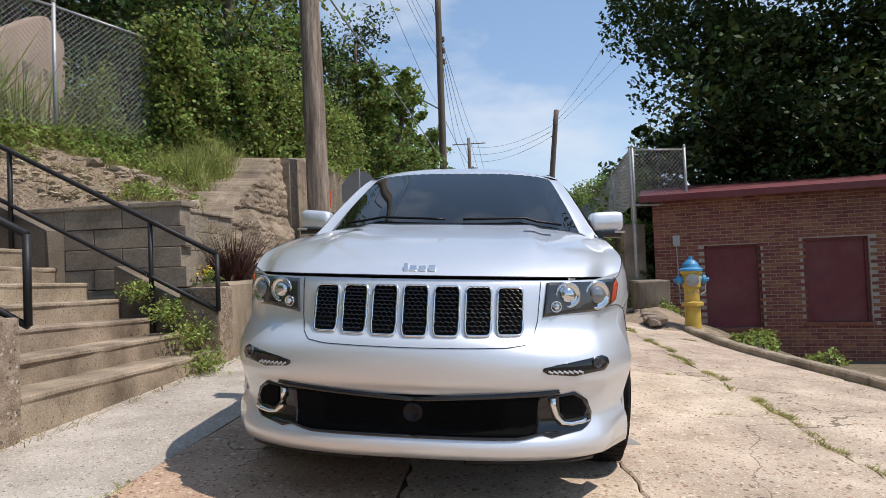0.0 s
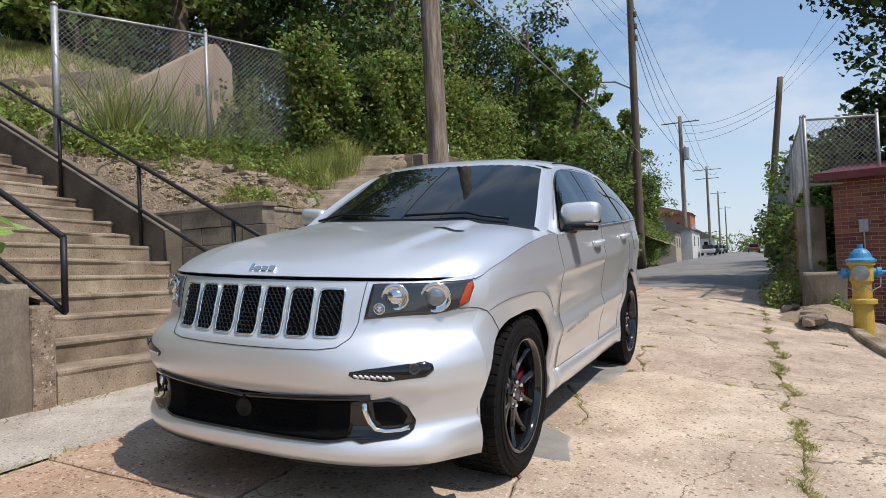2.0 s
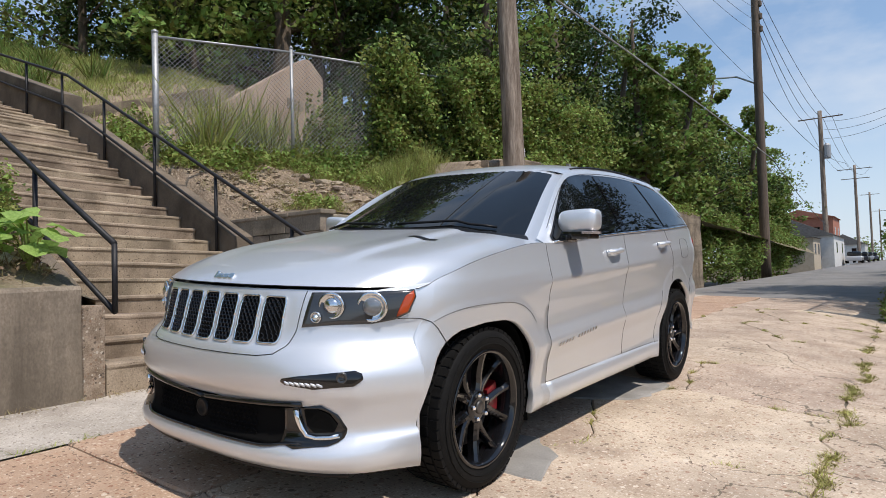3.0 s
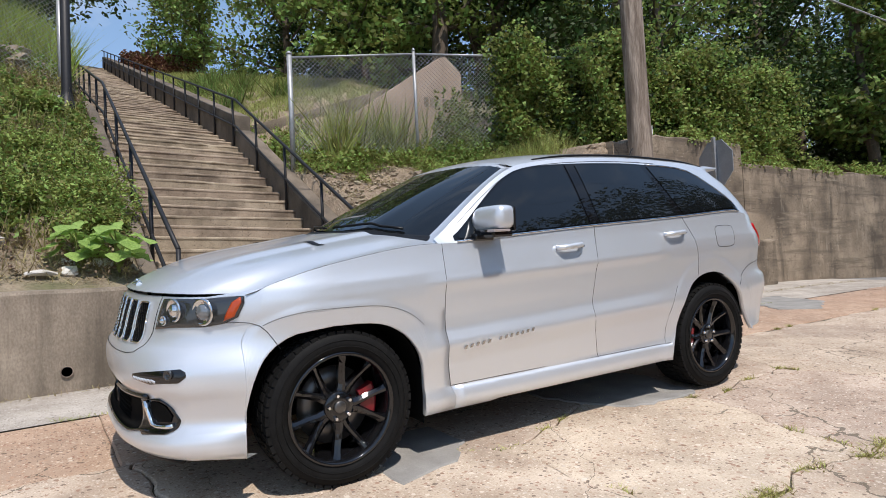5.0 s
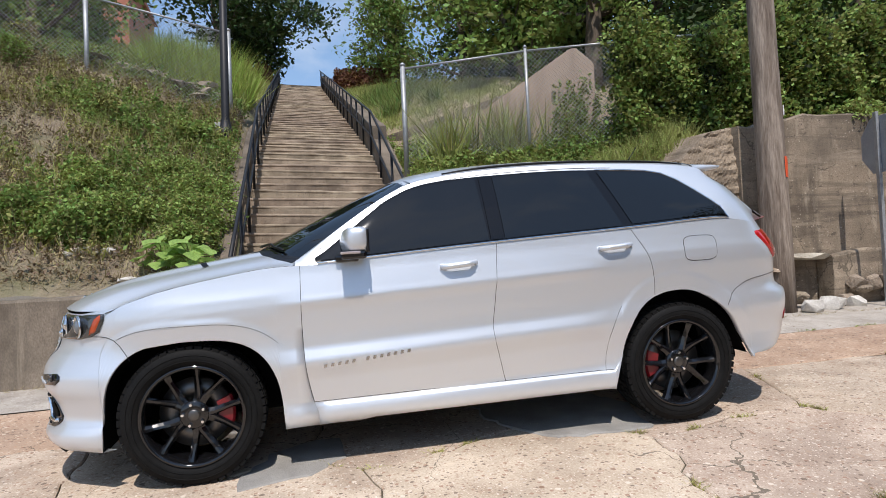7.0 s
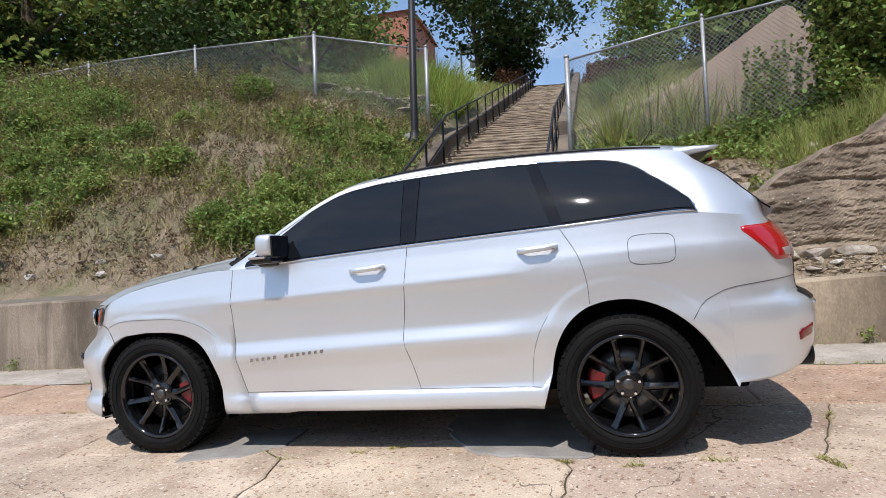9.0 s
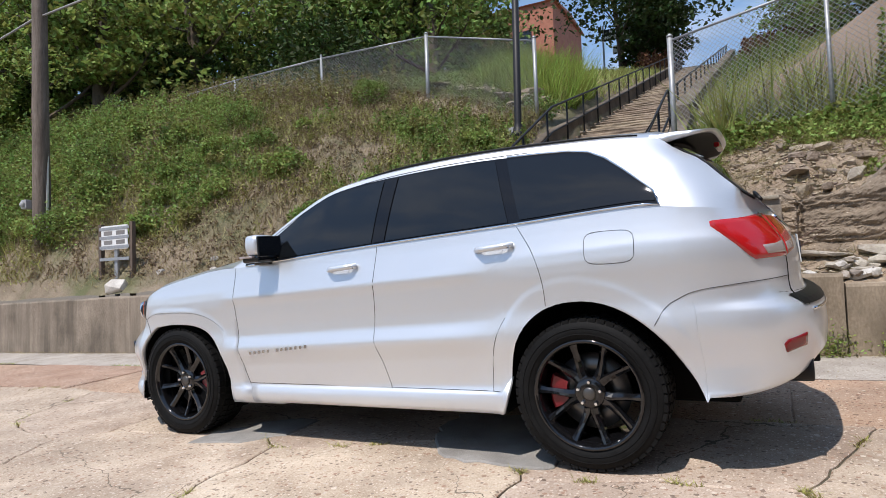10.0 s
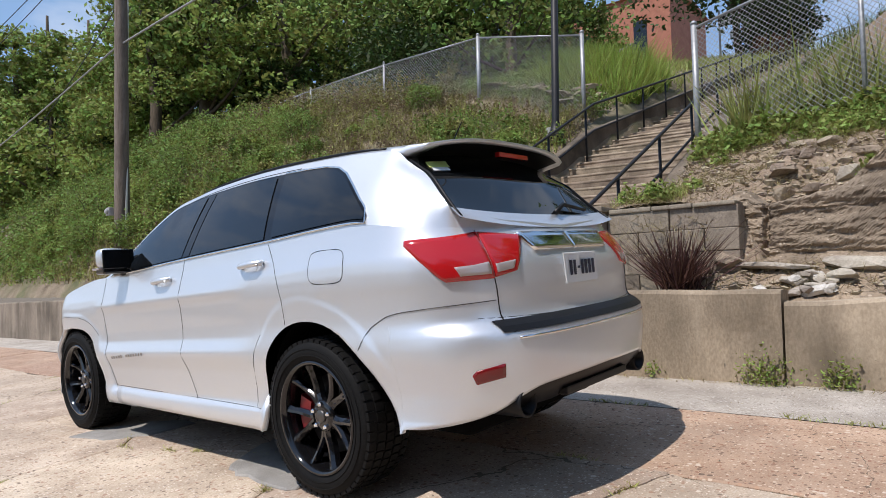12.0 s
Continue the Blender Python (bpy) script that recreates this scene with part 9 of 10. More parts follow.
pts = np.array([(x, y, road_z(x, y)) for x, y, _ in pts if noise.noise(Vector((0, y * 1.4, 2))) > 0.08])
field("grass", "short grass along the edge of the walk", "grass", blades(pts, 0.03, 0.004, 0.9), 3, "grass")
pts = np.array([(-2.5 + rr.gauss(0, 0.04), yy, road_z(-2.5, yy) + 0.01) for yy in [rr.uniform(-6, 16) for _ in range(1500)]])
field("straw", "dry litter at the foot of the wall", "straw", blades(pts, 0.04, 0.004, 1.4), 3, "dry_grass")

# rubble pressed into the bank
gv = []
for _ in range(2400):
    x, y = rr.uniform(-4.9, -2.95), rr.uniform(7.3, 10.1)
    if rr.random() < 0.35:
        x, y = rr.uniform(-6.2, -3.6), rr.uniform(6.0, 7.3)
    s = rr.uniform(0.015, 0.05) * (1.7 if rr.random() < 0.1 else 1)
    z = bank_z(x, y) if y > 7.15 else hill_z(x, y)
    a = rr.uniform(0, 3.1)
    o = [(0, 0, s * 0.5)] + [(s * rr.uniform(0.6, 1.2) * math.cos(a + q * 1.57 + rr.uniform(-0.3, 0.3)), s * rr.uniform(0.6, 1.2) * math.sin(a + q * 1.57), rr.uniform(-0.1, 0.35) * s) for q in range(4)]
    for i, j in ((1, 2), (2, 3), (3, 4), (4, 1)):
        gv += [(x + o[0][0], y + o[0][1], z + o[0][2]), (x + o[i][0], y + o[i][1], z + o[i][2]), (x + o[j][0], y + o[j][1], z + o[j][2])]
        gv += [(x, y, z - s), (x + o[j][0], y + o[j][1], z + o[j][2]), (x + o[i][0], y + o[i][1], z + o[i][2])]
M["rubble"] = mat("rubble", (0.15, 0.115, 0.08), (0.40, 0.33, 0.25), 5.0, 0.93, fine=60, bump=0.01, island=0.4)
field("rubble", "broken stone chips in the eroded bank", "rubble", np.array(gv), 3, "rubble")

# loose grit on the road
gv = []
for _ in range(900):
    x, y = rr.uniform(-2.4, 3.1), rr.uniform(-1.5, 11)
    s = rr.uniform(0.003, 0.009) * (2.0 if rr.random() < 0.04 else 1)
    z = road_z(x, y) + s * 0.3
    o = [(0, 0, s), (s, 0, 0), (0, s * 0.8, 0), (-s * 0.9, 0, 0), (0, -s, 0)]
    for i, j in ((1, 2), (2, 3), (3, 4), (4, 1)):
        gv += [(x + o[0][0], y + o[0][1], z + o[0][2] * 0.6), (x + o[i][0], y + o[i][1], z - 0.004), (x + o[j][0], y + o[j][1], z - 0.004)]
field("grit", "loose stone chips on the road", "grit", np.array(gv), 3, "rubble")

# ---- the carved slab behind the fence ----
bm = bmesh.new()
prism(bm, [(-7.30, y, z) for y, z in ((6.1, 2.6), (6.15, 3.25), (9.48, 5.5), (9.62, 5.52), (9.98, 5.22), (9.98, 3.0))], (-0.3, 0, 0))
bmesh.ops.recalc_face_normals(bm, faces=bm.faces)
bmesh.ops.bevel(bm, geom=bm.edges[:], offset=0.02, segments=2, affect="EDGES")
monument = empty("stone_monument", "large pale pink sloped stone slab with cut letters", "monument")
part("slab_body", bm, M["slab_pink"], monument)
for i in range(5):
    bm = bmesh.new()
    box(bm, -7.305, -7.292, 9.02 + i * 0.15, 9.12 + i * 0.15, 4.42, 4.62)
    part("cut_mark", bm, M["wall_concrete"], monument)

# ---- street lamp beside the stairs ----
lamp_post = empty("street_lamp", "tall black lamp post beside the stairs", "street lamp", pose(-8.106, 2.80, 3.75, -0.5, -1.3, 0))
bm = bmesh.new()
lathe(bm, [(0.16, -0.2), (0.16, 0.25), (0.11, 0.32), (0.075, 0.5), (0.065, 5.6)], 14)
part("column", bm, M["black_metal"], lamp_post, smooth=True)
bm = bmesh.new()
box(bm, -0.13, 0.02, -0.20, -0.08, 0.22, 0.42, 0.01)
part("box", bm, M["wire_pale"], lamp_post, "small grey box")

upper_lamp = empty("street_lamp", "black lamp post with a hanging bell lantern above the stairs", "street lamp", (-33.0, 2.5, 12.3))
bm = bmesh.new()
lathe(bm, [(0.12, -0.3), (0.12, 0.25), (0.07, 0.4), (0.055, 4.0)], 10)
tube(bm, [(0, 0, 3.95), (0, 0.2, 4.15), (0, 0.6, 4.15), (0, 0.85, 3.75)], 0.03, 6)
part("column", bm, M["black_metal"], upper_lamp, smooth=True)
bm = bmesh.new()
lathe(bm, [(0.04, 3.75), (0.08, 3.7), (0.12, 3.5), (0.30, 3.3), (0.28, 3.27), (0.12, 3.25)], 16, Matrix.Translation((0, 0.85, 0)))
part("lantern", bm, M["black_metal"], upper_lamp, "bell-shaped black lantern", smooth=True)

# ---- small marker on the slope ----
marker = empty("marker_sign", "white trail marker board between two dark posts", "sign", (-3.02, -2.46, 1.06))
for y in (-0.40, 0.40):
    bm = bmesh.new()
    box(bm, -0.035, 0.035, y - 0.035, y + 0.035, -0.2, 1.22, 0.006)
    part("post", bm, M["dark_wood"], marker)
bm = bmesh.new()
box(bm, -0.02, 0.02, -0.04, 0.04, -0.2, 0.8, 0.004)
part("post", bm, M["galv"], marker, "grey middle post")
bm = bmesh.new()
box(bm, 0.036, 0.046, -0.34, 0.34, 0.78, 1.18, 0.003)
part("board", bm, PLATE, marker, "white board with unreadable lines")
for z in (1.13, 0.98, 0.82, 0.62, 0.18):
    bm = bmesh.new()
    box(bm, 0.047, 0.052, -0.38, 0.38, z - 0.025, z + 0.025, 0.002)
    part("slat", bm, M["galv"], marker)
for y in (-0.16, 0.16):
    for z in (1.055, 0.90):
        bm = bmesh.new()
        box(bm, 0.0465, 0.0485, y - 0.11, y + 0.11, z - 0.035, z + 0.035)
        part("text_bar", bm, M["asphalt"], marker)

# sign at the head of the stairs
top_sign = empty("sign", "small white lettered sign on two posts beside the stairs", "sign", (-34.0, -0.45, 12.6))
for y in (-0.78, 0.78):
    bm = bmesh.new()
    tube(bm, [(0, y, -0.6), (0, y, 3.4)], 0.06, 6)
    part("post", bm, M["galv"], top_sign)
bm = bmesh.new()
box(bm, -0.02, 0.02, -0.74, 0.74, 2.45, 3.15, 0.005)
part("board", bm, BLACK_TRIM, top_sign, "dark board")
for z, w in ((3.0, 0.4), (2.65, 0.68)):
    bm = bmesh.new()
    box(bm, 0.021, 0.03, -w, w, z - 0.11, z + 0.11)
    part("text_bar", bm, PLATE, top_sign)
bm = bmesh.new()
box(bm, -0.02, 0.022, -0.24, 0.24, 1.6, 2.1, 0.005)
part("board", bm, PLATE, top_sign, "small white board")

# ---- stop sign seen from behind ----
stop = empty("road_sign", "octagonal road sign seen from its grey back", "road sign", (-2.71, 11.72, 0.55))
bm = bmesh.new()
box(bm, -0.02, 0.02, -0.035, 0.035, -0.2, 2.52, 0.004)
part("post", bm, M["galv"], stop)
bm = bmesh.new()
ring = [(0.022, 0.41 * math.cos(math.radians(22.5 + 45 * k)), 2.08 + 0.41 * math.sin(math.radians(22.5 + 45 * k))) for k in range(8)]
prism(bm, ring, (0.012, 0, 0))
bmesh.ops.recalc_face_normals(bm, faces=bm.faces)
part("plate", bm, mat("sign_back", (0.27, 0.295, 0.33), (0.38, 0.41, 0.45), 3, 0.5, metal=0.5), stop, "grey octagonal plate")
stop.rotation_euler = (0, 0, radians(75))


# ---- poles beyond, wires ----
west_pole = pole(-3.551, -5.50, 1.83, 8.5, 0.165, "brown wooden utility pole with a grey conduit and meter box", (0.025, 0.034), "west_wood")
bm = bmesh.new()
tube(bm, [(0.02, 0.215, -0.2), (0.0, 0.19, 2.0), (-0.05, 0.06, 6.0), (-0.04, 0.02, 8.4)], 0.028, 8)
part("conduit", bm, M["white_pipe"], west_pole, "white conduit", smooth=True)
bm = bmesh.new()
box(bm, 0.10, 0.24, -0.28, -0.12, 0.98, 1.16, 0.012)
lathe(bm, [(0.06, 0.0), (0.06, 0.08), (0.03, 0.1)], 12, Matrix.Translation((0.2, -0.2, 1.07)) @ Matrix.Rotation(radians(90), 4, "Y"))
part("meter_box", bm, M["wire_pale"], west_pole, "grey meter box")
bm = bmesh.new()
box(bm, 0.13, 0.16, -0.1, 0.06, 0.42, 0.52, 0.004)
part("label_plate", bm, plain("yellow_plate", (0.55, 0.42, 0.08), 0.5), west_pole, "small yellow plate")

dark_pole = pole(-3.93, 38.8, 0.3, 18.5, 0.26, "tall dark wooden utility pole with a street light arm", (0.006, 0.0), "dark_wood")
bm = bmesh.new()
tube(bm, [(0, 0, 10.6), (-1.0, 0, 11.2), (-2.2, 0, 11.35), (-2.6, 0, 11.3)], 0.05, 6)
part("lamp_arm", bm, M["galv"], dark_pole, "curved street light arm", smooth=True)
bm = bmesh.new()
box(bm, -3.1, -2.5, -0.12, 0.12, 11.2, 11.36, 0.04)
part("lamp_head", bm, M["galv"], dark_pole, "street light head")
for k in range(3):
    bm = bmesh.new()
    lathe(bm, [(0.05, 0), (0.11, 0.05), (0.11, 0.3), (0.05, 0.36)], 10, Matrix.Translation((0.32, 0, 13.4 + k * 0.7)))
    part("insulator", bm, M["dark_wood"], dark_pole)
far_poles = []
for i, (x, y, h, arms) in enumerate(((-5.04, 84, 18.0, ((17.2, 4.4, 0.0),)), (-4.9, 140, 18.5, ((17.8, 5.5, 0.0), (16.0, 4.5, 0.0))), (-5.2, 205, 19, ((18.4, 4.4, 0),)), (-5.5, 290, 20, ((19.2, 4.4, 0),)))):
    fp = pole(x, y, 0.2, h, 0.3, "distant wooden utility pole with a crossarm", (0, 0), "pole_wood", arms)
    far_poles.append(fp)
bm = bmesh.new()
lathe(bm, [(0.3, 0), (0.36, 0.1), (0.36, 1.5), (0.2, 1.7)], 12, Matrix.Translation((0.55, 0, 12.5)))
part("transformer", bm, M["galv"], far_poles[0], "grey transformer can")
pole(3.24, 62.3, 0.2, 15.8, 0.33, "dark leaning utility pole beside the street", (0.11, 0.0), "dark_wood")


def wire(a, b, sag, r, label="thin black overhead utility wire", material="wire"):
    bm = bmesh.new()
    a, b = Vector(a), Vector(b)
    pts = []
    for i in range(25):
        t = i / 24
        p = a.lerp(b, t)
        p.z -= sag * 4 * t * (1 - t)
        pts.append(p)
    tube(bm, pts, r, 5)
    ob = link("overhead_wire", bm, M[material], smooth=True)
    return tagged(ob, label, "wire", "overhead wires")


wire((-3.45, -40, 4.0), (-3.42, -5.6, 6.58), 0.5, 0.022, "thick pale overhead cable", "wire_pale")
wire((-3.42, -5.6, 6.58), (-3.25, 38.6, 6.6), -0.12, 0.022, "thick pale overhead cable", "wire_pale")
wire((-3.3, 38.8, 6.6), (-4.7, 84, 5.0), 0.4, 0.025)
for k, (dx, z) in enumerate(((0.35, 13.5), (0.35, 14.2), (0.35, 14.9), (-0.2, 17.5), (0.0, 11.0))):
    wire((-4.0 + dx, 38.8, z), (-4.7 + (k - 2) * 0.9, 84, 17.2 if k < 4 else 12.0), 1.0, 0.018)
    wire((-4.7 + (k - 2) * 0.9, 84, 17.2 if k < 4 else 12.0), (-4.9 + (k - 2) * 1.1, 140, 17.8), 1.2, 0.022)
    wire((-4.0 + dx, 38.8, z), (-3.3 + dx, 10.2, 9.6 + 0.15 * k), 0.5, 0.008)
for k in range(3):
    wire((4.5, 62.3, 14.5 - k * 0.5), (-4.7, 84, 17 - k), 0.8, 0.018)
    wire((4.55, 62.3, 15 - k * 0.4), (9 + k * 3, 20, 17 + k), 0.8, 0.011)
wire((-3.45, -5.5, 7.6), (-8.0, -30, 8.0), 0.5, 0.012)
wire((-3.45, -5.5, 8.6), (-3.2, 10.0, 9.2), 0.4, 0.010)
wire((-3.45, -5.5, 9.6), (-3.9, -40, 9.0), 0.6, 0.012)
wire((-3.45, -5.5, 9.9), (-3.5, -40, 9.6), 0.6, 0.012)

# ---- brick building on the yard ----
building = empty("brick_building", "low red brick building with maroon boarded openings", "building", pose(3.05, 13.56, 0, 0, 0, -12.0))
L_B, H0, H1 = 12.0, -1.0, 2.28
OPEN = ((0.95, 1.98, -0.30, 1.36, "door_panel"), (2.72, 3.82, -0.20, 1.42, "window_panel"), (5.1, 6.2, 0.45, 1.5, "window_panel"))
def wall_piece(x0, x1, z0, z1):
    bm = bmesh.new()
    box(bm, x0, x1, -0.006, 0.3, z0, z1)
    part("wall", bm, M["mortar"], building)


xs = [0.0] + [v for o in OPEN for v in o[:2]] + [L_B]
for i in range(0, len(xs), 2):
    wall_piece(xs[i], xs[i + 1], H0, H1)
for x0, x1, z0, z1, nm in OPEN:
    wall_piece(x0, x1, H0, z0)
    wall_piece(x0, x1, z1, H1)
    bm = bmesh.new()
    box(bm, x0, x1, 0.09, 0.13, z0, z1, 0.004)
    part(nm, bm, M["maroon"], building, "maroon painted board with worn streaks")
    bm = bmesh.new()
    for a, b, c, d in ((x0 + 0.002, x0 + 0.05, z0, z1), (x1 - 0.05, x1 - 0.002, z0, z1), (x0, x1, z1 - 0.05, z1 - 0.002)):
        box(bm, a, b, 0.05, 0.088, c, d, 0.004)
    part("frame", bm, M["maroon"], building)
    bm = bmesh.new()
    box(bm, x0 - 0.05, x1 + 0.05, -0.03, 0.1, z0 - 0.07, z0, 0.008)
    part("sill", bm, M["brick_island"], building)
bm = bmesh.new()
box(bm, 0.0, 0.3, 0.3, 7.0, H0, H1)
part("wall", bm, M["brick_island"], building)
bm = bmesh.new()
grid(bm, lambda u, v: Vector((-0.25 + (L_B + 0.3) * u, -0.28 + 7.0 * v, H1 + 0.02 + 0.9 * v)), 6, 3)
r = bmesh.ops.extrude_face_region(bm, geom=bm.faces[:])
for v in [g for g in r["geom"] if isinstance(g, bmesh.types.BMVert)]:
    v.co.z += 0.13
bmesh.ops.recalc_face_normals(bm, faces=bm.faces)
part("roof", bm, M["maroon"], building, "maroon metal roof edge")
bm = bmesh.new()
box(bm, 0.36, 0.50, -0.06, 0.02, 1.38, 1.60, 0.008)
part("meter_box", bm, M["galv"], building, "grey electric box")
bm = bmesh.new()
tube(bm, [(0.43, -0.03, 1.38), (0.45, -0.03, 0.2)], 0.012, 6)
part("conduit", bm, M["galv"], building)
bm = bmesh.new()
box(bm, 4.35, 4.42, -0.16, 0.02, 1.60, 1.66, 0.01)
part("flood_lamp", bm, M["wire_pale"], building, "small white flood lamp")
bm = bmesh.new()
box(bm, 6.2, 6.5, 1.2, 1.5, H1 + 0.2, H1 + 0.95, 0.02)
part("chimney", bm, M["brick_island"], building)
# low concrete wall at the building's corner
bm = bmesh.new()
box(bm, 2.45, 3.05, 12.4, 13.6, -0.6, 0.72, 0.03)
for v in bm.verts:
    v.co += Vector((rough_noise(v.co, 3, 0.05), rough_noise(v.co + Vector((5, 0, 0)), 3, 0.05), rough_noise(v.co + Vector((0, 5, 0)), 3, 0.03)))
tagged(link("corner_wall", bm, M["wall_concrete"]), "broken low concrete wall at the building corner", "wall", "", "structure")
sheet("mound", lambda x, y: road_z(min(x, 3.1), y) + 0.36 * math.exp(-((x - 2.75) ** 2) / 0.35 - ((y - 11.9) ** 2) / 0.9) - 0.09 + rough_noise((x, y, 4), 3.0, 0.05), steps_of((1.9, 3.5, 0.12)), steps_of((10.2, 13.4, 0.15)), M["bank"], "mound of dirt and rubble by the hydrant", "ground")
for i in range(10):
    rock(2.35 + rr.uniform(-0.1, 0.4), 10.6 + i * 0.22, road_z(2.4, 11) + 0.05 + 0.1 * rr.random(), rr.uniform(0.08, 0.2), rr.uniform(0.1, 0.25), rr.uniform(0.05, 0.1), i * 2.7, "rock", "grey-brown rubble stone by the hydrant")

# cage of chain link on the retaining edge
cage = fence("chain_link_cage", "tall rusty chain link panel on the wall edge", [(2.62, 13.45, 2.25), (2.58, 15.5, 2.05), (2.5, 18.0, 1.85), (2.45, 21.0, 1.7)], 1.15, pitch=0.09, r=0.004)
gate = fence("chain_link_gate", "chain link gate panel above the brick roof", [(2.66, 13.38, 2.2), (3.78, 13.7, 2.2)], 1.2, pitch=0.09, r=0.004)
bm = bmesh.new()
tube(bm, [(2.66, 13.38, 2.26), (3.80, 13.7, 2.26)], 0.025, 8)
part("rail", bm, M["galv"], gate, smooth=True)
bm = bmesh.new()
tube(bm, [(2.66, 13.42, -0.2), (2.62, 13.40, 3.45)], 0.035, 8)
part("post", bm, M["galv"], gate, smooth=True)
bm = bmesh.new()
box(bm, 2.5, 2.95, 13.9, 22, 0.0, 1.9, 0.03)
tagged(link("side_wall", bm, M["wall_concrete"]), "dark concrete wall below the chain link panels", "wall", "", "structure")

# hydrant
YEL = mat("yellow_paint", (0.52, 0.33, 0.05), (0.66, 0.46, 0.09), 6, 0.5, fine=60, bump=0.002, stain=(0.25, 0.14, 0.05), stain_scale=4, stain_amount=0.5)
BLU = mat("blue_paint", (0.03, 0.20, 0.42), (0.06, 0.30, 0.55), 6, 0.5, fine=60, bump=0.002)
hyd = empty("fire_hydrant", "yellow fire hydrant with blue bonnet and caps", "fire hydrant", (3.05, 10.95, -0.17))
bm = bmesh.new()
lathe(bm, [(0.17, -0.2), (0.17, 0.02), (0.125, 0.05), (0.125, 0.50), (0.175, 0.52), (0.175, 0.57), (0.12, 0.59), (0.12, 0.80), (0.145, 0.83), (0.145, 1.03), (0.17, 1.05), (0.17, 1.09)], 22)
part("barrel", bm, YEL, hyd, "yellow barrel", smooth=False)
bm = bmesh.new()
lathe(bm, [(0.185, 1.09), (0.185, 1.12), (0.14, 1.15), (0.12, 1.21), (0.08, 1.26), (0.035, 1.28), (0.035, 1.34)], 22)
part("bonnet", bm, BLU, hyd, "blue bonnet")
for a in (0, 180):
    bm = bmesh.new()
    lathe(bm, [(0.06, 0.10), (0.06, 0.17), (0.075, 0.18), (0.075, 0.23), (0.03, 0.24), (0.03, 0.28)], 14, Matrix.Translation((0, 0, 0.94)) @ Matrix.Rotation(radians(a), 4, "Z") @ Matrix.Rotation(radians(90), 4, "Y"))
    part("hose_cap", bm, BLU, hyd, "blue hose cap")
bm = bmesh.new()
lathe(bm, [(0.09, 0.10), (0.09, 0.16), (0.105, 0.17), (0.105, 0.22), (0.04, 0.23), (0.04, 0.27)], 18, Matrix.Translation((0, 0, 0.94)) @ Matrix.Rotation(radians(-100), 4, "Z") @ Matrix.Rotation(radians(90), 4, "Y"))
part("pump_cap", bm, M["galv"], hyd, "grey pump cap with a pale face")
for sgn in (1, -1):
    bm = bmesh.new()
    tube(bm, [(sgn * 0.22, -0.03, 0.9), (sgn * 0.2, -0.08, 0.75), (sgn * 0.09, -0.17, 0.7), (0, -0.2, 0.78)], 0.008, 5)
    part("chain", bm, M["galv"], hyd)
for x, y, r, n in ((3.35, 9.6, 0.22, 500), (3.5, 9.2, 0.2, 300), (2.75, 12.6, 0.4, 900), (2.95, 12.2, 0.3, 700), (2.2, 13.5, 0.45, 1100), (2.35, 14.6, 0.6, 1500), (4.4, 11.6, 0.3, 500), (5.2, 11.6, 0.25, 400), (3.9, 10.5, 0.2, 300), (4.0, 8.4, 0.2, 250)):
    shrub("weed_bush", x, y, (yard_z(x, y) if x > 3.2 else road_z(x, y)) + r * 0.4, r, n, 0.06, "leaf_light", "green weed bush by the road edge", 0.9)

# ---- far buildings ----
def house(x, y, z, w, d, h, roof_h, wall_mat, roof_mat, label, name="house", turn=0.0, windows=2):
    e = empty(name, label, "house", pose(x, y, z, 0, 0, turn))
    bm = bmesh.new()
    box(bm, -w / 2, w / 2, -d / 2, d / 2, -0.5, h)
    part("wall", bm, wall_mat, e)
    bm = bmesh.new()
    prism(bm, [(-w / 2 - 0.25, -d / 2 - 0.25, h), (w / 2 + 0.25, -d / 2 - 0.25, h), (0, -d / 2 - 0.25, h + roof_h)], (0, d + 0.5, 0))
    bmesh.ops.recalc_face_normals(bm, faces=bm.faces)
    part("roof", bm, roof_mat, e)
    for k in range(windows):
        for face in (0, 1):
            bm = bmesh.new()
            c = (k + 0.5) / windows
            if face == 0:
                xx = -w / 2 + w * c
                box(bm, xx - 0.45, xx + 0.45, -d / 2 - 0.03, -d / 2 + 0.05, h * 0.45, h * 0.8)
            else:
                yy = -d / 2 + d * c
                box(bm, w / 2 - 0.05, w / 2 + 0.03, yy - 0.5, yy + 0.5, h * 0.45, h * 0.8)
            win = part("window", bm, GLASS, e)
    return e


WHITE = mat("white_siding", (0.55, 0.55, 0.53), (0.68, 0.68, 0.66), 3, 0.7, fine=30)
TAN = mat("tan_siding", (0.40, 0.33, 0.24), (0.5, 0.43, 0.33), 3, 0.7, fine=30)
ROOFM = mat("grey_shingle", (0.12, 0.11, 0.10), (0.2, 0.19, 0.18), 5, 0.9, fine=40)
house(-8.6, 88, 0.5, 9.0, 14, 3.4, 2.2, WHITE, ROOFM, "distant white house beside the street")
house(-9.5, 104, 0.5, 8.0, 10, 6.5, 1.2, M["far_brick"], M["far_brick"], "distant red brick building with a flat gable")
house(-8.2, 76, 0.5, 6.0, 6, 3.0, 1.0, TAN, ROOFM, "distant tan shed beside the street", "shed")
house(11, 96, 0.5, 8, 12, 3.6, 2.4, WHITE, ROOFM, "distant white house across the street")
house(9, 150, 0.5, 8, 12, 4, 2.4, TAN, ROOFM, "distant tan house far down the street")
house(-9, 170, 0.5, 8, 12, 4, 2.4, WHITE, ROOFM, "distant pale house far down the street")
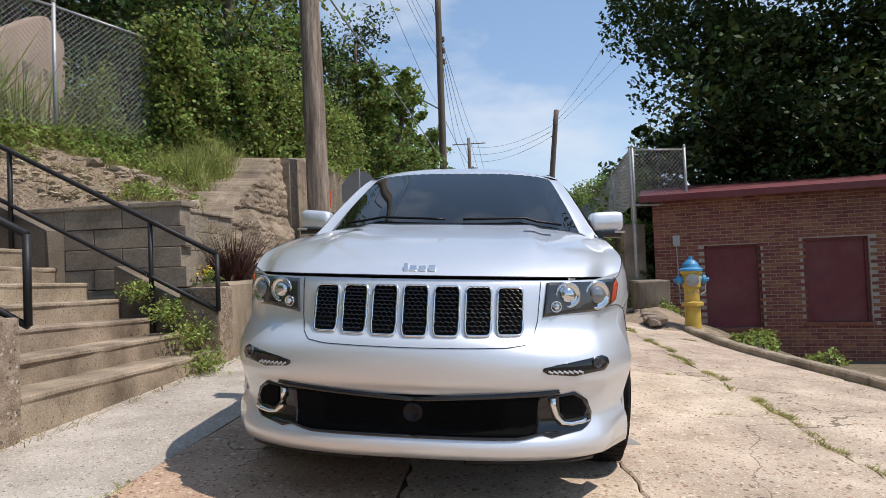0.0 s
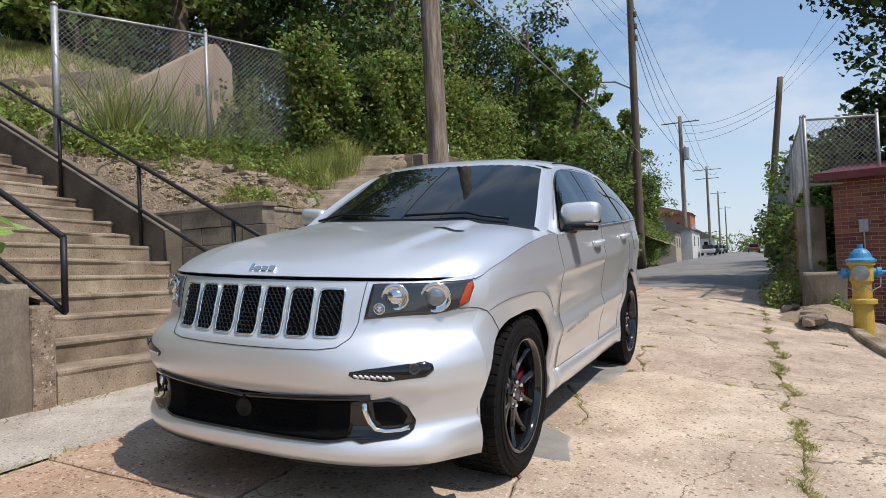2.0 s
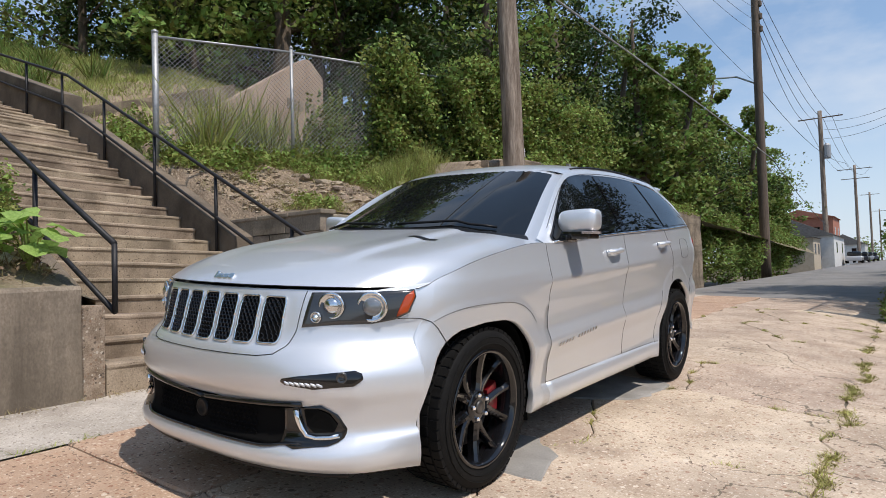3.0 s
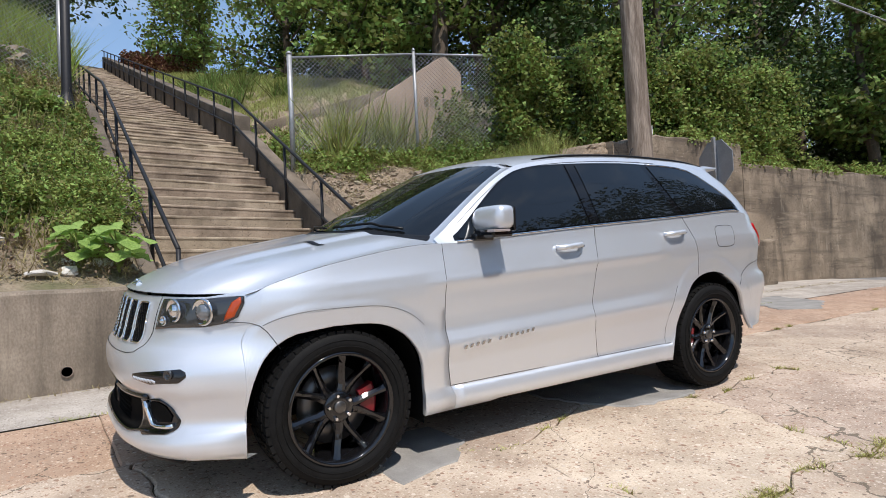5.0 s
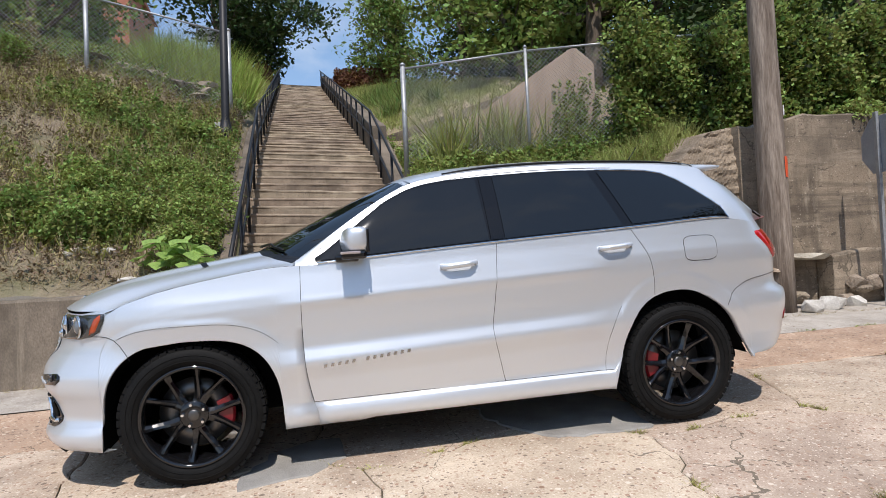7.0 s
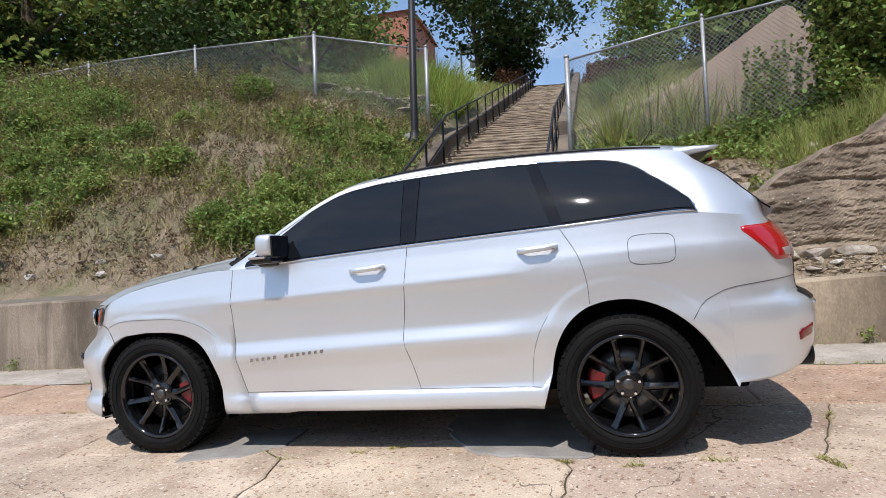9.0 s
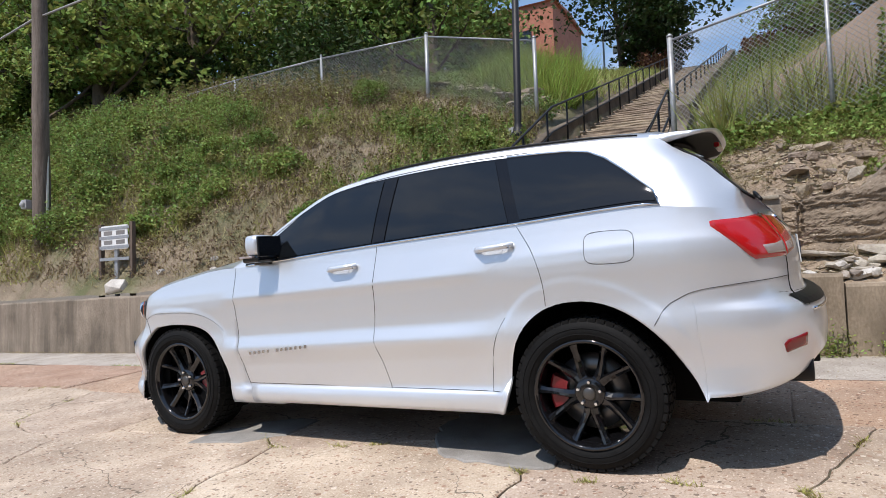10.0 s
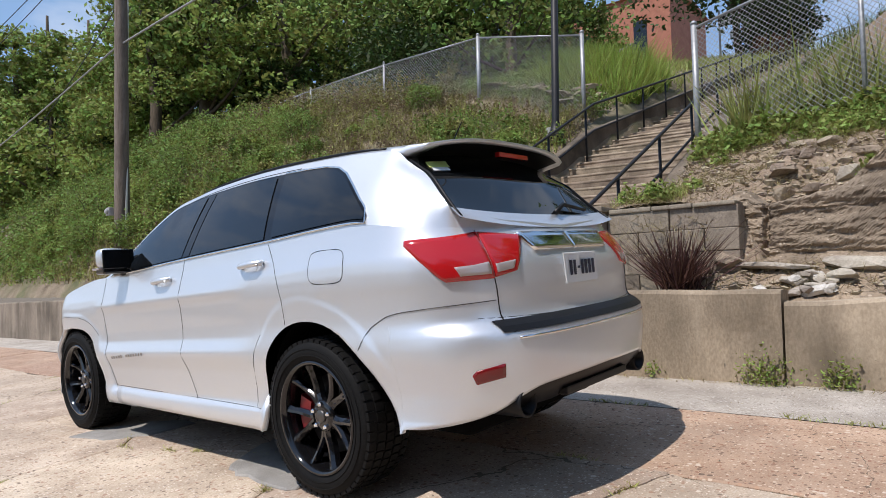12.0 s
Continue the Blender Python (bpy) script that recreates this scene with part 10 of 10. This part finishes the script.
house(-46, -11.2, 12.5, 8, 9, 9.5, 0.4, M["far_brick"], M["far_brick"], "tall red brick building behind the hilltop trees", "brick_house", 0.0, 2)
house(-33, -9.5, 9.5, 7, 7, 3.6, 2.0, WHITE, ROOFM, "white house behind the hilltop trees", "house")
house(-24, -17, 8.2, 6, 8, 3.2, 2.0, TAN, ROOFM, "pale house behind the hillside fence", "house")


def far_car(x, y, colour, label):
    e = empty("parked_car", label, "car", (x, y, 0.45 + 0.004 * (y - 16)))
    bm = bmesh.new()
    box(bm, -0.85, 0.85, -2.2, 2.2, 0.3, 0.85, 0.12)
    part("body", bm, plain("car_colour", colour, 0.3, 0.3, coat=0.5), e, smooth=True)
    bm = bmesh.new()
    box(bm, -0.72, 0.72, -1.2, 1.3, 0.82, 1.42, 0.22)
    part("cabin", bm, GLASS, e, smooth=True)
    for sx in (-0.8, 0.8):
        for sy in (-1.35, 1.35):
            bm = bmesh.new()
            lathe(bm, [(0.32, -0.1), (0.32, 0.1)], 14, Matrix.Translation((sx, sy, 0.32)) @ Matrix.Rotation(radians(90), 4, "Y"))
            part("wheel", bm, RUBBER, e)


for x, y, c in ((-2.9, 92, (0.5, 0.5, 0.52)), (-2.7, 102, (0.03, 0.03, 0.04)), (-2.6, 114, (0.4, 0.42, 0.45)), (-2.5, 128, (0.08, 0.09, 0.12)), (2.8, 120, (0.3, 0.05, 0.05))):
    far_car(x, y, c, "distant car parked along the street")

# ---- bricks of the near facade, the nearest as single pieces ----
def brick_field(x0, x1, z0, z1):
    bw, bh, j = 0.203, 0.0575, 0.0105
    count = 0
    box_me = None
    vs = []
    row = 0
    z = z0
    shared = bpy.data.meshes.new("brick")
    b = bmesh.new()
    box(b, 0, bw, -0.012, 0.012, 0, bh)
    bmesh.ops.bevel(b, geom=b.edges[:], offset=0.003, segments=1, affect="EDGES")
    b.to_mesh(shared)
    b.free()
    shared.materials.append(M["brick"])
    rest = bmesh.new()
    while z < z1:
        x = x0 - (0.5 * (bw + j) if row % 2 else 0)
        while x < x1:
            a, c = max(x, x0), min(x + bw, x1)
            mid = (a + c) / 2
            hidden = any(o[0] - 0.02 < mid < o[1] + 0.02 and o[2] - 0.03 < z + bh / 2 < o[3] for o in OPEN)
            if c - a > 0.05 and not hidden:
                if count < 300 and c - a > bw - 0.001 and 0.0 < z and 0.3 < mid < 4.6:
                    ob = new("brick", shared)
                    ob.parent = building
                    ob.location = (a, rr.uniform(-0.002, 0.002), z)
                    count += 1
                else:
                    r0 = bmesh.ops.create_cube(rest, size=1.0, matrix=Matrix.Translation(((a + c) / 2, 0.0, z + bh / 2)) @ Matrix.Diagonal((c - a, 0.024, bh, 1)))
            x += bw + j
        z += bh + j
        row += 1
    ob = part("brickwork", rest, M["brick_island"], building)
    tagged(ob, kind="stuff")


brick_field(0.0, 9.0, -1.0, 2.27)

for x, y, r in ((-7.4, 13.4, 1.0), (-8.8, 14.6, 1.1)):
    shrub("shrub", x, y, 2.75, r, 3200, 0.07, "leaf", "leafy green shrub behind the high wall", 0.85)
# far ends
